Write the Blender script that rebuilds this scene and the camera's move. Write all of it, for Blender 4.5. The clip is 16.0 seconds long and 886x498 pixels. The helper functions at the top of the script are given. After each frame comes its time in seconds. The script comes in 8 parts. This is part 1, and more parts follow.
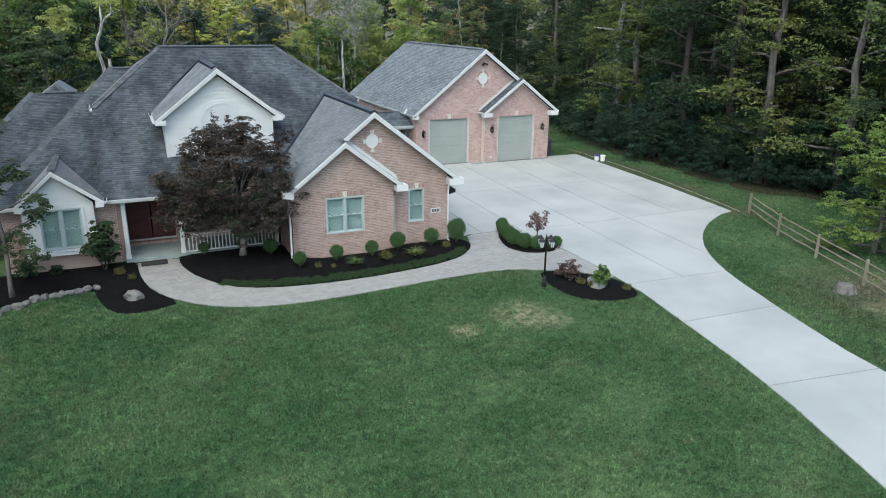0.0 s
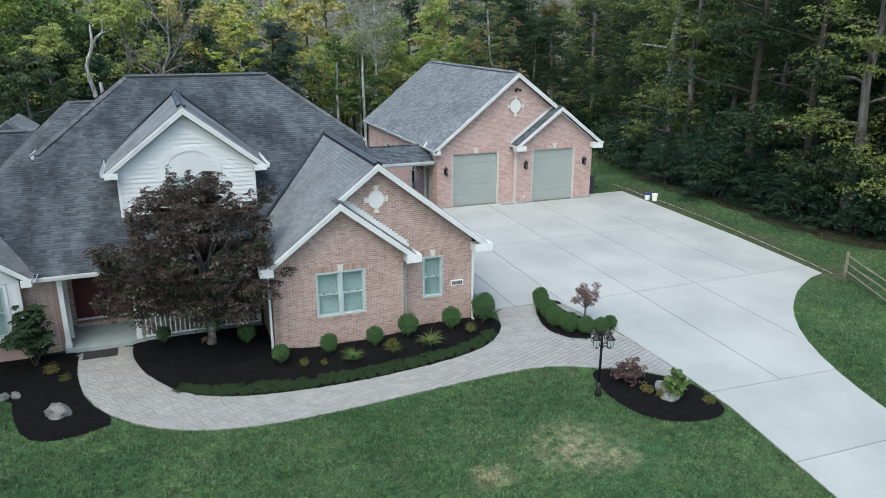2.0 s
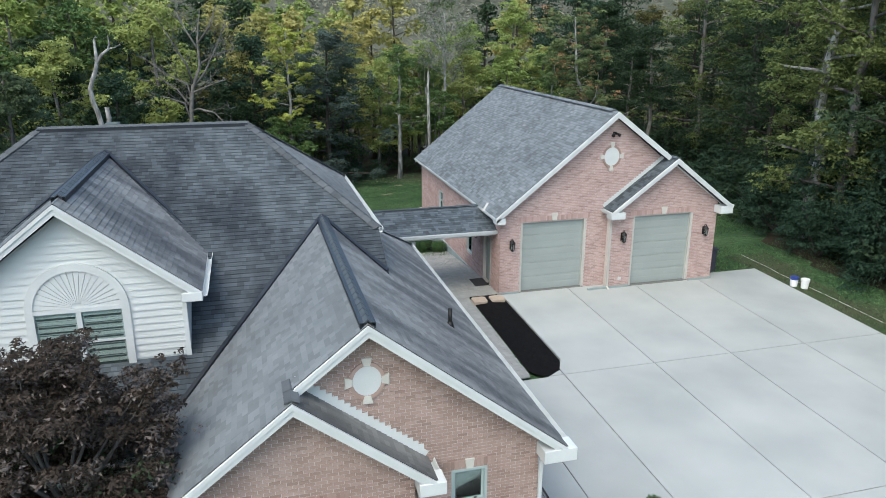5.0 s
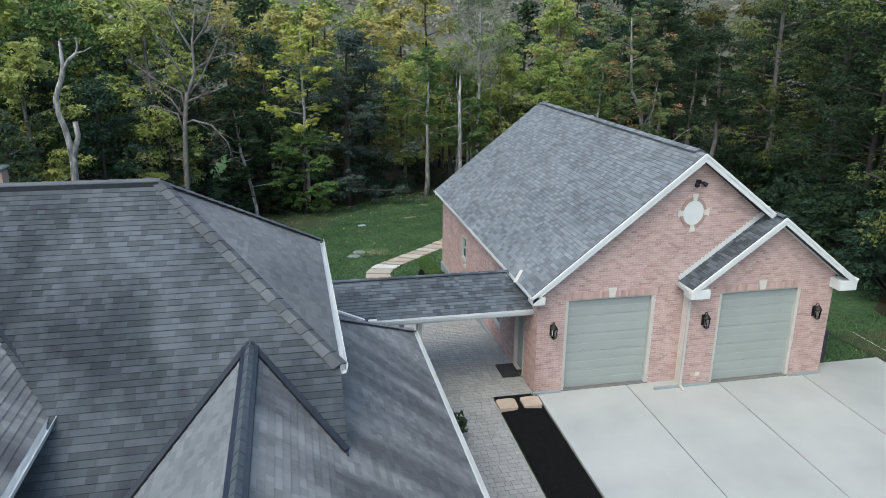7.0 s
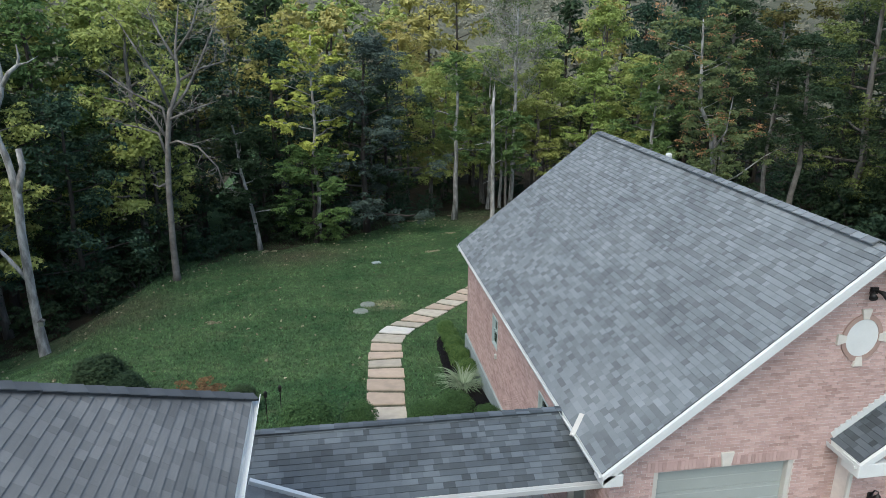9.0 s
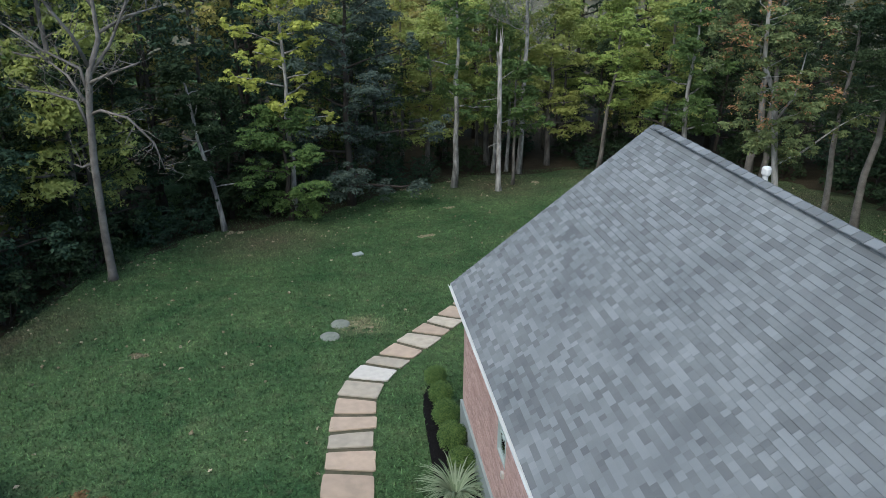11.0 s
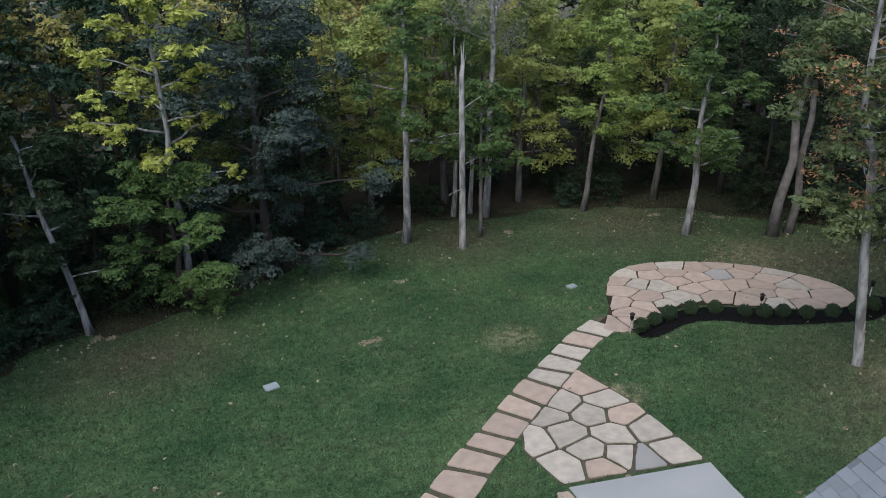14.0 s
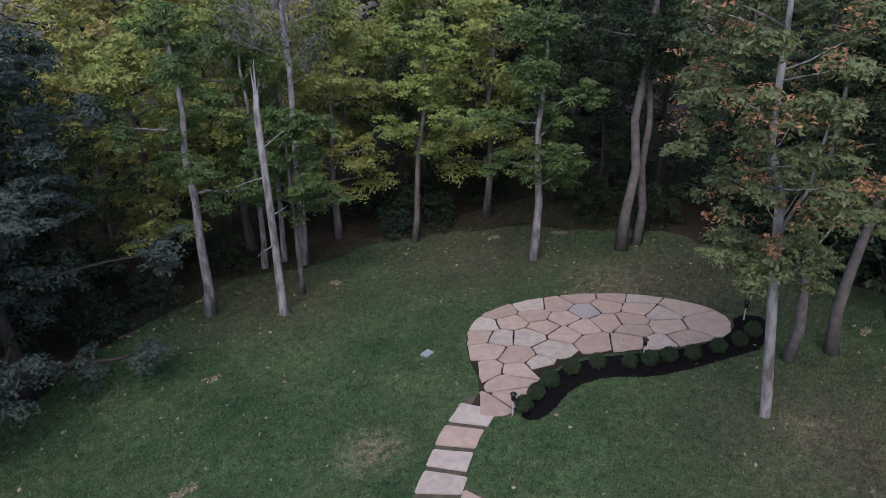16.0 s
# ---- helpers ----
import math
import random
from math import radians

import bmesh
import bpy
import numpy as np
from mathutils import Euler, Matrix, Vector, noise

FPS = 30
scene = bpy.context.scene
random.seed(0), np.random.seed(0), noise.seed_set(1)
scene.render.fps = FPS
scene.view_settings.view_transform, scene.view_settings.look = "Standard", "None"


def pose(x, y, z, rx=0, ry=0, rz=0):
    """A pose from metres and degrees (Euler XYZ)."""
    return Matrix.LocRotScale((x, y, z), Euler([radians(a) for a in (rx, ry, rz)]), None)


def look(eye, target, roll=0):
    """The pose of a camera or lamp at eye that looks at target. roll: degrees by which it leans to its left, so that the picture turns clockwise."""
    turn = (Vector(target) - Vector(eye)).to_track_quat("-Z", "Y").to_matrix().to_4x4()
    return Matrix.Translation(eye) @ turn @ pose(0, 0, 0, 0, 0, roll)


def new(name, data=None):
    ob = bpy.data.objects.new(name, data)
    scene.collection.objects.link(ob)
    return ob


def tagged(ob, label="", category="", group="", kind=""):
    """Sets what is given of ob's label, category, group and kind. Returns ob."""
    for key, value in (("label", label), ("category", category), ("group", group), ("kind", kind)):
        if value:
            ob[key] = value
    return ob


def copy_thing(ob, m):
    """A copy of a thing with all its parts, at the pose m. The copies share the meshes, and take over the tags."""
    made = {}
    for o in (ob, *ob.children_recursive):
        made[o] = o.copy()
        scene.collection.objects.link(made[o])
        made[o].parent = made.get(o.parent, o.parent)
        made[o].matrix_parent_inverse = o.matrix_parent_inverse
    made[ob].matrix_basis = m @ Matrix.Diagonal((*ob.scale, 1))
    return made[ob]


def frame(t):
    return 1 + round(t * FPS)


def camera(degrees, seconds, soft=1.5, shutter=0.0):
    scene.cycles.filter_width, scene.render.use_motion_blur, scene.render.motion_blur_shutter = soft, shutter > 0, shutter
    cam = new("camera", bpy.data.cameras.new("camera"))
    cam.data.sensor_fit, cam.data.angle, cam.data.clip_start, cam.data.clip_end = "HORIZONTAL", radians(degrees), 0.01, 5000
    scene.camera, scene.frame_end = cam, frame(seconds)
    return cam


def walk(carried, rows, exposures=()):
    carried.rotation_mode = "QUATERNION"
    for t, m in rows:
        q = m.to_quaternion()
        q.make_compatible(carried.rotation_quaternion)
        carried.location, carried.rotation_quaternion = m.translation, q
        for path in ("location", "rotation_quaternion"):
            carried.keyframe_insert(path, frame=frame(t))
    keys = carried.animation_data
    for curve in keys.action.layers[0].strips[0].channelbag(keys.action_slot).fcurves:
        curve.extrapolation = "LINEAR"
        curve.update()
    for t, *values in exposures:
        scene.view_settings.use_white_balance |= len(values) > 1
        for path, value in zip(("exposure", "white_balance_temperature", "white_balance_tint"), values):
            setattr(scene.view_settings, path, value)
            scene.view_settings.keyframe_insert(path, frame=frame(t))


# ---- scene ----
cam = camera(63.2, 16.0, soft=0.9)
PATH = [
    (0, (0.011, 1.578, 9.391), (0.9, 3.578, 8.682), 0.6),
    (0.5, (0.667, 3.091, 9.446), (1.564, 5.09, 8.743), 0.5),
    (1, (1.423, 4.659, 9.526), (2.297, 6.67, 8.832), 0.4),
    (1.5, (2.175, 6.255, 9.684), (3.016, 8.281, 8.995), 0.3),
    (2, (2.968, 7.897, 9.822), (3.777, 9.939, 9.141), 0.2),
    (2.5, (3.747, 9.553, 9.97), (4.522, 11.61, 9.294), 0.1),
    (3, (4.529, 11.24, 10.093), (5.267, 13.312, 9.42), -0),
    (3.5, (5.273, 12.921, 10.21), (5.974, 15.008, 9.541), 0),
    (4, (6.031, 14.637, 10.312), (6.688, 16.737, 9.644), -0),
    (6.5, (9.604, 23.743, 10.795), (10.087, 25.883, 10.106), 0.4),
    (7, (10.135, 25.642, 10.818), (10.597, 27.787, 10.131), 0.5),
    (7.5, (10.69, 27.584, 10.854), (11.131, 29.734, 10.166), 0.5),
    (8, (11.18, 29.545, 10.903), (11.597, 31.699, 10.212), 0.5),
    (8.5, (11.64, 31.492, 10.983), (12.028, 33.65, 10.292), 0.4),
    (9, (12.031, 33.448, 11.044), (12.392, 35.611, 10.353), 0.5),
    (11.5, (14.23, 43.418, 11.405), (14.564, 45.503, 10.493), 0.5),
    (12, (14.593, 45.425, 11.47), (14.93, 47.51, 10.559), 0.4),
    (12.5, (14.943, 47.478, 11.619), (15.286, 49.557, 10.697), 0.4),
    (13, (15.3, 49.404, 11.671), (15.669, 51.476, 10.743), 0.3),
    (13.5, (15.607, 51.305, 11.722), (16.019, 53.365, 10.787), 0.3),
    (14, (15.848, 53.276, 11.754), (16.33, 55.317, 10.808), 0.3),
    (14.5, (16.183, 55.152, 11.832), (16.737, 57.169, 10.876), 0.2),
    (15, (16.492, 56.907, 11.895), (17.151, 58.888, 10.929), 0.3),
    (15.5, (16.88, 58.588, 11.926), (17.732, 60.49, 10.952), 0.1),
    (16, (17.282, 60.192, 11.93), (18.326, 61.991, 10.948), -0.1),
]
EXPOSURES = [(0, 0.28, 6350, 1), (4, 0.33, 6400, 1), (7, 0.24, 6450, 2), (9, 0.2, 6450, 2), (12, 0.05, 6400, 4), (14.5, -0.12, 6200, 14), (16, -0.28, 6100, 25)]
walk(cam, [(t, look(eye, target, roll)) for t, eye, target, roll in PATH], EXPOSURES)

# ---- light ----
world = bpy.data.worlds.new("evening_sky")
scene.world = world
world.use_nodes = True
wn = world.node_tree
sky = wn.nodes.new("ShaderNodeTexSky")
sky.sky_type, sky.sun_disc = "NISHITA", False
SUN_ELEVATION, SUN_AZIMUTH = radians(54), radians(222)
sky.sun_elevation, sky.sun_rotation = SUN_ELEVATION, SUN_AZIMUTH
sky.air_density, sky.dust_density, sky.ozone_density = 1.0, 3.0, 1.5
wn.nodes["Background"].inputs["Strength"].default_value = 0.30
wn.links.new(sky.outputs[0], wn.nodes["Background"].inputs["Color"])
sun = new("sun", bpy.data.lights.new("sun", "SUN"))
sun.data.energy, sun.data.angle, sun.data.color = 0.9, radians(65), (1.0, 0.97, 0.93)
sun_way = Vector((math.sin(SUN_AZIMUTH) * math.cos(SUN_ELEVATION), math.cos(SUN_AZIMUTH) * math.cos(SUN_ELEVATION), math.sin(SUN_ELEVATION)))
sun.matrix_world = look(sun_way * 100, (0, 0, 0))

# ---- materials ----


def material(name, colour, second=None, rough=0.8, scale=3.0, fine=60.0, bump=0.2, bump_size=0.01, metal=0.0, island=0.0, stretch=(1, 1, 1), spec=0.4, amount=0.5):
    """A surface with stains at one scale and grain at another; island: how much single pieces differ in tone."""
    m = bpy.data.materials.new(name)
    m.use_nodes = True
    n, l = m.node_tree.nodes, m.node_tree.links
    b = n["Principled BSDF"]
    b.inputs["Roughness"].default_value, b.inputs["Metallic"].default_value = rough, metal
    b.inputs["Specular IOR Level"].default_value = spec
    second = second or [c * 0.75 for c in colour]
    co = n.new("ShaderNodeTexCoord")
    mp = n.new("ShaderNodeMapping")
    mp.inputs["Scale"].default_value = stretch
    l.new(co.outputs["Object"], mp.inputs["Vector"])
    big, small = n.new("ShaderNodeTexNoise"), n.new("ShaderNodeTexNoise")
    for t, s in ((big, scale), (small, fine)):
        t.inputs["Scale"].default_value, t.inputs["Detail"].default_value = s, 6
        l.new(mp.outputs[0], t.inputs["Vector"])
    mix = n.new("ShaderNodeMix")
    mix.data_type = "RGBA"
    mix.inputs[6].default_value, mix.inputs[7].default_value = (*colour, 1), (*second, 1)
    fac = n.new("ShaderNodeMath")
    fac.operation = "MULTIPLY_ADD"
    l.new(big.outputs["Fac"], fac.inputs[0])
    fac.inputs[1].default_value, fac.inputs[2].default_value = 2.4 * amount * 2, 0.5 - 2.4 * amount
    add = n.new("ShaderNodeMath")
    add.operation, add.use_clamp = "MULTIPLY_ADD", True
    l.new(small.outputs["Fac"], add.inputs[0])
    add.inputs[1].default_value = 0.8
    sub = n.new("ShaderNodeMath")
    sub.operation = "SUBTRACT"
    l.new(fac.outputs[0], sub.inputs[0])
    sub.inputs[1].default_value = 0.4
    l.new(sub.outputs[0], add.inputs[2])
    l.new(add.outputs[0], mix.inputs[0])
    out = mix.outputs[2]
    if island:
        geo, info = n.new("ShaderNodeNewGeometry"), n.new("ShaderNodeObjectInfo")
        s = n.new("ShaderNodeMath")
        s.operation = "ADD"
        l.new(geo.outputs["Random Per Island"], s.inputs[0])
        l.new(info.outputs["Random"], s.inputs[1])
        f = n.new("ShaderNodeMath")
        f.operation = "FRACT"
        l.new(s.outputs[0], f.inputs[0])
        r = n.new("ShaderNodeMapRange")
        r.inputs["To Min"].default_value, r.inputs["To Max"].default_value = 1 - island, 1 + island
        l.new(f.outputs[0], r.inputs["Value"])
        hsv = n.new("ShaderNodeHueSaturation")
        l.new(r.outputs[0], hsv.inputs["Value"])
        l.new(out, hsv.inputs["Color"])
        out = hsv.outputs[0]
    l.new(out, b.inputs["Base Color"])
    if bump:
        bp = n.new("ShaderNodeBump")
        bp.inputs["Strength"].default_value, bp.inputs["Distance"].default_value = bump, bump_size
        l.new(small.outputs["Fac"], bp.inputs["Height"])
        l.new(bp.outputs[0], b.inputs["Normal"])
    return m


def leaf_material(name, a, b, c, tree_spread=0.5, translucent=0.3):
    """Foliage: leaf by leaf between a and b; tree by tree towards c."""
    m = bpy.data.materials.new(name)
    m.use_nodes = True
    n, l = m.node_tree.nodes, m.node_tree.links
    p = n["Principled BSDF"]
    p.inputs["Roughness"].default_value, p.inputs["Specular IOR Level"].default_value = 0.7, 0.15
    geo, info = n.new("ShaderNodeNewGeometry"), n.new("ShaderNodeObjectInfo")
    one, two = n.new("ShaderNodeMix"), n.new("ShaderNodeMix")
    one.data_type = two.data_type = "RGBA"
    one.inputs[6].default_value, one.inputs[7].default_value, two.inputs[7].default_value = (*a, 1), (*b, 1), (*c, 1)
    l.new(geo.outputs["Random Per Island"], one.inputs[0])
    l.new(one.outputs[2], two.inputs[6])
    k = n.new("ShaderNodeMath")
    k.operation = "MULTIPLY"
    k.inputs[1].default_value = tree_spread
    l.new(info.outputs["Random"], k.inputs[0])
    l.new(k.outputs[0], two.inputs[0])
    l.new(two.outputs[2], p.inputs["Base Color"])
    tr, mx = n.new("ShaderNodeBsdfTranslucent"), n.new("ShaderNodeMixShader")
    l.new(two.outputs[2], tr.inputs["Color"])
    mx.inputs[0].default_value = translucent
    l.new(p.outputs[0], mx.inputs[1])
    l.new(tr.outputs[0], mx.inputs[2])
    l.new(mx.outputs[0], n["Material Output"].inputs["Surface"])
    return m


def lawn_colour(n, l):
    """The colour of the turf: green with olive, thin and dry patches at several sizes."""
    co = n.new("ShaderNodeTexCoord")

    def cloud(scale, low, high, to_low, to_high, detail=6, rough=0.6, shift=0.0):
        t, r, p = n.new("ShaderNodeTexNoise"), n.new("ShaderNodeMapRange"), n.new("ShaderNodeMapping")
        p.inputs["Location"].default_value = (shift, shift * 0.7, 0)
        l.new(co.outputs["Object"], p.inputs["Vector"])
        t.inputs["Scale"].default_value, t.inputs["Detail"].default_value, t.inputs["Roughness"].default_value = scale, detail, rough
        l.new(p.outputs[0], t.inputs["Vector"])
        for k, v in (("From Min", low), ("From Max", high), ("To Min", to_low), ("To Max", to_high)):
            r.inputs[k].default_value = v
        l.new(t.outputs["Fac"], r.inputs["Value"])
        return r.outputs[0]

    def spot(x, y, r, inner, top):
        d, flat, r1 = n.new("ShaderNodeVectorMath"), n.new("ShaderNodeVectorMath"), n.new("ShaderNodeMapRange")
        d.operation, flat.operation = "DISTANCE", "MULTIPLY"
        flat.inputs[1].default_value, d.inputs[1].default_value = (1, 1, 0), (x, y, 0)
        l.new(co.outputs["Object"], flat.inputs[0])
        l.new(flat.outputs[0], d.inputs[0])
        r1.inputs["From Min"].default_value, r1.inputs["From Max"].default_value, r1.inputs["To Max"].default_value = r, inner, top
        l.new(d.outputs["Value"], r1.inputs["Value"])
        return r1.outputs[0]

    def both(kind, a, b):
        k = n.new("ShaderNodeMath")
        k.operation = kind
        l.new(a, k.inputs[0])
        l.new(b, k.inputs[1])
        return k.outputs[0]

    def towards(colour, other, fac):
        m = n.new("ShaderNodeMix")
        m.data_type = "RGBA"
        l.new(fac, m.inputs[0])
        if isinstance(colour, tuple):
            m.inputs[6].default_value = (*colour, 1)
        else:
            l.new(colour, m.inputs[6])
        m.inputs[7].default_value = (*other, 1)
        return m.outputs[2]

    c = towards((0.030, 0.073, 0.029), (0.077, 0.128, 0.054), cloud(0.35, 0.3, 0.7, 0, 1))
    # olive patches about a metre wide, and finer dry flecks
    c = towards(c, (0.105, 0.104, 0.060), cloud(0.9, 0.52, 0.78, 0, 0.5, 8, 0.68, 5.0))
    c = towards(c, (0.155, 0.140, 0.088), cloud(2.6, 0.56, 0.80, 0, 0.6, 8, 0.7, 11.0))
    c = towards(c, (0.022, 0.060, 0.026), cloud(1.7, 0.54, 0.76, 0, 0.7, 8, 0.65, 23.0))
    # worn, dry patches: centre x, y, radius
    total = None
    for x, y, r in ((12.2, 21.9, 1.5), (12.9, 21.2, 0.9), (24.9, 17.6, 0.8), (9.67, 21.45, 0.7), (27.0, 19.0, 1.6), (38.0, 80.5, 3.0), (14.6, 66.0, 1.2), (26, 71, 1.2), (24, 76, 1.5), (37, 66, 2.2), (35.5, 69.5, 1.4)):
        r1 = spot(x, y, r, r * 0.2, 1.0)
        total = r1 if total is None else both("MAXIMUM", total, r1)
    c = towards(c, (0.26, 0.23, 0.145), both("MULTIPLY", total, cloud(3.0, 0.40, 0.62, 0, 1, 7, 0.7)))
    # thin, brownish grass towards the trees: centre x, y, radius
    thin = None
    for x, y, r in ((36, 68, 8), (41, 79, 9), (25, 89, 6), (10, 79, 5), (1, 68, 5), (35, 88, 8), (26.0, 18.5, 4.5), (30.2, 44, 1.6), (30.2, 39, 1.6), (30.0, 34, 1.6), (29.6, 29, 1.5)):
        r1 = spot(x, y, r, 0, 0.9)
        thin = r1 if thin is None else both("MAXIMUM", thin, r1)
    c = towards(c, (0.092, 0.080, 0.054), both("MULTIPLY", thin, cloud(1.4, 0.3, 0.6, 0.4, 1, 6, 0.65, 3.0)))
    # tufts: a fine light and dark grain over the whole lawn
    hsv = n.new("ShaderNodeHueSaturation")
    l.new(both("MULTIPLY", cloud(3.6, 0.3, 0.7, 0.58, 1.42, 8, 0.72), cloud(14.0, 0.32, 0.68, 0.55, 1.45, 6, 0.7)), hsv.inputs["Value"])
    l.new(c, hsv.inputs["Color"])
    return hsv.outputs[0]


def lawn_material():
    m = material("lawn", (0.033, 0.084, 0.034), rough=0.95, scale=0.35, fine=16.0, bump=1.0, bump_size=0.05, spec=0.1)
    n, l = m.node_tree.nodes, m.node_tree.links
    # the lawn sheet is toned a little darker, to match where blades stand
    hsv = n.new("ShaderNodeHueSaturation")
    hsv.inputs["Value"].default_value = 0.92
    l.new(lawn_colour(n, l), hsv.inputs["Color"])
    l.new(hsv.outputs[0], n["Principled BSDF"].inputs["Base Color"])
    return m


def blade_material():
    """Grass blades take the turf's colour, each a little lighter or darker."""
    m = bpy.data.materials.new("grass_blade")
    m.use_nodes = True
    n, l = m.node_tree.nodes, m.node_tree.links
    p = n["Principled BSDF"]
    p.inputs["Roughness"].default_value, p.inputs["Specular IOR Level"].default_value = 0.75, 0.15
    geo, r, hsv = n.new("ShaderNodeNewGeometry"), n.new("ShaderNodeMapRange"), n.new("ShaderNodeHueSaturation")
    r.inputs["To Min"].default_value, r.inputs["To Max"].default_value = 0.42, 1.8
    l.new(geo.outputs["Random Per Island"], r.inputs["Value"])
    l.new(r.outputs[0], hsv.inputs["Value"])
    l.new(lawn_colour(n, l), hsv.inputs["Color"])
    l.new(hsv.outputs[0], p.inputs["Base Color"])
    return m


M_LAWN = lawn_material()
M_BLADE = blade_material()
M_LITTER = material("leaf_litter", (0.047, 0.038, 0.025), (0.026, 0.024, 0.015), rough=0.95, scale=1.2, fine=30, bump=0.8, bump_size=0.05, spec=0.1)
M_CONCRETE = material("pale_concrete", (0.388, 0.400, 0.382), (0.292, 0.308, 0.296), rough=0.85, scale=0.35, fine=90, bump=0.15, bump_size=0.004, island=0.035)
M_JOINT = material("joint_sand", (0.17, 0.165, 0.155), rough=0.95, scale=8)
M_PAVER = material("tumbled_paver", (0.298, 0.296, 0.280), (0.246, 0.245, 0.232), rough=0.9, scale=2.0, fine=120, bump=0.3, bump_size=0.004, island=0.08)
M_MULCH = material("dyed_mulch", (0.006, 0.006, 0.0065), (0.011, 0.0105, 0.011), rough=0.97, scale=6, fine=45, bump=1.0, bump_size=0.05, spec=0.08)
M_CHIP = material("mulch_chip", (0.007, 0.007, 0.0075), (0.016, 0.015, 0.015), rough=0.9, scale=20, fine=90, island=0.5, spec=0.1)


def brick_material(name, pale, deep):
    """Pink fired clay; most bricks pale, some mid-toned, a few dark and over-burnt."""
    m = material(name, pale, deep, rough=0.9, scale=1.3, fine=70, bump=0.35, bump_size=0.004)
    n, l = m.node_tree.nodes, m.node_tree.links
    b = n["Principled BSDF"]
    colour = b.inputs["Base Color"].links[0].from_socket
    geo, info, s, f = n.new("ShaderNodeNewGeometry"), n.new("ShaderNodeObjectInfo"), n.new("ShaderNodeMath"), n.new("ShaderNodeMath")
    s.operation, f.operation = "ADD", "FRACT"
    l.new(geo.outputs["Random Per Island"], s.inputs[0])
    l.new(info.outputs["Random"], s.inputs[1])
    l.new(s.outputs[0], f.inputs[0])
    ramp = n.new("ShaderNodeValToRGB")
    e = ramp.color_ramp.elements
    e[0].position, e[0].color = 0.0, (0.76, 0.73, 0.72, 1)
    e[1].position, e[1].color = 1.0, (1.12, 1.12, 1.12, 1)
    for p, c in ((0.10, (0.84, 0.81, 0.80, 1)), (0.14, (0.90, 0.88, 0.87, 1)), (0.5, (0.97, 0.95, 0.94, 1)), (0.6, (1.04, 1.03, 1.03, 1))):
        e.new(p).color = c
    l.new(f.outputs[0], ramp.inputs[0])
    mul = n.new("ShaderNodeMix")
    mul.data_type, mul.blend_type = "RGBA", "MULTIPLY"
    mul.inputs[0].default_value = 1.0
    l.new(colour, mul.inputs[6])
    l.new(ramp.outputs[0], mul.inputs[7])
    l.new(mul.outputs[2], b.inputs["Base Color"])
    return m


M_BRICK = brick_material("pink_brown_brick", (0.378, 0.280, 0.243), (0.292, 0.206, 0.176))
M_BRICK_PINK = brick_material("pink_brick", (0.450, 0.330, 0.305), (0.392, 0.272, 0.248))
M_MORTAR = material("mortar", (0.60, 0.56, 0.52), (0.52, 0.48, 0.45), rough=0.95, scale=6, fine=120)
# dark deck; its thin gaps stand in for the courses' step shadows
M_FELT_SHADOW = material("felt_course_shadow", (0.060, 0.065, 0.070), (0.078, 0.082, 0.086), rough=0.97, scale=2, fine=60, spec=0.1)
M_SHINGLE_NEW = material("grey_shingle", (0.170, 0.188, 0.197), (0.118, 0.132, 0.141), rough=0.95, scale=0.6, fine=160, bump=0.5, bump_size=0.003, island=0.26, spec=0.2)
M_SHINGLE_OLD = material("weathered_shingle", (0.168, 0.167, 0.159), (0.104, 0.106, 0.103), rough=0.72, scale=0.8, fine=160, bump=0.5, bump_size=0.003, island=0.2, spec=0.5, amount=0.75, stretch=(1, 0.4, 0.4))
M_SHINGLE_WING = material("wing_shingle", (0.172, 0.188, 0.196), (0.120, 0.132, 0.140), rough=0.95, scale=0.6, fine=160, bump=0.5, bump_size=0.003, island=0.16, spec=0.3)
M_SHINGLE_CAP = material("old_cap_shingle", (0.105, 0.112, 0.118), (0.070, 0.076, 0.082), rough=0.95, scale=1.5, fine=160, bump=0.5, bump_size=0.003, island=0.2, spec=0.2)
# real stains; the teal cast is sky reflection put into the colour
M_SHINGLE_STAIN_SKY = material("stained_sky_tint_shingle", (0.082, 0.095, 0.104), (0.032, 0.038, 0.045), rough=0.95, scale=1.1, fine=160, bump=0.5, bump_size=0.003, island=0.28, spec=0.2, amount=0.65, stretch=(1, 0.45, 0.45))
# real streaks, plus the shade of right-facing slopes put into the colour
M_SHINGLE_STREAK_SHADE = material("streaked_shaded_shingle", (0.205, 0.205, 0.196), (0.082, 0.083, 0.084), rough=0.72, scale=1.3, fine=160, bump=0.5, bump_size=0.003, island=0.2, spec=0.5, amount=0.9, stretch=(0.22, 1, 0.22))
M_SHINGLE_DARK = material("dark_shingle", (0.094, 0.110, 0.122), (0.058, 0.070, 0.081), rough=0.85, scale=0.8, fine=160, bump=0.5, bump_size=0.003, island=0.38, spec=0.2)
M_RIDGE_TOP = material("ridge_vent_top", (0.075, 0.088, 0.098), (0.052, 0.062, 0.072), rough=0.6, scale=3, fine=120)
M_RIDGE = material("ridge_vent", (0.012, 0.015, 0.021), (0.022, 0.026, 0.033), rough=0.42, scale=3, fine=90)
M_WHITE = material("white_trim", (0.60, 0.62, 0.615), (0.52, 0.54, 0.535), rough=0.5, scale=1.5, fine=40, bump=0.03)
M_SIDING = material("white_siding", (0.58, 0.60, 0.59), (0.51, 0.53, 0.52), rough=0.55, scale=1.2, fine=50, bump=0.05, stretch=(0.3, 0.3, 3))
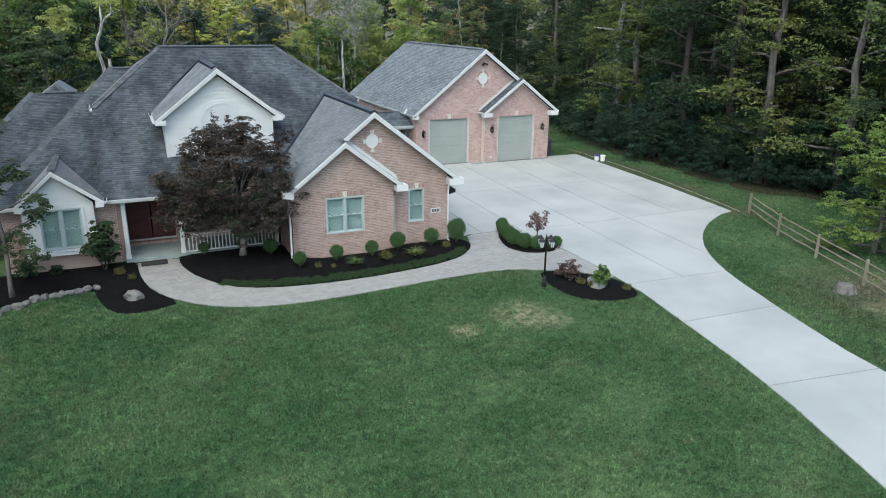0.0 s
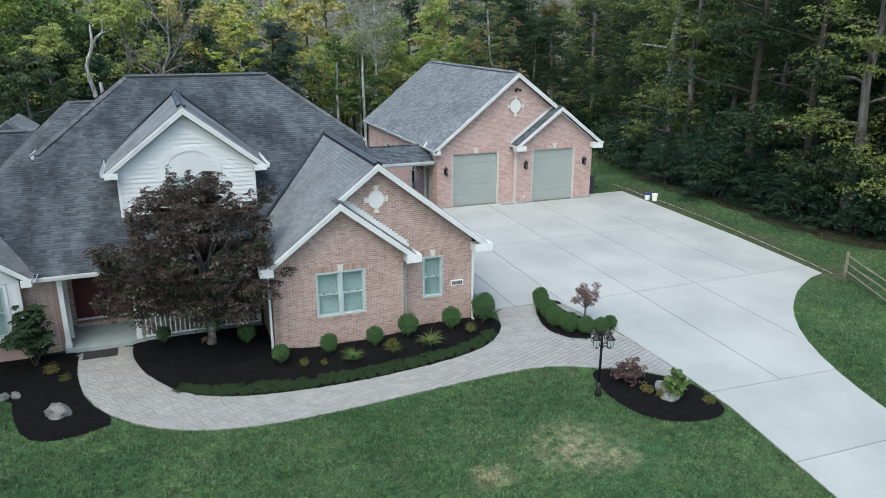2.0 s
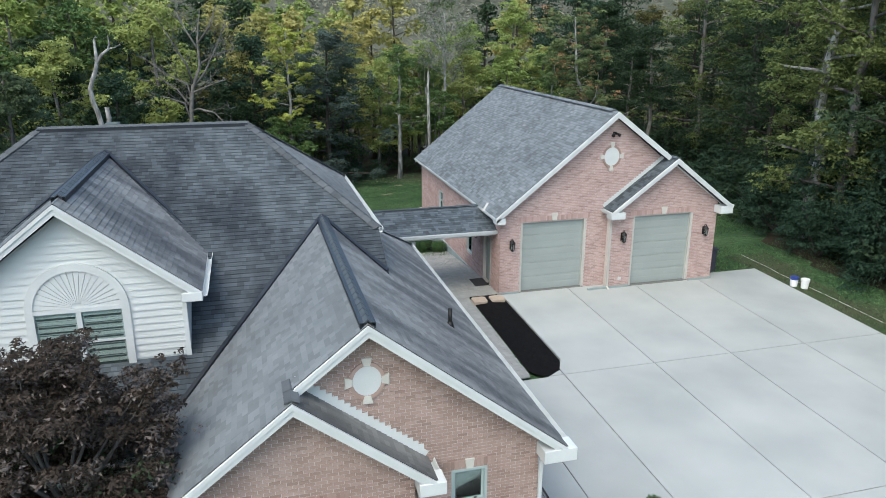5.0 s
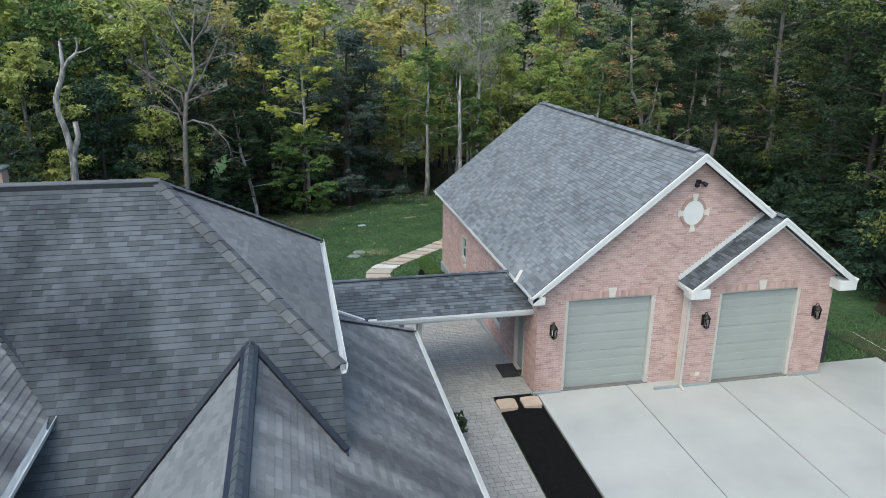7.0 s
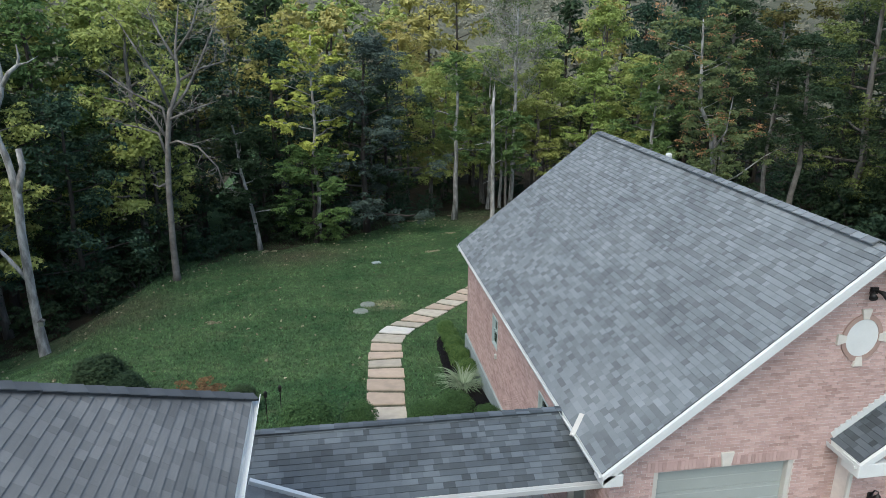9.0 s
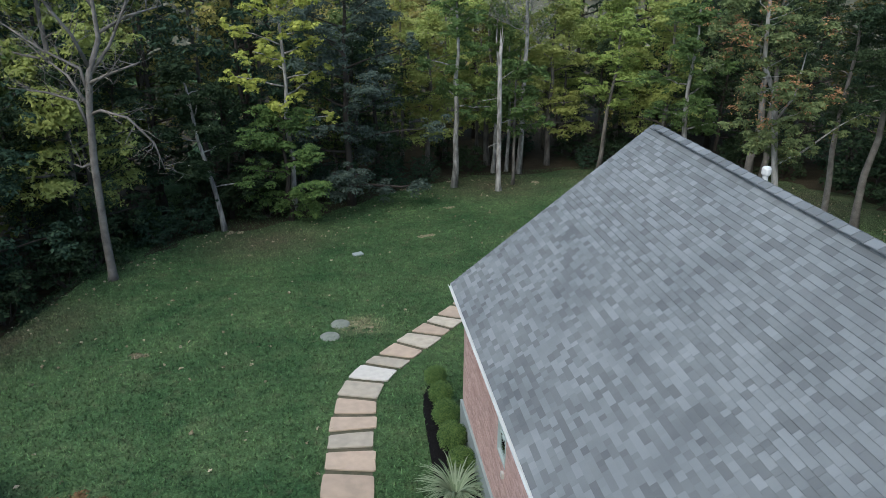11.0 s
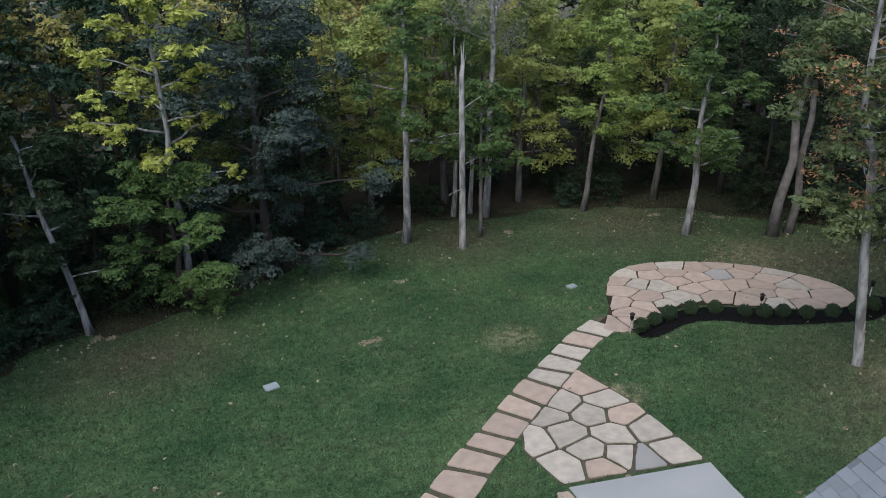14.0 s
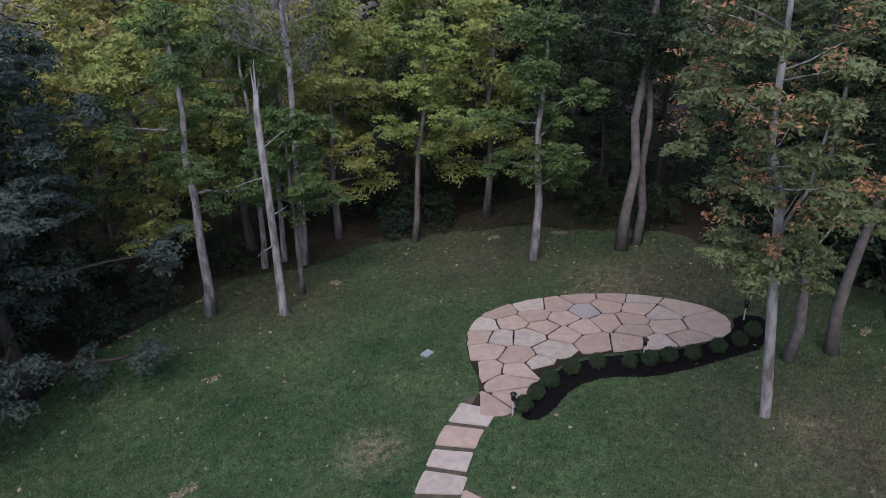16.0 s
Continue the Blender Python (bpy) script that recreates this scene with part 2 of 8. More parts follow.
M_DOOR = material("sage_grey_door", (0.295, 0.325, 0.308), (0.262, 0.29, 0.275), rough=0.6, scale=0.8, fine=40, bump=0.03)
M_TAUPE = material("taupe_trim", (0.47, 0.46, 0.42), (0.41, 0.40, 0.37), rough=0.6, scale=2, fine=50, bump=0.03)
M_KEY = material("limestone", (0.56, 0.54, 0.49), (0.48, 0.46, 0.42), rough=0.8, scale=5, fine=80)
# pale blind; its tone also stands for sky reflected in the panes
M_SHADE = material("window_blind", (0.43, 0.485, 0.48), (0.385, 0.435, 0.43), rough=0.8, scale=2, fine=30, bump=0)
M_FRAME = material("window_frame", (0.37, 0.445, 0.44), (0.32, 0.385, 0.38), rough=0.5, scale=2, fine=40, bump=0.02)
M_BLIND_DARK = material("dark_blind", (0.115, 0.125, 0.13), (0.085, 0.093, 0.097), rough=0.7, scale=2, fine=40, bump=0)
M_RED = material("maroon_door", (0.075, 0.012, 0.014), (0.05, 0.008, 0.01), rough=0.45, scale=3, fine=60)
M_DARK = material("dark_interior", (0.02, 0.02, 0.022), rough=0.8)
M_IRON = material("black_iron", (0.018, 0.018, 0.02), (0.03, 0.028, 0.026), rough=0.5, scale=10, metal=0.6, bump=0.1)
M_MAT = material("rubber_mat", (0.022, 0.022, 0.024), (0.032, 0.03, 0.03), rough=0.95, scale=20, fine=200, bump=0.6)
M_BARK = material("grey_bark", (0.165, 0.155, 0.142), (0.062, 0.058, 0.053), rough=0.95, scale=4.5, fine=24, amount=0.8, bump=1.0, bump_size=0.03, stretch=(1, 1, 0.25))
M_TWIG_BARK = material("twig_bark", (0.190, 0.180, 0.166), (0.09, 0.084, 0.076), rough=0.95, scale=2.5, fine=18, bump=0.7, bump_size=0.02)
M_PALE_BARK = material("pale_bark", (0.380, 0.378, 0.362), (0.140, 0.136, 0.128), rough=0.95, scale=4.5, fine=26, bump=1.0, bump_size=0.03, stretch=(1, 1, 0.3), amount=0.8)
M_DARK_BARK = material("dark_bark", (0.05, 0.043, 0.037), (0.03, 0.026, 0.022), rough=0.95, scale=3, fine=20, bump=0.9, bump_size=0.03, stretch=(1, 1, 0.25))
M_FLAG = material("sandstone_flag", (0.430, 0.338, 0.258), (0.335, 0.272, 0.212), rough=0.9, scale=3.2, fine=110, bump=0.5, bump_size=0.008, amount=0.55, island=0.12)
M_FLAG_GREY = material("grey_flag", (0.335, 0.328, 0.300), (0.27, 0.265, 0.245), rough=0.9, scale=1.2, fine=140, bump=0.4, bump_size=0.006, amount=0.3, island=0.12)
M_FLAG_PALE = material("pale_flag", (0.450, 0.405, 0.325), (0.335, 0.305, 0.250), rough=0.9, scale=3.2, fine=110, bump=0.5, bump_size=0.008, amount=0.55, island=0.14)
M_VERGE = material("thin_grass", (0.040, 0.062, 0.028), (0.078, 0.080, 0.047), rough=0.97, scale=1.5, fine=30, bump=0.8, bump_size=0.03, spec=0.1)
M_SOIL = material("joint_soil", (0.118, 0.104, 0.074), (0.060, 0.064, 0.040), rough=0.97, scale=4, fine=40, bump=0.8, bump_size=0.03, spec=0.1)
M_BOULDER = material("grey_boulder", (0.21, 0.205, 0.195), (0.075, 0.073, 0.07), rough=0.92, scale=5, fine=25, bump=0.7, bump_size=0.02)
M_PALE_ROCK = material("pale_rock", (0.26, 0.268, 0.262), (0.15, 0.156, 0.152), rough=0.9, scale=2.5, fine=25, bump=0.6, bump_size=0.02)
M_FENCE = material("weathered_rail", (0.240, 0.214, 0.162), (0.135, 0.116, 0.086), rough=0.95, scale=3, fine=30, stretch=(1, 1, 0.3))
M_PLASTIC_W = material("white_plastic", (0.78, 0.78, 0.76), (0.70, 0.70, 0.68), rough=0.45, scale=4, bump=0)
M_PLASTIC_B = material("blue_plastic", (0.03, 0.05, 0.22), (0.025, 0.04, 0.17), rough=0.45, scale=4, bump=0)
M_BIN = material("navy_bin", (0.018, 0.022, 0.035), (0.03, 0.032, 0.045), rough=0.6, scale=4)
M_LID = material("green_grey_lid", (0.20, 0.225, 0.19), (0.14, 0.158, 0.135), rough=0.8, scale=5, fine=60)
M_CAP_GREEN = material("dark_green_metal", (0.075, 0.095, 0.08), (0.05, 0.064, 0.055), rough=0.6, scale=5, fine=60)
M_METAL = material("vent_metal", (0.55, 0.56, 0.57), (0.4, 0.4, 0.41), rough=0.45, metal=0.7, scale=5)
# blue-grey concrete, toned down to include the shade under the porch roof
M_CONC_BASE = material("foundation_block", (0.27, 0.32, 0.32), (0.21, 0.25, 0.25), rough=0.9, scale=2, fine=50)

M_LEAF = leaf_material("woodland_leaf", (0.038, 0.080, 0.027), (0.112, 0.170, 0.056), (0.120, 0.150, 0.050), 0.8)
# sunlight on the back crowns is put into these two leaf colours
M_LEAF_SUNLIT = leaf_material("sunlit_green_leaf", (0.135, 0.220, 0.058), (0.310, 0.395, 0.115), (0.31, 0.33, 0.105), 0.8)
M_LEAF_SUNLIT_GOLD = leaf_material("sunlit_yellowing_leaf", (0.240, 0.265, 0.075), (0.430, 0.415, 0.135), (0.40, 0.33, 0.13), 0.6)
# dark foliage, with the shade of the woods' edge put into the colour
M_LEAF_DARK_SHADED = leaf_material("dark_shaded_leaf", (0.019, 0.038, 0.020), (0.044, 0.074, 0.036), (0.048, 0.072, 0.032), 0.6)
M_LEAF_HEDGE_SHADED = leaf_material("shaded_hedge_leaf", (0.018, 0.040, 0.026), (0.050, 0.092, 0.056), (0.036, 0.066, 0.04), 0.5)
M_LEAF_BLUE = leaf_material("bluish_leaf", (0.046, 0.072, 0.058), (0.100, 0.134, 0.112), (0.066, 0.095, 0.077), 0.4)
M_LEAF_YELLOW = leaf_material("yellow_green_leaf", (0.27, 0.32, 0.07), (0.52, 0.54, 0.15), (0.36, 0.41, 0.08), 0.3)
M_LEAF_RIGHT = leaf_material("bright_green_leaf", (0.075, 0.140, 0.034), (0.215, 0.275, 0.075), (0.2, 0.27, 0.06), 0.0)
M_LEAF_DRIVE = leaf_material("olive_green_leaf", (0.054, 0.091, 0.030), (0.165, 0.213, 0.071), (0.17, 0.18, 0.058), 0.6)
M_LEAF_FRESH = leaf_material("grass_green_leaf", (0.052, 0.112, 0.034), (0.140, 0.220, 0.070), (0.12, 0.17, 0.06), 0.3)
M_LEAF_OCHRE = leaf_material("turning_leaf", (0.060, 0.086, 0.026), (0.130, 0.128, 0.040), (0.13, 0.10, 0.036), 0.7)
M_LEAF_MID = leaf_material("fresh_leaf", (0.050, 0.102, 0.034), (0.124, 0.194, 0.064), (0.10, 0.145, 0.05), 0.3)
M_LEAF_DULL = leaf_material("dull_green_leaf", (0.034, 0.056, 0.028), (0.100, 0.134, 0.066), (0.09, 0.12, 0.06), 0.2)
M_LEAF_GLOSS = leaf_material("glossy_bronze_leaf", (0.036, 0.028, 0.023), (0.115, 0.088, 0.072), (0.07, 0.05, 0.04), 0.0)
M_LEAF_GLOSS.node_tree.nodes["Principled BSDF"].inputs["Roughness"].default_value = 0.42
M_LEAF_GLOSS.node_tree.nodes["Principled BSDF"].inputs["Specular IOR Level"].default_value = 0.6
M_LANTERN = material("lantern_glass", (0.55, 0.60, 0.62), (0.42, 0.46, 0.48), rough=0.25, scale=6, bump=0)
# turning leaves, brightened to carry the warm light on the crown
M_LEAF_ORANGE = leaf_material("orange_leaf", (0.32, 0.165, 0.085), (0.50, 0.29, 0.15), (0.28, 0.1, 0.05), 0.3)
M_LEAF_MAPLE = leaf_material("bronze_leaf", (0.022, 0.018, 0.014), (0.082, 0.062, 0.048), (0.06, 0.045, 0.036), 0.3)
M_LEAF_BOX = leaf_material("boxwood_leaf", (0.026, 0.064, 0.024), (0.086, 0.155, 0.056), (0.07, 0.13, 0.05), 0.4)
# brighter copy of the boxwood leaf, the light on it put into the colour
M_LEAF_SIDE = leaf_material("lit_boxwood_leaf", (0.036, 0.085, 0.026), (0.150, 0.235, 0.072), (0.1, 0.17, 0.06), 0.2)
M_LEAF_GRASS = leaf_material("strap_leaf", (0.05, 0.10, 0.028), (0.12, 0.18, 0.06), (0.15, 0.16, 0.07), 0.5)
M_LEAF_PALE = leaf_material("variegated_leaf", (0.14, 0.21, 0.13), (0.34, 0.42, 0.30), (0.2, 0.25, 0.12), 0.2)
M_LEAF_PURPLE = leaf_material("purple_brown_leaf", (0.060, 0.040, 0.036), (0.145, 0.098, 0.086), (0.1, 0.07, 0.06), 0.4)
M_LEAF_WEE = leaf_material("dusty_pink_leaf", (0.105, 0.062, 0.056), (0.215, 0.142, 0.125), (0.16, 0.1, 0.09), 0.4)
M_LEAF_TURN = leaf_material("pale_green_leaf", (0.090, 0.130, 0.055), (0.210, 0.255, 0.110), (0.16, 0.21, 0.1), 0.3)
M_LEAF_RUST = leaf_material("rusty_leaf", (0.105, 0.060, 0.030), (0.215, 0.135, 0.068), (0.12, 0.1, 0.04), 0.3)
M_LEAF_COVER = leaf_material("groundcover_leaf", (0.024, 0.050, 0.022), (0.062, 0.102, 0.044), (0.045, 0.08, 0.035), 0.2)

# ---- building helpers ----
KY = [-1500, -69, 30.2, 44.3, 48.3, 52.9, 61, 66.1, 73.6, 80.5, 89.7, 94.3, 126.5, 1500]
KZ = [-6.0, -3.78, -0.31, 0.07, -0.05, -0.51, -1.45, -2.08, -2.69, -3.56, -4.42, -4.82, -6.2, -6.2]


def ground_z(x, y):
    w = min(max((y - 61) / 18.4, 0), 1)
    side = min(max((y - 57) / 6, 0), 1) * 0.42 * min(max(2.4 - x, 0), 4)
    return float(np.interp(y, KY, KZ)) + w * 0.03 * (min(max(x, -11), 52) - 18.4) - side


class Shape:
    """Collects points and faces of one mesh."""

    def __init__(self):
        self.v, self.f = [], []

    def add(self, pts, faces):
        k = len(self.v)
        self.v += [tuple(p) for p in pts]
        self.f += [tuple(i + k for i in q) for q in faces]
        return self

    def box(self, x0, x1, y0, y1, z0, z1):
        return self.add([(x, y, z) for z in (z0, z1) for y in (y0, y1) for x in (x0, x1)],
                        [(0, 2, 3, 1), (4, 5, 7, 6), (0, 1, 5, 4), (2, 6, 7, 3), (0, 4, 6, 2), (1, 3, 7, 5)])

    def beam(self, a, b, w, h, up=(0, 0, 1)):
        """A bar from a to b, w wide and h high."""
        a, b = Vector(a), Vector(b)
        d = (b - a).normalized()
        s = d.cross(Vector(up)).normalized() * (w / 2)
        u = s.cross(d).normalized() * (h / 2)
        return self.add([p + i * s + j * u for p in (a, b) for i, j in ((-1, -1), (1, -1), (1, 1), (-1, 1))],
                        [(3, 2, 1, 0), (4, 5, 6, 7), (0, 1, 5, 4), (1, 2, 6, 5), (2, 3, 7, 6), (3, 0, 4, 7)])

    def prism(self, poly, way):
        """A flat outline pushed along a vector."""
        n, w = len(poly), Vector(way)
        low = [Vector(p) for p in poly]
        return self.add(low + [p + w for p in low],
                        [tuple(range(n))[::-1], tuple(range(n, 2 * n))] + [(i, (i + 1) % n, n + (i + 1) % n, n + i) for i in range(n)])

    def tube(self, path, radii, sides=8, cap=True):
        path = [Vector(p) for p in path]
        pts, k = [], len(path)
        side = Vector((1, 0.3, 0.1))
        for i, p in enumerate(path):
            d = (path[min(i + 1, k - 1)] - path[max(i - 1, 0)]).normalized()
            s = (side - d * side.dot(d)).normalized()
            u = d.cross(s)
            pts += [p + (s * math.cos(a) + u * math.sin(a)) * radii[i] for a in (2 * math.pi * j / sides for j in range(sides))]
        faces = [(i * sides + j, i * sides + (j + 1) % sides, (i + 1) * sides + (j + 1) % sides, (i + 1) * sides + j) for i in range(k - 1) for j in range(sides)]
        if cap:
            faces += [tuple(range(sides))[::-1], tuple(range((k - 1) * sides, k * sides))]
        return self.add(pts, faces)

    def lathe(self, rows, sides=16, at=(0, 0, 0)):
        """Rows of (radius, height) turned about the upright."""
        return self.tube([(at[0], at[1], at[2] + z) for r, z in rows], [r for r, z in rows], sides) if len({z for r, z in rows}) == len(rows) else self

    def mesh(self, name, mat, smooth=False, bevel=0.0):
        me = bpy.data.meshes.new(name)
        me.from_pydata(self.v, [], self.f)
        if bevel:
            bm = bmesh.new()
            bm.from_mesh(me)
            bmesh.ops.bevel(bm, geom=bm.edges[:], offset=bevel, segments=1, affect="EDGES", clamp_overlap=True)
            bm.to_mesh(me)
            bm.free()
        if smooth:
            me.shade_smooth()
        me.materials.append(mat)
        return me

    def put(self, name, mat, parent=None, label="", smooth=False, bevel=0.0):
        ob = new(name, self.mesh(name, mat, smooth, bevel))
        ob.parent = parent
        return tagged(ob, label)


def empty(name, place=(0, 0, 0), label="", category="", group="", kind=""):
    ob = new(name)
    ob.empty_display_size = 0.1
    ob.location = place
    return tagged(ob, label, category, group, kind)


def clip(poly, nx, ny, d):
    """The part of a 2D outline where nx * x + ny * y <= d."""
    out = []
    for i, p in enumerate(poly):
        q = poly[i - 1]
        a, b = nx * q[0] + ny * q[1] - d, nx * p[0] + ny * p[1] - d
        if (a <= 0) != (b <= 0):
            t = a / (a - b)
            out.append((q[0] + t * (p[0] - q[0]), q[1] + t * (p[1] - q[1])))
        if b <= 0:
            out.append(p)
    return out


def area(poly):
    return sum(poly[i - 1][0] * p[1] - p[0] * poly[i - 1][1] for i, p in enumerate(poly)) / 2


def within(poly, convex):
    """poly cut down to a convex outline that turns to the left."""
    for i, b in enumerate(convex):
        a = convex[i - 1]
        nx, ny = b[1] - a[1], a[0] - b[0]
        poly = clip(poly, nx, ny, nx * a[0] + ny * a[1])
        if len(poly) < 3:
            return []
    return poly


def inside(x, y, poly):
    odd = False
    for i, b in enumerate(poly):
        a = poly[i - 1]
        if (a[1] > y) != (b[1] > y) and x < a[0] + (y - a[1]) / (b[1] - a[1]) * (b[0] - a[0]):
            odd = not odd
    return odd


def edge_gap(x, y, poly):
    """The distance to the nearest edge of an outline, and that edge."""
    best = (1e9, None, None)
    for i, b in enumerate(poly):
        a = poly[i - 1]
        dx, dy = b[0] - a[0], b[1] - a[1]
        t = min(max(((x - a[0]) * dx + (y - a[1]) * dy) / (dx * dx + dy * dy + 1e-12), 0), 1)
        g = math.hypot(x - a[0] - t * dx, y - a[1] - t * dy)
        if g < best[0]:
            best = (g, a, b)
    return best


def soften(poly, times=2):
    """Rounds an outline's corners."""
    for _ in range(times):
        out = []
        for i, b in enumerate(poly):
            a = poly[i - 1]
            out += [(a[0] * 0.75 + b[0] * 0.25, a[1] * 0.75 + b[1] * 0.25), (a[0] * 0.25 + b[0] * 0.75, a[1] * 0.25 + b[1] * 0.75)]
        poly = out
    return poly


def left_turning(poly):
    return poly if area(poly) > 0 else poly[::-1]


def piece(shape, top, frame3, high, low=0.0, lift=0.0):
    """A flat piece: its top at the height high over the plane, its sides down to low. frame3: origin, two axes and the normal."""
    o, u, v, n = frame3
    k = len(top)
    vs = [p[1] for p in top]
    v0, v1 = min(vs), max(vs)
    pts = [o + u * p[0] + v * p[1] + n * (high + lift * (v1 - p[1]) / max(v1 - v0, 1e-6)) for p in top] + [o + u * p[0] + v * p[1] + n * low for p in top]
    shape.add(pts, [tuple(range(k))] + [((i + 1) % k, i, k + i, k + (i + 1) % k) for i in range(k)])


def split_holes(poly, holes):
    """Convex outline less upright rectangles, as convex pieces."""
    cuts = sorted({c for h in holes for c in h[:2]})
    us = [p[0] for p in poly]
    spans = [min(us)] + [c for c in cuts if min(us) < c < max(us)] + [max(us)]
    out = []
    for a, b in zip(spans, spans[1:]):
        strip = clip(clip(poly, 1, 0, b), -1, 0, -a)
        rows = sorted((h[2], h[3]) for h in holes if h[0] < (a + b) / 2 < h[1])
        low = -1e3
        for z0, z1 in rows + [(1e3, 1e3)]:
            part = clip(clip(strip, 0, 1, z0), 0, -1, -low)
            if len(part) > 2 and abs(area(part)) > 1e-4:
                out.append(part)
            low = z1
    return out


def wall(parent, o, u, n, poly, holes=(), thick=0.25, bricks=True, name="wall", single=0, single_box=None, brick=None):
    """A brick wall with openings right through it: a mortar slab and bricks proud of it. o: origin, u: along, n: outward; outline in (along, up)."""
    brick = brick or M_BRICK
    o, u, n, up = Vector(o), Vector(u), Vector(n), Vector((0, 0, 1))
    poly = left_turning(list(poly))
    slab = Shape()
    for q in split_holes(poly, holes):
        slab.prism([o + u * a + up * b - n * thick for a, b in q], n * thick)
    body = slab.put(name, M_MORTAR if bricks else M_WHITE, parent)
    if not bricks:
        return body
    rest, f3 = Shape(), (o, u, up, n)
    flip = u.cross(up).dot(n) < 0
    us, zs = [p[0] for p in poly], [p[1] for p in poly]
    singles, whole = 0, None
    row = 0
    z = min(zs)
    while z < max(zs):
        x = min(us) - (row % 2) * 0.101
        while x < max(us):
            rect = [(x, z), (x + 0.192, z), (x + 0.192, z + 0.058), (x, z + 0.058)]
            bits = [within(rect, poly)]
            for h in holes:
                if bits[0] and h[2] - 0.01 < z + 0.029 < h[3] + 0.01 and x < h[1] and x + 0.192 > h[0]:
                    bits = [clip(b, 1, 0, h[0]) for b in bits] + [clip(b, -1, 0, -h[1]) for b in bits]
            for b in bits:
                if len(b) > 2 and abs(area(b)) > 0.0012:
                    full = len(bits) == 1 and abs(area(b) - 0.192 * 0.058) < 1e-5
                    if full and single_box and singles < single and single_box[0] < x < single_box[1] and single_box[2] < z < single_box[3]:
                        if whole is None:
                            s = Shape()
                            piece(s, [(0, 0), (0.192, 0), (0.192, 0.058), (0, 0.058)], (Vector(), u, up, n), 0.008, -0.004)
                            whole = s.mesh("brick", brick)
                        ob = new("brick", whole)
                        ob.location, ob.parent = o + u * x + up * z, body
                        singles += 1
                    else:
                        piece(rest, b if not flip else b[::-1], f3, 0.006 + 0.005 * random.random(), -0.004)
            x += 0.202
        z += 0.068
        row += 1
    tagged(rest.put("bricks", brick, body), kind="stuff")
    return body


def roof(parent, o, u, v, poly, mat, name="roof", thick=0.16, single_box=None):
    """A roof slope: a deck and courses of shingles. u: along the eave, v: up the slope; convex outline in (along, up the slope)."""
    o, u, v = Vector(o), Vector(u).normalized(), Vector(v).normalized()
    n = u.cross(v).normalized()
    if n.z < 0:
        n = -n
    poly = left_turning(list(poly))
    flip = u.cross(v).dot(n) < 0
    deck = Shape()
    deck.prism([o + u * a + v * b - n * thick for a, b in poly], n * thick)
    body = deck.put(name, M_FELT_SHADOW, parent)
    rest, f3 = Shape(), (o, u, v, n)
    us, vs = [p[0] for p in poly], [p[1] for p in poly]
    singles, shared = 0, {}
    b = min(vs)
    rng = random.Random(len(name) + int(abs(o.x) * 7 + abs(o.y) * 13))
    while b < max(vs):
        a = min(us) - rng.random() * 0.3
        while a < max(us):
            w = rng.choice((0.12, 0.17, 0.23, 0.31))
            # the gap above each shingle shows the dark deck as a shadow line
            rect = [(a, b), (a + w - 0.0015, b), (a + w - 0.0015, b + 0.1255), (a, b + 0.1255)]
            q = within(rect, poly)
            if len(q) > 2 and area(q) > 0.001:
                if single_box and singles < 300 and len(q) == 4 and single_box[0] < a < single_box[1] and single_box[2] < b < single_box[3] and area(q) > w * 0.105:
                    if w not in shared:
                        s = Shape()
                        piece(s, [(0, 0), (w - 0.0015, 0), (w - 0.0015, 0.1228), (0, 0.1228)][::-1 if flip else 1], (Vector(), u, v, n), 0.003, -0.002, 0.013)
                        shared[w] = s.mesh("shingle", mat)
                    ob = new("shingle", shared[w])
                    ob.location, ob.parent = o + u * a + v * b, body
                    singles += 1
                else:
                    piece(rest, q[::-1] if flip else q, f3, 0.003, -0.002, 0.009 + 0.005 * rng.random())
            a += w
        b += 0.127
    tagged(rest.put("shingles", mat, body), kind="stuff")
    return body


def drape(name, poly, mat, lift, low=None, parent=None, label="", step=1.0, mound=0.0):
    """A sheet over the ground within an outline, cut into a grid so that it follows the slope; mound: heaped in the middle."""
    bm = bmesh.new()
    f = bm.faces.new([bm.verts.new((x, y, 0)) for x, y in poly])
    for axis in (0, 1):
        lo, hi = min(p[axis] for p in poly), max(p[axis] for p in poly)
        marks = set(np.arange(math.ceil(lo / step) * step, hi, step).tolist())
        if axis:
            marks |= {k for k in KY if lo < k < hi}
        for c in sorted(marks):
            no = (1, 0, 0) if axis == 0 else (0, 1, 0)
            bmesh.ops.bisect_plane(bm, geom=bm.verts[:] + bm.edges[:] + bm.faces[:], plane_co=tuple(c * k for k in no), plane_no=no, dist=1e-5)
    bmesh.ops.triangulate(bm, faces=bm.faces[:])
    for p in bm.verts:
        g = edge_gap(p.co.x, p.co.y, poly)[0] if mound else 0
        p.co.z = ground_z(p.co.x, p.co.y) + lift + mound * min(g / (1.4 if mound > 0.2 else 0.6), 1) * (0.75 + 0.25 * noise.noise(p.co * 1.3))
    bm.normal_update()
    up = [f for f in bm.faces if f.normal.z < 0]
    if up:
        bmesh.ops.reverse_faces(bm, faces=up)
    if low is not None:
        rim = [e for e in bm.edges if e.is_boundary]
        made = bmesh.ops.extrude_edge_only(bm, edges=rim)["geom"]
        for p in made:
            if isinstance(p, bmesh.types.BMVert):
                p.co.z -= low
        bmesh.ops.recalc_face_normals(bm, faces=bm.faces[:])
    me = bpy.data.meshes.new(name)
    bm.to_mesh(me)
    bm.free()
    me.materials.append(mat)
    ob = new(name, me)
    ob.parent = parent
    return tagged(ob, label)


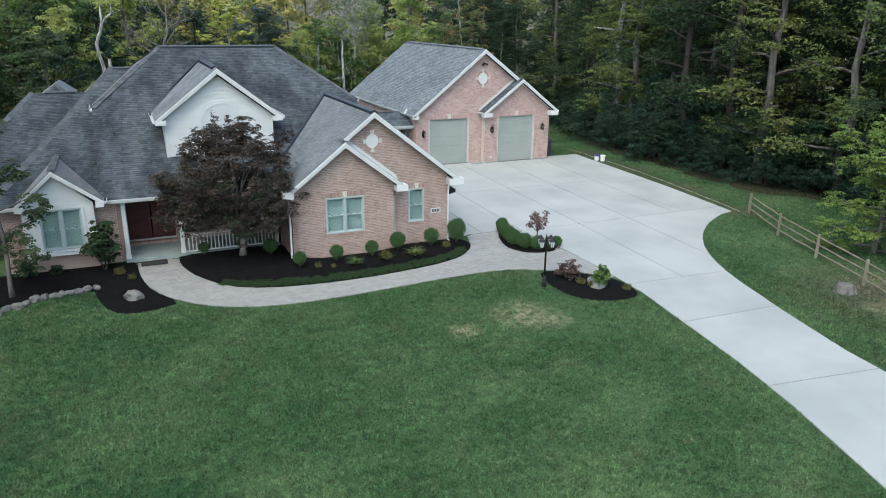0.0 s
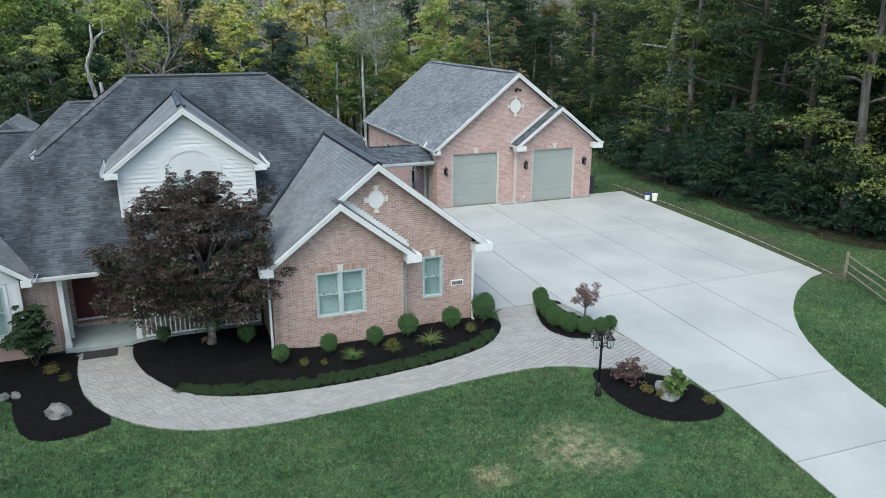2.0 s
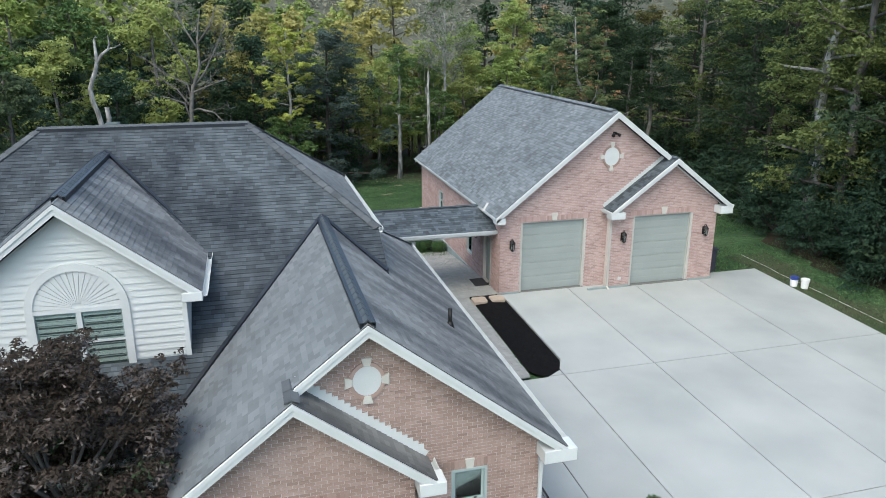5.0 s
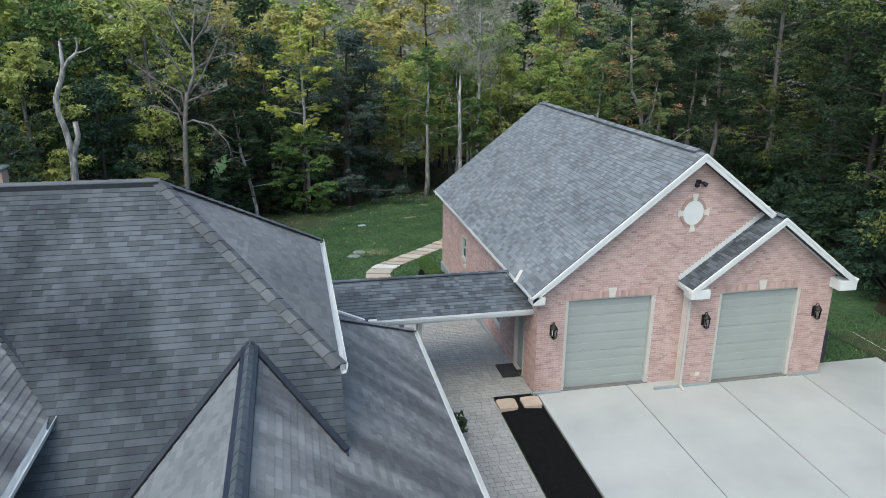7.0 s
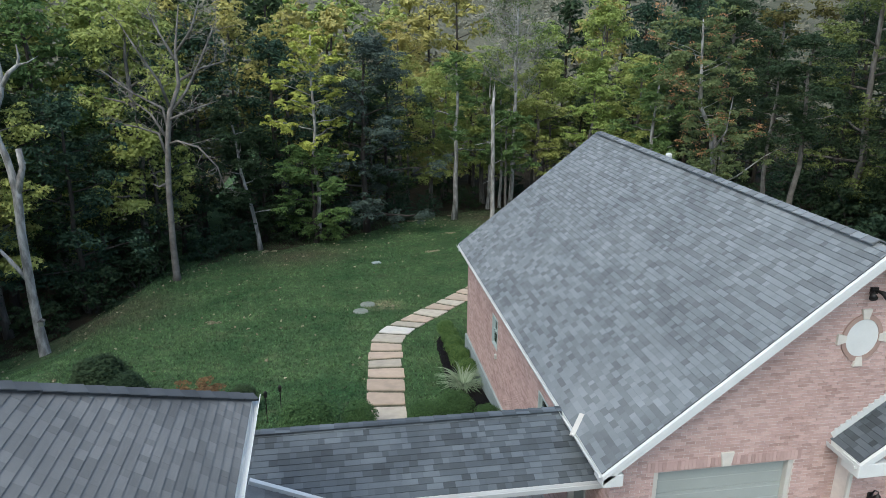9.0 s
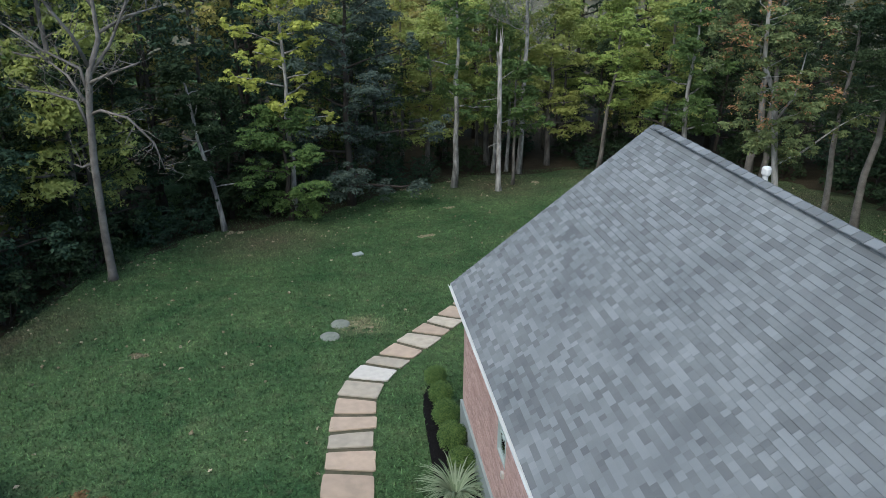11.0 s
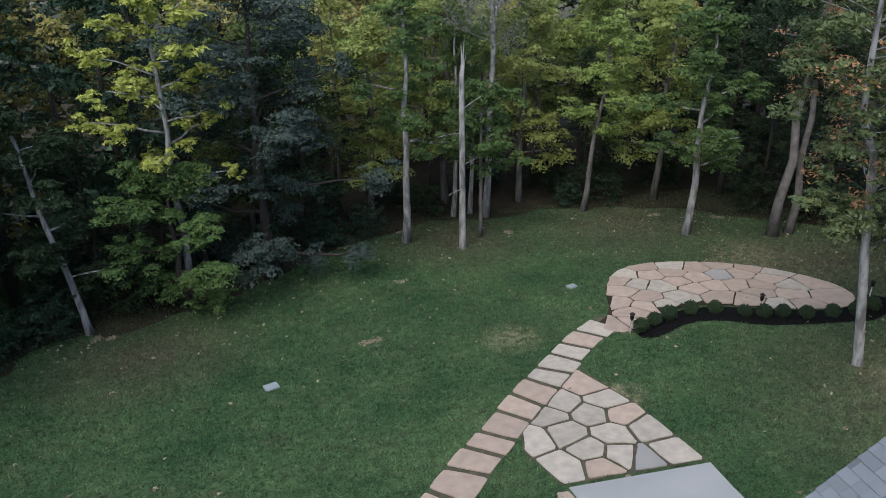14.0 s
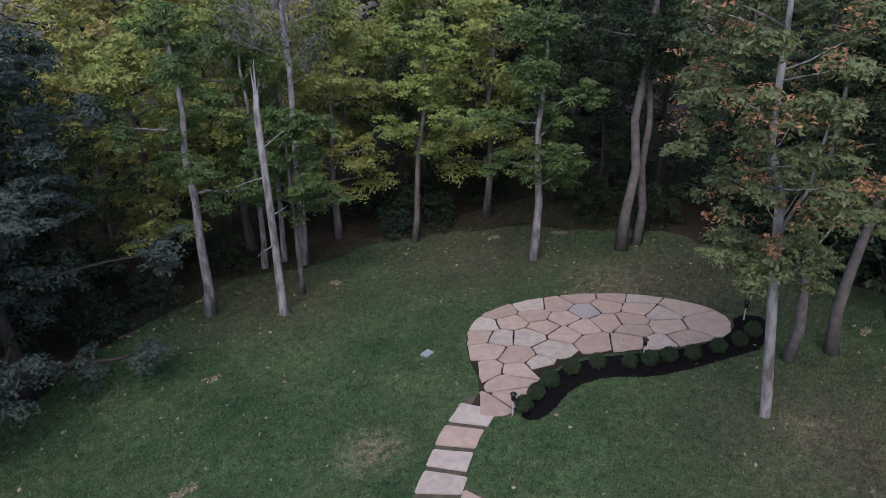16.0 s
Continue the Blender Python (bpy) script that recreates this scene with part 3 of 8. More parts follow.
def flat_piece(shape, poly, lift, low):
    """A loose flat stone on the ground."""
    k = len(poly)
    shape.add([(x, y, ground_z(x, y) + lift) for x, y in poly] + [(x, y, ground_z(x, y) + low) for x, y in poly],
              [tuple(range(k))] + [((i + 1) % k, i, k + i, k + (i + 1) % k) for i in range(k)])
    return shape

# ---- ground ----


def make_ground():
    xs = [-1500, -400, -120, -60, -35] + list(range(-24, 60, 2)) + [64, 70, 80, 100, 150, 400, 1500]
    ys = sorted(set([-1500, -300, -120, -40, -20] + list(range(-10, 128, 2)) + [140, 160, 200, 300, 600, 1500] + [k for k in KY if abs(k) < 1000]))
    s = Shape()
    pts = [(x, y, ground_z(x, y) - (0.12 if 12.8 < x < 28.9 and 30 < y < 52 else 0.0)) for y in ys for x in xs]
    w = len(xs)
    s.add(pts, [(j * w + i, j * w + i + 1, (j + 1) * w + i + 1, (j + 1) * w + i) for j in range(len(ys) - 1) for i in range(w - 1)])
    tagged(s.put("ground", M_LAWN, smooth=True), "mown green lawn falling away behind the house", "lawn", kind="structure")


make_ground()

# The clearing that the woods stand round, from the right of the drive round the back to the left
CLEARING = [(37, 22), (35, 30), (33.2, 36), (32.3, 41), (33.0, 47), (36.0, 53), (39, 60), (43.5, 67), (45.5, 75), (44.5, 83), (40, 89), (33.5, 91.5), (26, 92.5),
            (19.5, 90.5), (15.5, 86), (11, 83.0), (6, 81.5), (2.5, 75), (-0.5, 70), (-3.5, 65), (-9, 60), (-18, 54), (-26, 44), (-30, 20), (-20, -30), (30, -30)]


def make_woods_floor():
    ring = [(-60, 60), (-18, 57), (-9, 60), (-3.5, 65), (-0.5, 70), (2.5, 75), (6, 81.5), (11, 83.0), (15.5, 86), (19.5, 90.5), (26, 92.5), (33.5, 91.5),
            (40, 89), (44.5, 83), (45.5, 75), (43.5, 67), (39, 60), (36.0, 53), (33.0, 47), (32.3, 41), (33.2, 36), (35, 30), (37, 22), (37, 15)]
    inner = []
    for (ax, ay), (bx, by) in zip(ring, ring[1:]):
        k = max(2, int(math.hypot(bx - ax, by - ay) / 0.8))
        for i in range(k):
            x, y = ax + (bx - ax) * i / k, ay + (by - ay) * i / k
            q = noise.noise_vector((x * 0.35, y * 0.35, 0)) * 1.4 + noise.noise_vector((x * 1.7, y * 1.7, 3)) * 0.5
            inner.append((x + q.x, y + q.y))
    outer = [(110, 14), (110, 160), (-90, 160), (-90, 62)]
    drape("forest_floor", inner + outer, M_LITTER, 0.03, step=4.0)
    tagged(bpy.data.objects["forest_floor"], "dark leaf litter under the surrounding woods", "forest floor", kind="structure")


make_woods_floor()

DRIVE = [(17.1, 44.35), (29.3, 44.35), (29.3, 41.3), (29.3, 34.7), (29.0, 29.2), (28.1, 28.95), (27.2, 28.5), (26.3, 27.98), (25.5, 27.35), (24.8, 26.75), (24.15, 26.05), (23.55, 25.28), (23.02, 24.42), (22.52, 23.42), (22.1, 22.3), (21.77, 21.2), (21.5, 20.0), (21.23, 18.9),
         (21.0, 17.8), (20.6, 15.7), (20.3, 12.0), (19.8, 4.0), (19.2, -30), (13.0, -30), (14.4, 4.0), (15.3, 10.5), (15.7, 12.0), (16.2, 13.9), (16.7, 16.4), (17.1, 19.6), (17.4, 21.9),
         (17.4, 24.5), (17.25, 27.0), (16.6, 30.4), (13.9, 30.4), (13.9, 37.2), (16.2, 37.25), (16.75, 37.6), (17.1, 38.3)]


def make_driveway():
    drive = empty("driveway", label="wide pale concrete driveway with saw-cut panels", category="driveway", kind="structure")
    drape("joint_bed", DRIVE, M_JOINT, 0.0, parent=drive, step=6.0)
    bm = bmesh.new()
    bm.faces.new([bm.verts.new((x, y, 0)) for x, y in left_turning(DRIVE)])
    # saw cuts: a point and the way across the cut
    cuts = [((20, 30.08), (0, 1), None), ((0, 37.3), (0, 1), None), ((19, 22.7), (0.05, 1), None), ((19, 19.2), (0.03, 1), None), ((19, 14.6), (0.12, 1), None), ((18, 10), (0.1, 1), None), ((18, 4), (0, 1), None), ((18, -6), (0, 1), None), ((18, -16), (0, 1), None),
            ((14.8, 0), (1, 0), (30.1, 37.3)), ((16.78, 0), (1, 0), (30.1, 60)), ((20.02, 0), (1, 0), (22.7, 60)), ((22.95, 0), (1, 0), (22.7, 60)), ((25.95, 0), (1, 0), (30.1, 60))]
    for (x, y), way, span in cuts:
        for side in (-0.016, 0.016):
            no = Vector((*way, 0)).normalized()
            co = Vector((x, y, 0)) + no * side
            fs = [f for f in bm.faces if not span or span[0] < f.calc_center_median().y < span[1]]
            es = {e for f in fs for e in f.edges}
            vs = {v for f in fs for v in f.verts}
            bmesh.ops.bisect_plane(bm, geom=list(vs) + list(es) + fs, plane_co=co, plane_no=no, dist=1e-6)
        thin = []
        for f in bm.faces:
            c = f.calc_center_median() - Vector((x, y, 0))
            if abs(c.dot(no)) < 0.014 and (not span or span[0] < f.calc_center_median().y < span[1]):
                thin.append(f)
        bmesh.ops.delete(bm, geom=thin, context="FACES")
    for f in bm.faces:
        s = Shape()
        flat_piece(s, [(v.co.x, v.co.y) for v in f.verts] if f.normal.z > 0 else [(v.co.x, v.co.y) for v in reversed(f.verts)], 0.035, -0.05)
        s.put("panel", M_CONCRETE, drive)
    bm.free()
    # worn strip of bare earth and pale edging along the far side
    e = Shape()
    path = [Vector(p) for p in ((30.2, 46.5), (29.95, 43.5), (30.1, 41.0), (30.15, 38.0), (29.95, 34.5), (29.6, 30.5), (29.4, 28.9))]
    for a, b in zip(path, path[1:]):
        k = max(1, round((b - a).length / 0.8))
        for i in range(k):
            p, q = a.lerp(b, (i + 0.05) / k), a.lerp(b, (i + 0.9) / k)
            e.tube([(v.x, v.y, ground_z(v.x, v.y) + 0.02) for v in (p, q)], [0.013, 0.013], 6)
    tagged(e.put("edging", M_TAUPE), "pale landscape edging lying beside the driveway", "edging", kind="structure")
    tagged(drape("verge", [(29.3, 46.5), (29.3, 34.7), (29.0, 29.2), (29.9, 29.0), (30.4, 33), (30.5, 39), (30.9, 43), (31.6, 46.5)], M_VERGE, 0.012, step=2.0),
           "worn strip of thin grass and soil beside the driveway", "verge", kind="structure")


make_driveway()

WALK = soften([(-0.08, 31.85), (-0.1, 31.0), (-0.03, 30.0), (0.3, 28.5), (1.2, 27.1), (2.5, 26.1), (4.1, 25.6), (6.1, 25.5), (8.4, 25.65), (10.6, 25.85), (12.6, 25.95), (14.0, 25.8), (14.8, 25.35),
               (15.9, 24.9), (16.7, 24.2), (17.35, 23.4), (17.38, 24.6), (17.22, 27.0), (16.9, 28.6), (16.6, 30.3), (15.2, 30.36), (14.0, 30.36), (13.75, 29.6), (13.5, 28.8), (12.6, 27.85),
               (11.4, 27.4), (10.0, 27.15), (8.0, 26.95), (6.0, 27.0), (4.3, 27.25), (2.9, 27.9), (1.95, 29.35), (1.62, 30.3), (1.48, 31.0), (1.47, 31.85)], 1)
COURT = [(12.9, 30.5), (13.85, 30.45), (13.85, 37.2), (15.7, 37.45), (15.7, 44.25), (17.0, 44.25), (17.0, 52.0), (9.5, 52.0), (9.5, 44.2), (12.9, 44.2)]

# Planting beds
BED_FRONT = soften([(1.48, 31.9), (1.49, 31.0), (1.63, 30.32), (1.96, 29.37), (2.9, 27.93), (4.3, 27.28), (6.0, 27.02), (8.0, 26.97), (10.0, 27.17), (11.4, 27.42), (12.6, 27.87), (13.5, 28.82), (13.72, 29.5), (13.3, 30.25), (12.3, 30.6), (10.0, 30.4), (9.0, 30.0), (6.6, 30.0), (6.4, 32.3), (1.6, 32.3)], 1)
BED_LEFT = soften([(-9, 31.9), (-9, 28.4), (-4.5, 28.6), (-3.0, 29.4), (-1.7, 29.4), (-1.5, 28.2), (-1.1, 27.0), (-0.4, 26.6), (0.5, 26.75), (1.17, 27.08), (0.28, 28.48), (-0.04, 30.0), (-0.11, 31.0), (-0.09, 31.9), (-0.9, 32.0)], 1)
BED_LAMP = soften([(14.75, 25.3), (14.4, 23.8), (14.65, 22.5), (15.4, 21.8), (16.5, 21.55), (17.3, 21.85), (17.35, 23.3), (16.65, 24.15), (15.9, 24.8)], 2)
BED_HEDGE = soften([(15.9, 31.0), (15.1, 29.6), (14.75, 28.4), (15.1, 27.4), (15.9, 26.9), (16.7, 26.95), (17.35, 27.4), (16.95, 28.5), (16.45, 29.6), (16.75, 30.6)], 1)
BED_STRIP = [(15.75, 44.25), (15.75, 38.0), (15.8, 37.72), (15.97, 37.47), (16.22, 37.34), (16.5, 37.38), (16.76, 37.56), (16.94, 37.85), (17.03, 38.2), (17.05, 38.6), (17.05, 44.25)]
BED_SIDE = soften([(16.5, 60.6), (16.1, 59.6), (15.95, 56.5), (15.8, 53.2), (16.4, 52.2), (17.0, 52.2), (17.0, 57.6), (17.0, 61.0)], 1)
BED_PATIO = soften([(28.6, 74.95), (28.7, 74.35), (29.5, 74.4), (31.0, 75.2), (32.4, 75.0), (33.5, 74.1), (35.0, 73.7), (36.8, 73.4), (38.2, 73.2), (40.2, 74.6), (39.3, 75.6), (38.2, 74.6),
                    (36.6, 74.6), (35.4, 75.0), (34.2, 75.6), (32.8, 76.3), (31.2, 76.4), (29.9, 75.75)], 1)


def make_beds():
    for poly, words in ((BED_FRONT, "deep black mulch bed along the front of the house"), (BED_LEFT, "black mulch bed behind a row of boulders"), (BED_LAMP, "black mulch island bed beside the lamp post"),
                        (BED_HEDGE, "crescent of black mulch under the clipped hedge"), (BED_STRIP, "long rounded strip of black mulch beside the pavers"),
                        (BED_SIDE, "black mulch bed along the garage side wall"), (BED_PATIO, "narrow black mulch bed curving round the flagstone patio")):
        bed = drape("mulch_bed", left_turning(poly), M_MULCH, 0.02, parent=None, step=0.4, mound=0.36 if poly is BED_FRONT else 0.08)
        tagged(bed, words, "mulch bed", kind="structure")
        xs, ys = [p[0] for p in poly], [p[1] for p in poly]
        chips, rng = Shape(), random.Random(5)
        for _ in range(int((max(xs) - min(xs)) * (max(ys) - min(ys)) * 55)):
            x, y = rng.uniform(min(xs), max(xs)), rng.uniform(min(ys), max(ys))
            if inside(x, y, poly):
                z = ground_z(x, y) + 0.02 + (0.33 * min(edge_gap(x, y, poly)[0] / 1.4, 1) if poly is BED_FRONT else 0.07 * min(edge_gap(x, y, poly)[0] / 0.6, 1))
                a, k = rng.uniform(0, 6.3), rng.uniform(0.02, 0.05)
                d = Vector((math.cos(a), math.sin(a), rng.uniform(-0.3, 0.3))) * k
                s = Vector((-math.sin(a), math.cos(a), rng.uniform(-0.5, 0.5))) * k * 0.4
                p = Vector((x, y, z + 0.015))
                chips.add([p - d, p + s, p + d, p - s], [(0, 1, 2, 3)])
        tagged(chips.put("mulch_chips", M_CHIP, bed), kind="stuff")


make_beds()

# ---- house ----
house = empty("house", (0, 0, 0), "brick and white-sided house with weathered dark shingle roofs", "house")
MS = 0.626                     # rise of the main front slope
RX0, RX1, RY, RZ = 2.0, 7.6, 40.33, 7.81      # main ridge
EX0, EX1, EYF, EYB, EZ = -1.15, 10.76, 36.49, 43.85, 5.43   # corners of the upper eaves


def slope_points(o, u, v, pts):
    """Places in the world as (along, up the slope) of a plane."""
    o, u, v = Vector(o), Vector(u).normalized(), Vector(v).normalized()
    return [((Vector(p) - o).dot(u), (Vector(p) - o).dot(v)) for p in pts]


def roof_from(parent, pts, mat, u, **more):
    """A slope through three or more places of one plane, the first two on its eave."""
    p = [Vector(q) for q in pts]
    n = (p[1] - p[0]).cross(p[2] - p[0]).normalized()
    if n.z < 0:
        n = -n
    u = Vector(u)
    # right-facing slopes: streaks with their shade in the colour
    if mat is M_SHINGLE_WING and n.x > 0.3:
        mat = M_SHINGLE_STREAK_SHADE
    # front-facing slopes: stains, with the sky's tint in the colour
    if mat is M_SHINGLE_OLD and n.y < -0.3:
        mat = M_SHINGLE_STAIN_SKY
    v = n.cross(u).normalized()
    if v.z < 0:
        v = -v
    return roof(parent, p[0], u, v, slope_points(p[0], u, v, p), mat, **more)


def cap(parent, a, b, mat=M_RIDGE, w=0.3, h=0.07, label="", name="ridge_cap"):
    """A ridge or hip cap: short overlapping folded pieces."""
    a, b = Vector(a), Vector(b)
    d = (b - a).normalized()
    s = d.cross(Vector((0, 0, 1))).normalized()
    u = s.cross(d).normalized()
    k = max(2, int((b - a).length / 0.28))
    core = Shape()
    for side in (-1, 1):
        e = s * side * w * 0.45 - u * h * 0.6
        core.add([a + u * (h - 0.03), b + u * (h - 0.03), b + e, a + e], [(0, 1, 2, 3) if side > 0 else (3, 2, 1, 0)])
    skin = M_RIDGE_TOP if mat is M_RIDGE else mat
    ob = core.put(name, skin, parent, label)
    for i in range(k):
        p, q = a + (b - a) * (i / k), a + (b - a) * ((i + 1.12) / k)
        shape = Shape()
        for side in (-1, 1):
            e = s * side * w / 2 - u * h * 0.6
            shape.add([p + u * h, q + u * (h - 0.015), q + e + u * (0.02), p + e + u * 0.035, p + u * (h - 0.03), p + e],
                      [(0, 1, 2, 3), (0, 3, 5, 4)] if side > 0 else [(3, 2, 1, 0), (4, 5, 3, 0)])
        shape.put("cap_shingle", skin, ob)
    if mat is M_RIDGE:
        strip = Shape()
        for side in (-1, 1):
            strip.beam(a + s * side * w * 0.4 + Vector((0, 0, -0.03)), b + s * side * w * 0.4 + Vector((0, 0, -0.03)), 0.07, 0.11)
        strip.put("vent_strip", M_RIDGE, ob, "dark ridge vent strip")
    return ob


def gutter(parent, a, b, out, mat=M_WHITE, k=1.0):
    """An open eaves gutter from a to b; out: the way off the wall."""
    a, b, o = Vector(a), Vector(b), Vector(out)
    prof = [(0, 0.0), (0, -0.11), (0.03, -0.13), (0.09, -0.12), (0.12, -0.02), (0.125, 0.0), (0.115, 0.0), (0.085, -0.105), (0.03, -0.115), (0.012, -0.1), (0.012, 0.0)]
    pts = [p + o * x * k + Vector((0, 0, z * k)) for p in (a, b) for x, z in prof]
    k = len(prof)
    s = Shape().add(pts, [(i, (i + 1) % k, k + (i + 1) % k, k + i) for i in range(k)] + [tuple(range(k))[::-1], tuple(range(k, 2 * k))])
    return s.put("gutter", mat, parent, "white metal gutter")


def downspout(parent, top, out, base_z, jog=0.0, mat=M_TAUPE):
    x, y, z = top
    o = Vector(out)
    s = Shape()
    pts = [Vector((x, y, z)), Vector((x, y, z - 0.15)) - o * jog * 0.5, Vector((x, y, z - 0.4)) - o * jog, Vector((x, y, base_z + 0.12)) - o * jog, Vector((x, y, base_z + 0.03)) - o * jog + o * 0.2]
    for a, b in zip(pts, pts[1:]):
        s.beam(a, b + (b - a).normalized() * 0.01, 0.075, 0.06, up=tuple(o + Vector((0.01, 0.01, 0.02))))
    return s.put("downspout", mat, parent, "pale metal downspout", bevel=0.006)


def rake(parent, a, b, way, deep=0.2, thick=0.05, mat=M_WHITE):
    """A fascia board along a gable's slope, from the eave a to the peak b; way: out of the wall."""
    a, b, w = Vector(a), Vector(b), Vector(way)
    s = Shape()
    s.prism([a, b, b - Vector((0, 0, deep * 1.05)), a - Vector((0, 0, deep * 0.95))], w * thick)
    s.prism([a + w * thick + Vector((0, 0, 0.01)), b + w * thick + Vector((0, 0, 0.01)), b + w * thick - Vector((0, 0, 0.08)), a + w * thick - Vector((0, 0, 0.08))], w * 0.025)
    return s.put("rake_board", mat, parent)


def soffit_return(parent, x0, x1, y0, y1, z0, z1):
    return Shape().box(x0, x1, y0, y1, z0, z1).put("eave_return", M_WHITE, parent, bevel=0.01)


def window(parent, x, y, z, w, h, units=1, facing=-1, axis="y", shade=M_SHADE, frame_mat=M_FRAME, key=True, name="window"):
    """A sash window, its middle bottom at x, y, z on the wall's outer face. facing: -1 looks to -y or -x."""
    ob = empty(name, (x, y, z))
    ob.parent = parent
    turn = {("y", -1): 0, ("x", -1): -90, ("y", 1): 180, ("x", 1): 90}[axis, facing]
    ob.rotation_euler = (0, 0, radians(turn))
    f, t = Shape(), 0.06
    for a, b, c, d in ((-w / 2, w / 2, 0, t), (-w / 2, w / 2, h - t, h), (-w / 2, -w / 2 + t, t, h - t), (w / 2 - t, w / 2, t, h - t)):
        f.box(a, b, -0.02, 0.1, c, d)
    for i in range(1, units):
        m = -w / 2 + w * i / units
        f.box(m - 0.05, m + 0.05, -0.015, 0.1, t, h - t)
    f.put("frame", frame_mat, ob, bevel=0.006)
    for i in range(units):
        a = -w / 2 + w * i / units + (t if i == 0 else 0.05)
        b = -w / 2 + w * (i + 1) / units - (t if i == units - 1 else 0.05)
        for low, high, deep in ((t, h / 2 + 0.02, 0.02), (h / 2 - 0.02, h - t, 0.045)):
            s = Shape()
            for p in ((a, b, low, low + 0.045), (a, b, high - 0.045, high), (a, a + 0.04, low + 0.045, high - 0.045), (b - 0.04, b, low + 0.045, high - 0.045)):
                s.box(p[0], p[1], deep, deep + 0.03, p[2], p[3])
            sash = s.put("sash", frame_mat, ob)
            pane = Shape().box(a + 0.04, b - 0.04, deep + 0.012, deep + 0.018, low + 0.045, high - 0.045).put("pane", M_GLASS, sash)
            pane.visible_shadow = False
        # latches on the meeting rail
        lk = Shape()
        for c in (0.28, 0.72):
            lk.box(a + (b - a) * c - 0.03, a + (b - a) * c + 0.03, 0.008, 0.022, h / 2 + 0.02, h / 2 + 0.045)
        lk.put("latch", M_IRON, ob)
    Shape().box(-w / 2 + 0.02, w / 2 - 0.02, 0.14, 0.15, 0.03, h - 0.03).put("blind", shade, ob, "pale blind behind the glass")
    Shape().box(-w / 2, w / 2, 0.17, 0.2, 0, h).put("backing", M_DARK, ob)
    if key:
        for nm, z0 in (("header", h), ("sill", -0.11)):
            x0 = -w / 2 - (0.16 if nm == "header" else 0.06)
            k = int((w + (0.32 if nm == "header" else 0.12)) / 0.075)
            hh = 0.2 if nm == "header" else 0.11
            for i in range(k):
                Shape().box(x0 + i * 0.075, x0 + i * 0.075 + 0.066, -0.018 if nm == "header" else -0.035, 0.03, z0 + 0.005, z0 + hh).put(nm + "_brick", M_BRICK, ob)
        Shape().prism([(-0.07, -0.04, h), (0.07, -0.04, h), (0.1, -0.04, h + 0.22), (-0.1, -0.04, h + 0.22)], (0, 0.07, 0)).put("keystone", M_KEY, ob, "pale stone keystone", bevel=0.008)
    return ob


def oval_vent(parent, x, y, z, r=0.34):
    ob = empty("oval_vent", (x, y, z), "")
    ob.parent = parent
    ring, disc = Shape(), Shape()
    k = 28
    for a, b, mat_y in ((r * 0.98, r * 1.22, -0.03),):
        pts = [(math.cos(t) * q, yy, math.sin(t) * q * 1.12) for t in (2 * math.pi * i / k for i in range(k)) for q, yy in ((a, mat_y), (b, mat_y), (b, 0.02), (a, 0.02))]
        ring.add(pts, [(4 * i + j, 4 * ((i + 1) % k) + j, 4 * ((i + 1) % k) + (j + 1) % 4, 4 * i + (j + 1) % 4) for i in range(k) for j in range(4)])
    ring.put("brick_ring", M_BRICK, ob)
    disc.prism([(math.cos(2 * math.pi * i / k) * r, -0.015, math.sin(2 * math.pi * i / k) * r * 1.12) for i in range(k)], (0, 0.04, 0))
    disc.put("disc", M_WHITE, ob, "white blank disc")
    for t in range(4):
        a = math.pi / 2 * t
        c, s = math.cos(a), math.sin(a)
        pts = [(c * d - s * e, -0.045, (s * d + c * e) * 1.12) for d, e in ((r * 0.98, -0.06), (r * 1.5, -0.1), (r * 1.5, 0.1), (r * 0.98, 0.06))]
        Shape().prism(pts, (0, 0.06, 0)).put("keystone", M_KEY, ob, "pale stone keystone", bevel=0.006)
    return ob


def glass_material():
    m = bpy.data.materials.new("window_glass")
    m.use_nodes = True
    n, l = m.node_tree.nodes, m.node_tree.links
    g, t, mx, fr = n.new("ShaderNodeBsdfGlossy"), n.new("ShaderNodeBsdfTransparent"), n.new("ShaderNodeMixShader"), n.new("ShaderNodeFresnel")
    g.inputs["Roughness"].default_value = 0.03
    t.inputs["Color"].default_value = (0.86, 0.94, 0.935, 1)
    fr.inputs["IOR"].default_value = 1.6
    l.new(fr.outputs[0], mx.inputs[0])
    l.new(t.outputs[0], mx.inputs[1])
    l.new(g.outputs[0], mx.inputs[2])
    l.new(mx.outputs[0], n["Material Output"].inputs["Surface"])
    return m


M_GLASS = glass_material()

# main roof
EAVE_Y, EAVE_Z = 31.72, 2.42


def main_plane(y):
    return RZ - MS * (RY - y)


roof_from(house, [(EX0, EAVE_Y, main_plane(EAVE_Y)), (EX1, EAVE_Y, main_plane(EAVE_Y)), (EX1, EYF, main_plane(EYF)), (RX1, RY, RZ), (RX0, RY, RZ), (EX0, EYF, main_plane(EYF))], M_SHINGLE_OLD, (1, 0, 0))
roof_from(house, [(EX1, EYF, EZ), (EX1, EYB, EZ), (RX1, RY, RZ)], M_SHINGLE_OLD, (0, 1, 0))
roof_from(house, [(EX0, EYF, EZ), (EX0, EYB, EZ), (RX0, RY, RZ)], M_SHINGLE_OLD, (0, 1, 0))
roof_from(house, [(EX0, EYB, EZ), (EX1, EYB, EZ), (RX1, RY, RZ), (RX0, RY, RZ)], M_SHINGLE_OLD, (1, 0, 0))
cap(house, (RX0, RY, RZ), (RX1, RY, RZ), w=0.2, h=0.09, label="dark ridge vent")
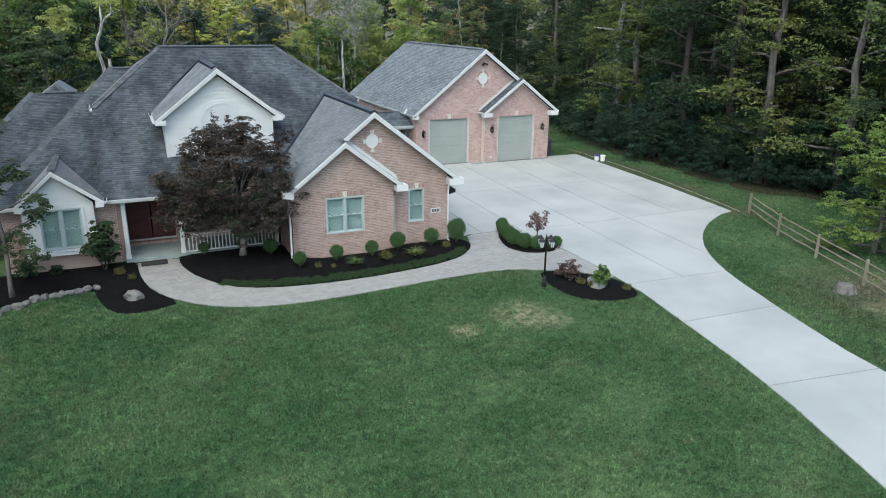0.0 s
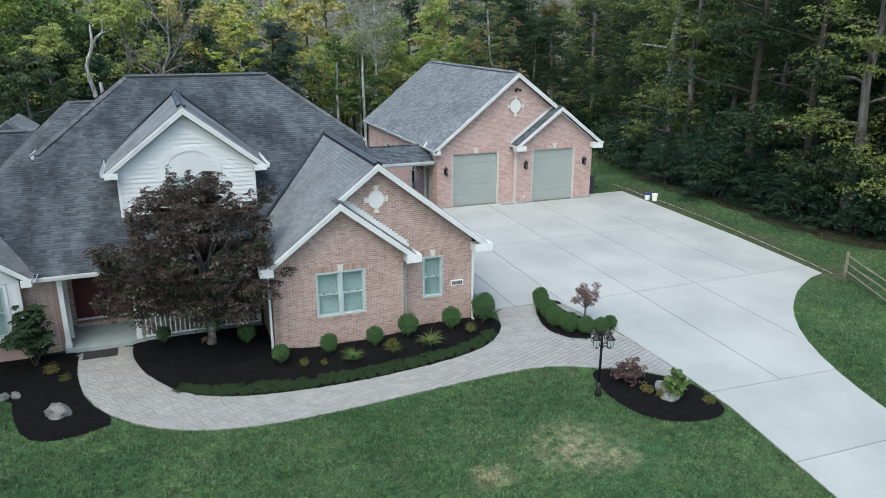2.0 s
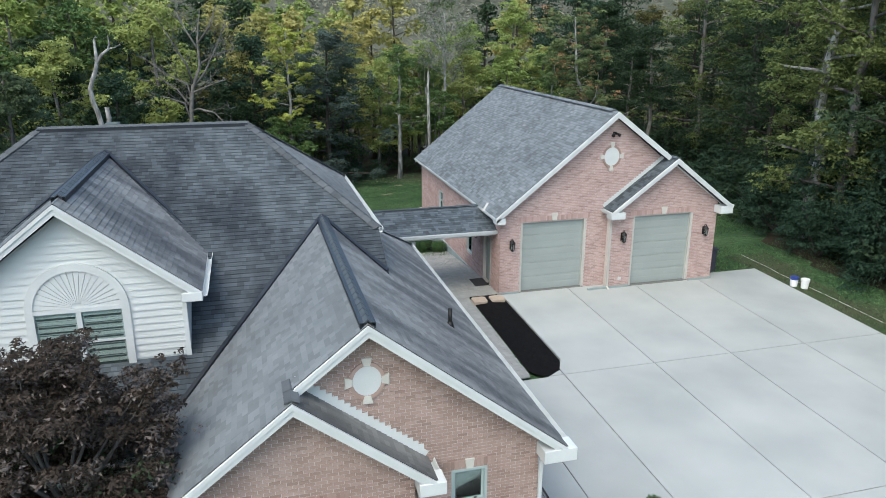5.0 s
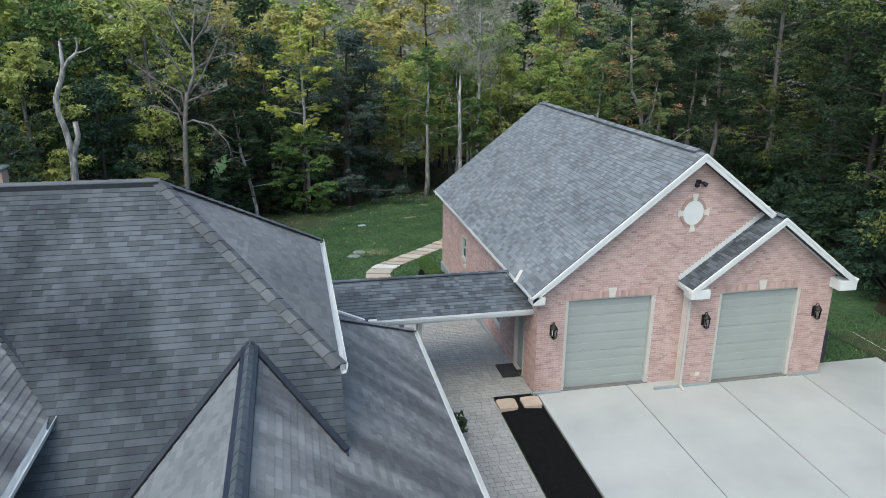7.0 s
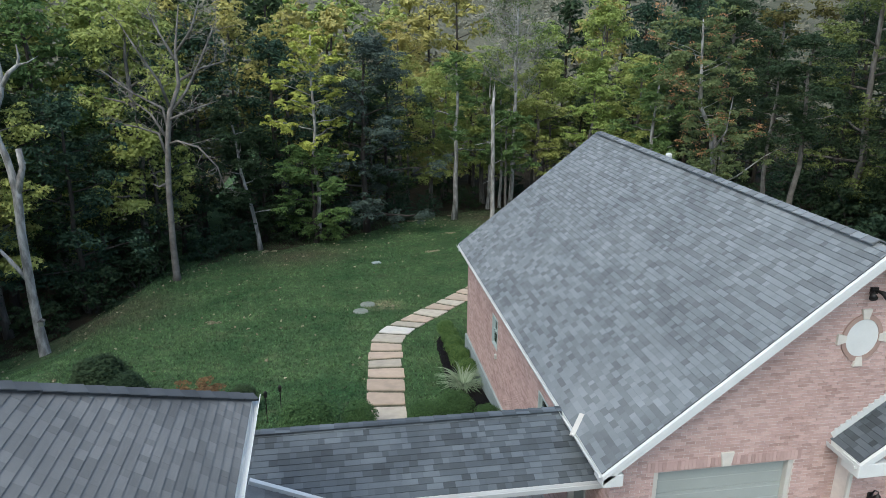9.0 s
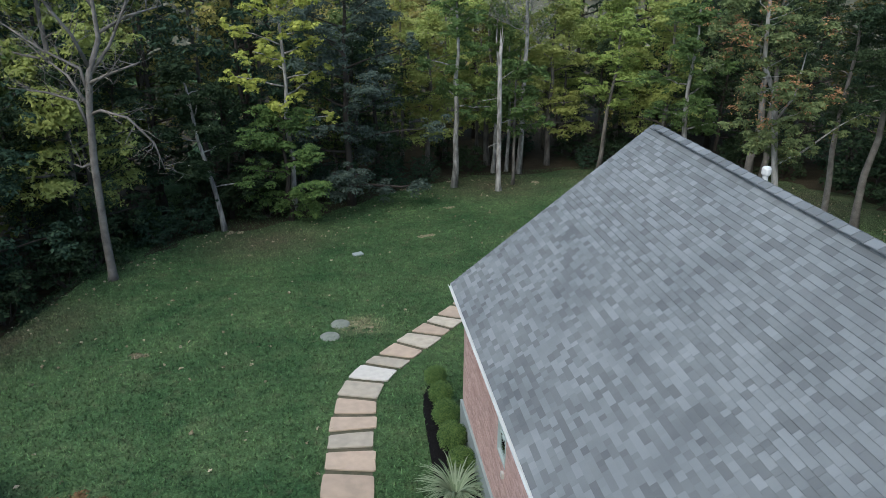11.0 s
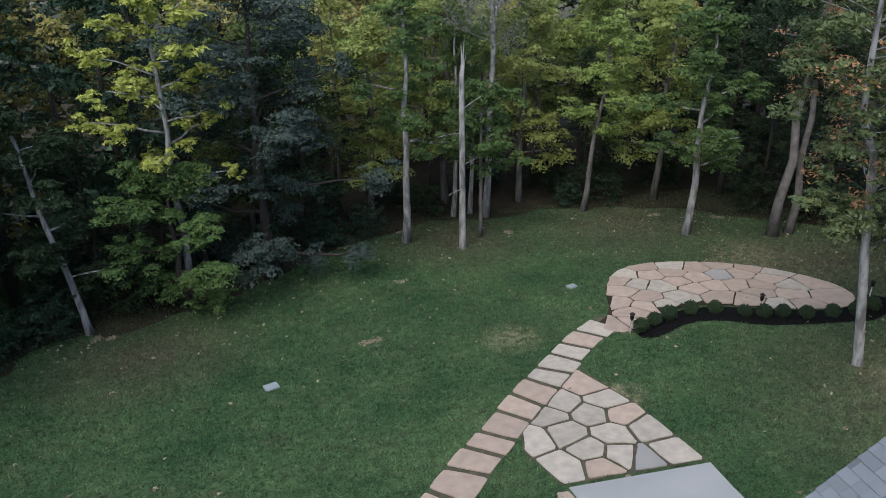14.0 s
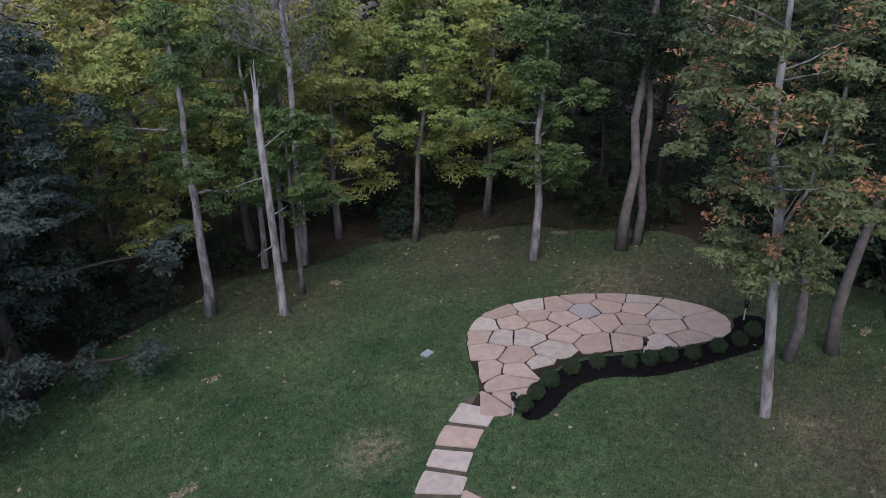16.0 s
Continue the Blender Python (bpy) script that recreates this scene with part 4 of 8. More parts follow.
for ex, rx in ((EX0, RX0), (EX1, RX1)):
    cap(house, (ex, EYF, EZ), (rx, RY, RZ), M_SHINGLE_CAP, 0.3, 0.06, name="hip_cap")
    cap(house, (ex, EYB, EZ), (rx, RY, RZ), M_SHINGLE_CAP, 0.3, 0.06, name="hip_cap")
gutter(house, (EX1, EYF - 0.05, EZ), (EX1, EYB + 0.05, EZ), (1, 0, 0))
gutter(house, (EX0, EYF - 0.05, EZ), (EX0, EYB + 0.05, EZ), (-1, 0, 0))
gutter(house, (EX0, EAVE_Y, EAVE_Z), (5.45, EAVE_Y, EAVE_Z), (0, -1, 0))
# upper storey walls under the eaves
Shape().box(EX0 + 0.35, EX1 - 0.3, EYF + 0.4, EYB - 0.35, 0.5, EZ - 0.06).put("upper_wall", M_SIDING, house)
Shape().box(EX0 + 0.02, EX1 - 0.02, EYF - 0.0, EYB - 0.02, EZ - 0.2, EZ - 0.1).put("soffit", M_WHITE, house)

# front wing: ridge along y
WX, WZ, WS = 9.32, 5.68, 0.78
WL, WR = 5.52, 13.22
WF, WB = 29.5, 43.9


def wing_z(x):
    return WZ - WS * abs(x - WX)


HY = 38.8                      # where the rear hip meets the ridge
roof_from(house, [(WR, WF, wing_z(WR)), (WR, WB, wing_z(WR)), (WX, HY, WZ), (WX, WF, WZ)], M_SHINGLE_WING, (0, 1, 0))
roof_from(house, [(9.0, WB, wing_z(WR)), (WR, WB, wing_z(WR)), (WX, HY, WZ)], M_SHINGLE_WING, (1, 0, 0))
G1X, G1F = 7.95, 29.06
G1Z = wing_z(G1X)
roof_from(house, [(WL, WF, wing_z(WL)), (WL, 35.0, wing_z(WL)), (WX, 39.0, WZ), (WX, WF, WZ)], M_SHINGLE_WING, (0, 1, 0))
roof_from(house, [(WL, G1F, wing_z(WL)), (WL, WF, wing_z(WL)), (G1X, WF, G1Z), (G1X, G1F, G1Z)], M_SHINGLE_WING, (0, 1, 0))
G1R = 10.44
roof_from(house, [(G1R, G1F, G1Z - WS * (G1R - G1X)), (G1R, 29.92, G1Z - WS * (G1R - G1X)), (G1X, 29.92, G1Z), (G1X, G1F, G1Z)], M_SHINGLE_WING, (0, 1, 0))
cap(house, (WR, WB, wing_z(WR)), (WX, HY, WZ), M_SHINGLE_WING, 0.26, 0.05, name="hip_cap")
cap(house, (WX, WF + 0.02, WZ), (WX, 37.1, WZ), w=0.26, h=0.09, label="dark ridge vent")
cap(house, (G1X, G1F + 0.02, G1Z), (G1X, 29.84, G1Z), M_SHINGLE_CAP, 0.26, 0.05)
gutter(house, (WR, WF, wing_z(WR)), (WR, WB, wing_z(WR)), (1, 0, 0))
gutter(house, (WL, G1F, wing_z(WL)), (WL, 31.9, wing_z(WL)), (-1, 0, 0))
gutter(house, (G1R, G1F, G1Z - WS * (G1R - G1X)), (G1R, 29.82, G1Z - WS * (G1R - G1X)), (1, 0, 0))
# dark valley flashing where the slopes meet
for a, b in (((WX, 36.98, 5.74), (5.5, 32.22, 2.77)), ((WX, 36.98, 5.74), (10.74, 35.22, 4.64))):
    Shape().beam(a, b, 0.1, 0.06).put("valley_flashing", M_RIDGE, house, "dark metal valley flashing")
# rake boards and returns
rake(house, (WR, WF, wing_z(WR) - 0.02), (WX, WF, WZ - 0.02), (0, -1, 0))
rake(house, (G1X, WF, G1Z - 0.02), (WX, WF, WZ - 0.02), (0, -1, 0))
rake(house, (WL, G1F, wing_z(WL) - 0.02), (G1X, G1F, G1Z - 0.02), (0, -1, 0))
rake(house, (G1R, G1F, G1Z - WS * (G1R - G1X) - 0.02), (G1X, G1F, G1Z - 0.02), (0, -1, 0))
soffit_return(house, 12.68, 13.37, 29.42, 29.85, 2.38, 2.66)
soffit_return(house, 10.08, 10.59, 28.98, 29.4, 2.42, 2.68)
soffit_return(house, 5.38, 5.8, 28.98, 29.4, 2.48, 2.76)
# stepped white flashing where the small gable's roof meets the wall
fl = Shape().beam((8.05, 29.835, G1Z - WS * (8.05 - G1X) + 0.02), (10.4, 29.835, G1Z - WS * (10.4 - G1X) + 0.02), 0.012, 0.2).put("step_flashing", M_WHITE, house, "stepped white metal flashing")
for i in range(22):
    x = 8.05 + i * 0.105
    z = G1Z - WS * (x - G1X) + 0.05
    Shape().box(x, x + 0.105, 29.81, 29.828, z - 0.12, z + 0.13).put("flashing_step", M_WHITE, fl)
# walls of the front wing
wall(house, (10.05, 29.85, -0.45), (1, 0, 0), (0, -1, 0), [(0, 0), (2.68, 0), (2.68, 3.42), (-0.73, 6.02), (-2.35, 4.76), (-2.35, 2.4)], holes=[(0.86, 1.6, 1.25, 2.74)])
wall(house, (5.76, 29.4, -0.45), (1, 0, 0), (0, -1, 0), [(0, 0), (4.32, 0), (4.32, 3.22), (2.19, 4.96), (0, 3.27)], holes=[(1.38, 3.0, 1.24, 2.76)], single=300, single_box=(0.2, 4.0, 0.4, 3.0))
wall(house, (5.76, 31.9, -0.45), (0, -1, 0), (-1, 0, 0), [(0, 0), (2.5, 0), (2.5, 3.1), (0, 3.1)])
Shape().box(9.86, 10.07, 29.41, 29.84, -0.45, 2.6).put("wall", M_BRICK, house)
Shape().box(12.5, 12.72, 29.86, 43.3, -0.45, 2.62).put("wall", M_BRICK, house, "brick side wall of the front wing")
Shape().box(9.0, 12.5, 43.6, 43.8, -0.45, 2.52).put("wall", M_BRICK, house, "brick rear wall of the front wing")
gutter(house, (9.0, WB, wing_z(WR)), (WR, WB, wing_z(WR)), (0, 1, 0))
window(house, 7.95, 29.4, 0.79, 1.62, 1.52, units=2)
window(house, 11.28, 29.85, 0.8, 0.74, 1.49)
oval_vent(house, 9.32, 29.84, 4.45, 0.27)
plaque = Shape().box(11.95, 12.42, 29.81, 29.84, 1.12, 1.33).put("plaque", M_WHITE, house, "white house-number plaque", bevel=0.006)
marks = Shape()
for i in range(5):
    marks.box(12.0 + i * 0.078, 12.05 + i * 0.078, 29.803, 29.812, 1.16, 1.29)
marks.put("mark", M_IRON, plaque)
downspout(house, (10.25, 29.32, 2.45), (0, -1, 0), -0.3, jog=0.46)
downspout(house, (12.76, 29.72, 2.35), (0, -1, 0), -0.25, jog=0.06, mat=M_WHITE)
downspout(house, (5.66, 29.32, 2.5), (0, -1, 0), -0.4, jog=0.03, mat=M_WHITE)
pipe = Shape().tube([(11.98, 33.76, 3.5), (11.98, 33.76, 4.05)], [0.05, 0.05], 12)
pipe.tube([(11.98, 33.76, 3.45), (11.98, 33.76, 3.72)], [0.14, 0.055], 12)
pipe.put("vent_pipe", M_IRON, house, "dark metal roof vent pipe", smooth=True)

# dormer
DX, DF, DZ, DS = 3.8, 33.35, 7.24, 0.79
DL, DR = 1.2, 6.4
for x, s in ((DL, -1), (DR, 1)):
    z = DZ - DS * abs(x - DX)
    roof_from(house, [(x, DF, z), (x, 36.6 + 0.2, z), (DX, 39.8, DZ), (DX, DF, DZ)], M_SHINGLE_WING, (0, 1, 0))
    rake(house, (x, DF, z - 0.02), (DX, DF, DZ - 0.02), (0, -1, 0))
    gutter(house, (x, DF, z), (x, 36.2, z), (s, 0, 0))
    soffit_return(house, min(x, x - s * 0.42), max(x, x - s * 0.42), DF - 0.08, 33.65, z - 0.2, z - 0.0)
    Shape().beam((DX, 39.42, DZ + 0.07), (x, 36.4, z + 0.1), 0.085, 0.07).put("valley_flashing", M_RIDGE, house, "dark metal valley flashing")
cap(house, (DX, DF + 0.5, DZ), (DX, 39.3, DZ), w=0.26, h=0.09, label="dark ridge vent")
Shape().prism([(1.55, 33.66, 2.9), (6.02, 33.66, 2.9), (6.02, 33.66, 5.22), (3.8, 33.66, 6.95), (1.55, 33.66, 5.22)], (0, 0.12, 0)).put("dormer_front", M_SIDING, house)
for x in (1.55, 5.92):
    Shape().box(x, x + 0.1, 33.78, 37.2, 3.0, 5.2).put("dormer_cheek", M_SIDING, house)


def siding(parent, poly, y, hole=None):
    """Lapped boards over a wall that faces the lawn, cut off at an opening."""
    poly = left_turning(poly)
    z = min(p[1] for p in poly)
    while z < max(p[1] for p in poly) - 0.02:
        q = within([(-50, z), (50, z), (50, z + 0.158), (-50, z + 0.158)], poly)
        bits = [q]
        if hole and hole[2] - 0.05 < z + 0.08 < hole[3] + 0.05 and len(q) > 2:
            bits = [clip(q, 1, 0, hole[0]), clip(q, -1, 0, -hole[1])]
        for q in (b for b in bits if len(b) > 2):
            s = Shape()
            lo, hi = min(p[1] for p in q), max(p[1] for p in q)
            pts = [(p[0], y - 0.034 + 0.03 * (p[1] - lo) / max(hi - lo, 1e-6), p[1]) for p in q] + [(p[0], y + 0.01, p[1]) for p in q]
            k = len(q)
            s.add(pts, [tuple(range(k))] + [((i + 1) % k, i, k + i, k + (i + 1) % k) for i in range(k)])
            s.put("siding_board", M_SIDING, parent)
        z += 0.155


front = empty("dormer_siding")
front.parent = house
siding(front, [(1.6, 2.9), (5.98, 2.9), (5.98, 5.2), (3.8, 6.9), (1.6, 5.2)], 33.66)
for x in (1.55, 5.93):
    Shape().box(x, x + 0.1, 33.62, 33.68, 2.9, 5.15).put("corner_board", M_WHITE, house)


def arched_window(parent, x, y, z, r, low):
    ob = empty("arched_window", (x, y, z))
    ob.parent = parent
    k = 24
    arch = Shape()
    for i in range(k):
        a, b = math.pi * i / k, math.pi * (i + 1) / k
        pts = [(math.cos(t) * q, -0.06, math.sin(t) * q) for t in (a, b) for q in (r * 0.84, r)]
        arch.prism([pts[0], pts[1], pts[3], pts[2]], (0, 0.07, 0))
    arch.box(-r, -r * 0.84, -0.06, 0.01, -low, 0)
    arch.box(r * 0.84, r, -0.06, 0.01, -low, 0)
    arch.box(-r, r, -0.07, 0.01, -low - 0.1, -low)
    arch.box(-r * 0.84, r * 0.84, -0.05, 0.01, -0.06, 0.03)
    arch.box(-0.05, 0.05, -0.05, 0.01, -low, -0.06)
    arch.put("casing", M_WHITE, ob)
    # sunburst panel
    for i in range(20):
        a, b = math.pi * i / 20, math.pi * (i + 0.86) / 20
        pts = [(math.cos(t) * q, -0.03, 0.03 + math.sin(t) * q) for t, q in ((a, 0.12), (a, r * 0.84), (b, r * 0.84), (b, 0.12))]
        Shape().prism(pts, (0, 0.025, 0)).put("sunburst_slat", M_WHITE, ob)
    Shape().prism([(math.cos(math.pi * i / k) * r * 0.84, -0.005, math.sin(math.pi * i / k) * r * 0.84) for i in range(k + 1)], (0, 0.01, 0)).put("fan_panel", M_SIDING, ob)
    for a, b in ((-r * 0.84, -0.05), (0.05, r * 0.84)):
        s = Shape()
        for zz in np.arange(-low + 0.05, -0.1, 0.06):
            s.box(a + 0.04, b - 0.04, 0.0, 0.012, zz, zz + 0.035)
        s.put("blind", M_BLIND_DARK, ob, "half-open slatted blind")
        Shape().box(a, b, 0.012, 0.03, -low, -0.06).put("backing", M_DARK, ob)
        f = Shape()
        for p in ((a, b, -low, -low + 0.05), (a, b, -low * 0.55, -low * 0.55 + 0.05)):
            f.box(p[0], p[1], -0.03, 0.0, p[2], p[3])
        f.put("sash", M_WHITE, ob)
        pane = Shape().box(a, b, -0.022, -0.016, -low, -0.06).put("pane", M_GLASS, ob)
        pane.visible_shadow = False


arched_window(house, 3.9, 33.64, 4.92, 1.0, 1.4)

# left wing: a lower front slope, its hip, and the roofs beyond
LRZ, LRY = 6.82, 40.94
LE = 2.42
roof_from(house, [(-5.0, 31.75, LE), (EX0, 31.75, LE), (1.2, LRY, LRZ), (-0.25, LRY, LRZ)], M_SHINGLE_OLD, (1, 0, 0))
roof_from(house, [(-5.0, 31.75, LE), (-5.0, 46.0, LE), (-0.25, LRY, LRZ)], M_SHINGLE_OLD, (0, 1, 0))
cap(house, (-5.0, 31.75, LE), (-0.25, LRY, LRZ), M_SHINGLE_CAP, 0.34, 0.07, name="hip_cap")
cap(house, (-0.25, LRY, LRZ), (0.9, LRY, LRZ), M_SHINGLE_CAP, 0.3, 0.06)
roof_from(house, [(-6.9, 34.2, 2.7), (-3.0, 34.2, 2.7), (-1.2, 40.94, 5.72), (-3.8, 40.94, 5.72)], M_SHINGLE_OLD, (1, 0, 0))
roof_from(house, [(-6.9, 34.2, 2.7), (-6.9, 47.0, 2.7), (-3.8, 40.94, 5.72)], M_SHINGLE_OLD, (0, 1, 0))
cap(house, (-6.9, 34.2, 2.7), (-3.8, 40.94, 5.72), M_SHINGLE_CAP, 0.3, 0.06, name="hip_cap")
cap(house, (-3.2, 40.94, 5.72), (-1.9, 40.94, 5.72), w=0.26, h=0.09, label="dark ridge vent")
for s in (-1, 1):
    roof_from(house, [(-2.85 + s * 0.8, 42.2, 5.35), (-2.85 + s * 0.8, 46.0, 5.35), (-2.85, 46.0, 5.93), (-2.85, 43.0, 5.93)], M_SHINGLE_OLD, (0, 1, 0))
    cap(house, (-2.85 + s * 0.8, 42.2, 5.35), (-2.85, 43.0, 5.93), M_SHINGLE_CAP, 0.22, 0.05, name="hip_cap")
roof_from(house, [(-3.65, 42.2, 5.35), (-2.05, 42.2, 5.35), (-2.85, 43.0, 5.93)], M_SHINGLE_OLD, (1, 0, 0))
wall(house, (-4.7, 32.15, -0.5), (1, 0, 0), (0, -1, 0), [(0, 0), (4.05, 0), (4.05, 2.85), (0, 2.85)])
Shape().box(-4.72, -4.5, 32.42, 34.55, -0.6, 2.4).put("wall", M_BRICK, house)
Shape().box(-6.4, -4.74, 34.5, 34.7, -0.6, 2.75).put("wall", M_BRICK, house)
Shape().box(-6.6, -6.42, 34.5, 46.5, -0.6, 2.7).put("wall", M_BRICK, house)
gutter(house, (-5.0, 31.75, LE), (-4.1, 31.75, LE), (0, -1, 0))
# low roof along the back of the house
roof_from(house, [(-6.8, 47.0, 2.35), (9.3, 47.0, 2.35), (9.3, 43.6, 3.75), (-6.8, 43.6, 3.75)], M_SHINGLE_OLD, (1, 0, 0))
Shape().box(-6.6, 9.2, 46.6, 46.8, -0.9, 2.4).put("wall", M_BRICK, house)
# small white gable with a pair of windows
LX, LF, LZ = -2.66, 31.38, 3.78
for x, s in ((-4.05, -1), (-1.02, 1)):
    z = 2.52
    sl = (LZ - z) / abs(x - LX)
    roof_from(house, [(x, LF, z), (x, 33.0, z), (LX, 34.9, LZ), (LX, LF, LZ)], M_SHINGLE_OLD, (0, 1, 0))
    rake(house, (x, LF, z - 0.02), (LX, LF, LZ - 0.02), (0, -1, 0), deep=0.17)
    soffit_return(house, min(x, x - s * 0.3), max(x, x - s * 0.3), LF - 0.06, 31.72, z - 0.25, z - 0.02)
cap(house, (LX, LF + 0.05, LZ), (LX, 34.6, LZ), M_SHINGLE_CAP, 0.26, 0.05)
gutter(house, (-1.02, LF, 2.52), (-1.02, 32.3, 2.52), (1, 0, 0))
wall(house, (-3.86, 31.68, 0.45), (1, 0, 0), (0, -1, 0), [(0, 0), (2.41, 0), (2.41, 2.0), (1.2, 3.15), (0, 2.0)], holes=[(0.55, 2.01, 0.2, 1.82)], thick=0.22, bricks=False, name="gable_front")
lsid = empty("gable_siding")
lsid.parent = house
siding(lsid, [(-3.84, 0.55), (-1.47, 0.55), (-1.47, 2.43), (-2.66, 3.55), (-3.84, 2.43)], 31.68, (-3.31, -1.85, 0.65, 2.27))
Shape().box(-3.9, -1.41, 31.62, 32.1, 0.42, 0.54).put("skirt_board", M_WHITE, house, bevel=0.01)
for x in (-3.88, -1.5):
    Shape().box(x, x + 0.09, 31.63, 31.69, 0.54, 2.45).put("corner_board", M_WHITE, house)
window(house, -2.58, 31.64, 0.66, 1.48, 1.6, units=2, key=False)
for a, b, c, d in ((-3.4, -3.31, 0.56, 2.36), (-1.85, -1.76, 0.56, 2.36), (-3.31, -1.85, 2.27, 2.36), (-3.31, -1.85, 0.56, 0.65)):
    Shape().box(a, b, 31.61, 31.66, c, d).put("window_casing", M_WHITE, house)
Shape().box(-3.86, -1.45, 31.9, 32.15, -0.5, 0.42).put("wall", M_BRICK, house)

# porch
PZ = -0.12
porch = Shape().box(-0.5, 5.7, 31.87, 34.3, -0.55, PZ).put("porch_slab", M_CONC_BASE, house, "grey concrete porch floor", bevel=0.015)
for x in (-0.39, 1.72):
    post = Shape().box(x - 0.08, x + 0.08, 31.97, 32.13, PZ, 2.3).put("porch_post", M_WHITE, house, bevel=0.012)
    Shape().box(x - 0.1, x + 0.1, 31.95, 32.15, PZ, PZ + 0.18).put("post_base", M_WHITE, post, bevel=0.01)
    Shape().box(x - 0.1, x + 0.1, 31.95, 32.15, 2.16, 2.3).put("post_head", M_WHITE, post, bevel=0.01)
Shape().box(-0.5, -0.3, 32.8, 32.94, PZ, 2.4).put("pilaster", M_WHITE, house, bevel=0.01)
Shape().box(-0.6, 5.7, 31.98, 32.12, 2.2, 2.4).put("porch_beam", M_WHITE, house, bevel=0.008)
Shape().box(-0.6, 5.7, 31.74, 31.98, 2.3, 2.34).put("soffit", M_WHITE, house)
rail = empty("porch_rail")
rail.parent = house
for z in (0.03, 0.74):
    Shape().beam((1.8, 32.05, z + PZ), (5.66, 32.05, z + PZ), 0.07, 0.06).put("rail", M_WHITE, rail, bevel=0.008)
bal = Shape().box(-0.022, 0.022, -0.022, 0.022, PZ + 0.03, PZ + 0.74).mesh("baluster", M_WHITE)
for i in range(25):
    b = new("baluster", bal)
    b.location, b.parent = (1.95 + i * 0.15, 32.05, 0), rail
Shape().box(5.58, 5.68, 32.0, 32.1, PZ, 0.85).put("newel", M_WHITE, rail, bevel=0.01)
wall(house, (-0.65, 34.0, -0.5), (1, 0, 0), (0, -1, 0), [(0, 0), (6.4, 0), (6.4, 3.9), (0, 3.9)], holes=[(0.35, 2.25, 0.5, 2.75), (3.2, 5.0, 1.0, 2.6)])
Shape().box(-0.64, -0.46, 32.17, 34.0, -0.5, 2.5).put("wall", M_BRICK, house)
Shape().box(-0.65, 5.7, 31.78, 34.0, 2.41, 2.45).put("porch_ceiling", M_WHITE, house)
step = empty("entry_step", label="brick rowlock step at the entry")
step.parent = house
for i in range(24):
    Shape().box(-0.3 + i * 0.08, -0.228 + i * 0.08, 33.74, 34.0, PZ, PZ + 0.13).put("brick", M_BRICK, step)
entry = empty("entry_door", (0.65, 34.1, 0))
entry.parent = house
Shape().box(-0.95, 0.95, -0.06, 0.02, PZ + 0.13, PZ + 0.18).put("threshold", M_WHITE, entry, "white threshold")
for a, b in ((-0.9, -0.02), (0.02, 0.9)):
    leaf = Shape().box(a, b, 0.02, 0.07, PZ + 0.18, 2.2).put("door_leaf", M_RED, entry, "dark red panelled door", bevel=0.006)
    for z in (0.25, 1.05, 1.6):
        Shape().box(a + 0.14, b - 0.14, -0.002, 0.03, z, z + (0.65 if z < 1 else 0.4)).put("door_panel", M_RED, leaf, bevel=0.015)
    kx = b - 0.07 if a < 0 else a + 0.07
    Shape().tube([(kx, -0.05, 0.95), (kx, 0.03, 0.95)], [0.03, 0.015], 10).put("door_knob", M_METAL, leaf, "metal knob", smooth=True)
df = Shape()
for a, b, c, d in ((-0.97, -0.9, PZ + 0.13, 2.27), (0.9, 0.97, PZ + 0.13, 2.27), (-0.97, 0.97, 2.2, 2.27)):
    df.box(a, b, -0.02, 0.1, c, d)
df.put("door_frame", M_RED, entry)
window(house, 3.45, 34.0, 0.5, 1.8, 1.6, units=2, key=False)
chimney = empty("chimney", (3.22, 44.6, 0))
chimney.parent = house
Shape().box(-0.16, 0.16, -0.2, 0.2, 4.0, 7.36).put("stack", M_BRICK, chimney, "pink brick chimney stack")
Shape().box(-0.22, 0.22, -0.26, 0.26, 7.36, 7.45).put("chimney_cap", M_CAP_GREEN, chimney, "green metal chimney cap", bevel=0.03)

# ---- detached garage ----
garage = empty("detached_garage", (0, 0, 0), "detached pink brick two-door garage with a grey shingle roof", "garage")
GX, GZ, GF, GB = 21.62, 7.40, 43.82, 57.8
GL, GR, GEZ = 16.65, 26.98, 3.42
GWF = 44.2
roof_from(garage, [(GL, GF, GEZ), (GL, GB, GEZ), (GX, GB, GZ), (GX, GF, GZ)], M_SHINGLE_NEW, (0, 1, 0), single_box=(9.0, 13.5, 3.2, 6.2))
roof_from(garage, [(GR, GF, GEZ), (GR, GB, GEZ), (GX, GB, GZ), (GX, GF, GZ)], M_SHINGLE_NEW, (0, 1, 0))
cap(garage, (GX, GF + 0.35, GZ), (GX, GB - 0.3, GZ), M_SHINGLE_NEW, 0.32, 0.065, label="raised shingle ridge vent")
rake(garage, (GL, GF, GEZ - 0.02), (GX, GF, GZ - 0.02), (0, -1, 0), deep=0.22)
rake(garage, (GR, GF, GEZ - 0.02), (GX, GF, GZ - 0.02), (0, -1, 0), deep=0.22)
rake(garage, (GL, GB - 0.1, GEZ - 0.05), (GX, GB - 0.1, GZ - 0.05), (0, 1, 0), deep=0.2)
rake(garage, (GR, GB - 0.1, GEZ - 0.05), (GX, GB - 0.1, GZ - 0.05), (0, 1, 0), deep=0.2)
gutter(garage, (GL, GF, GEZ), (GL, GB, GEZ), (-1, 0, 0), k=0.6)
gutter(garage, (GR, GF - 0.4, GEZ), (GR, GB, GEZ), (1, 0, 0))
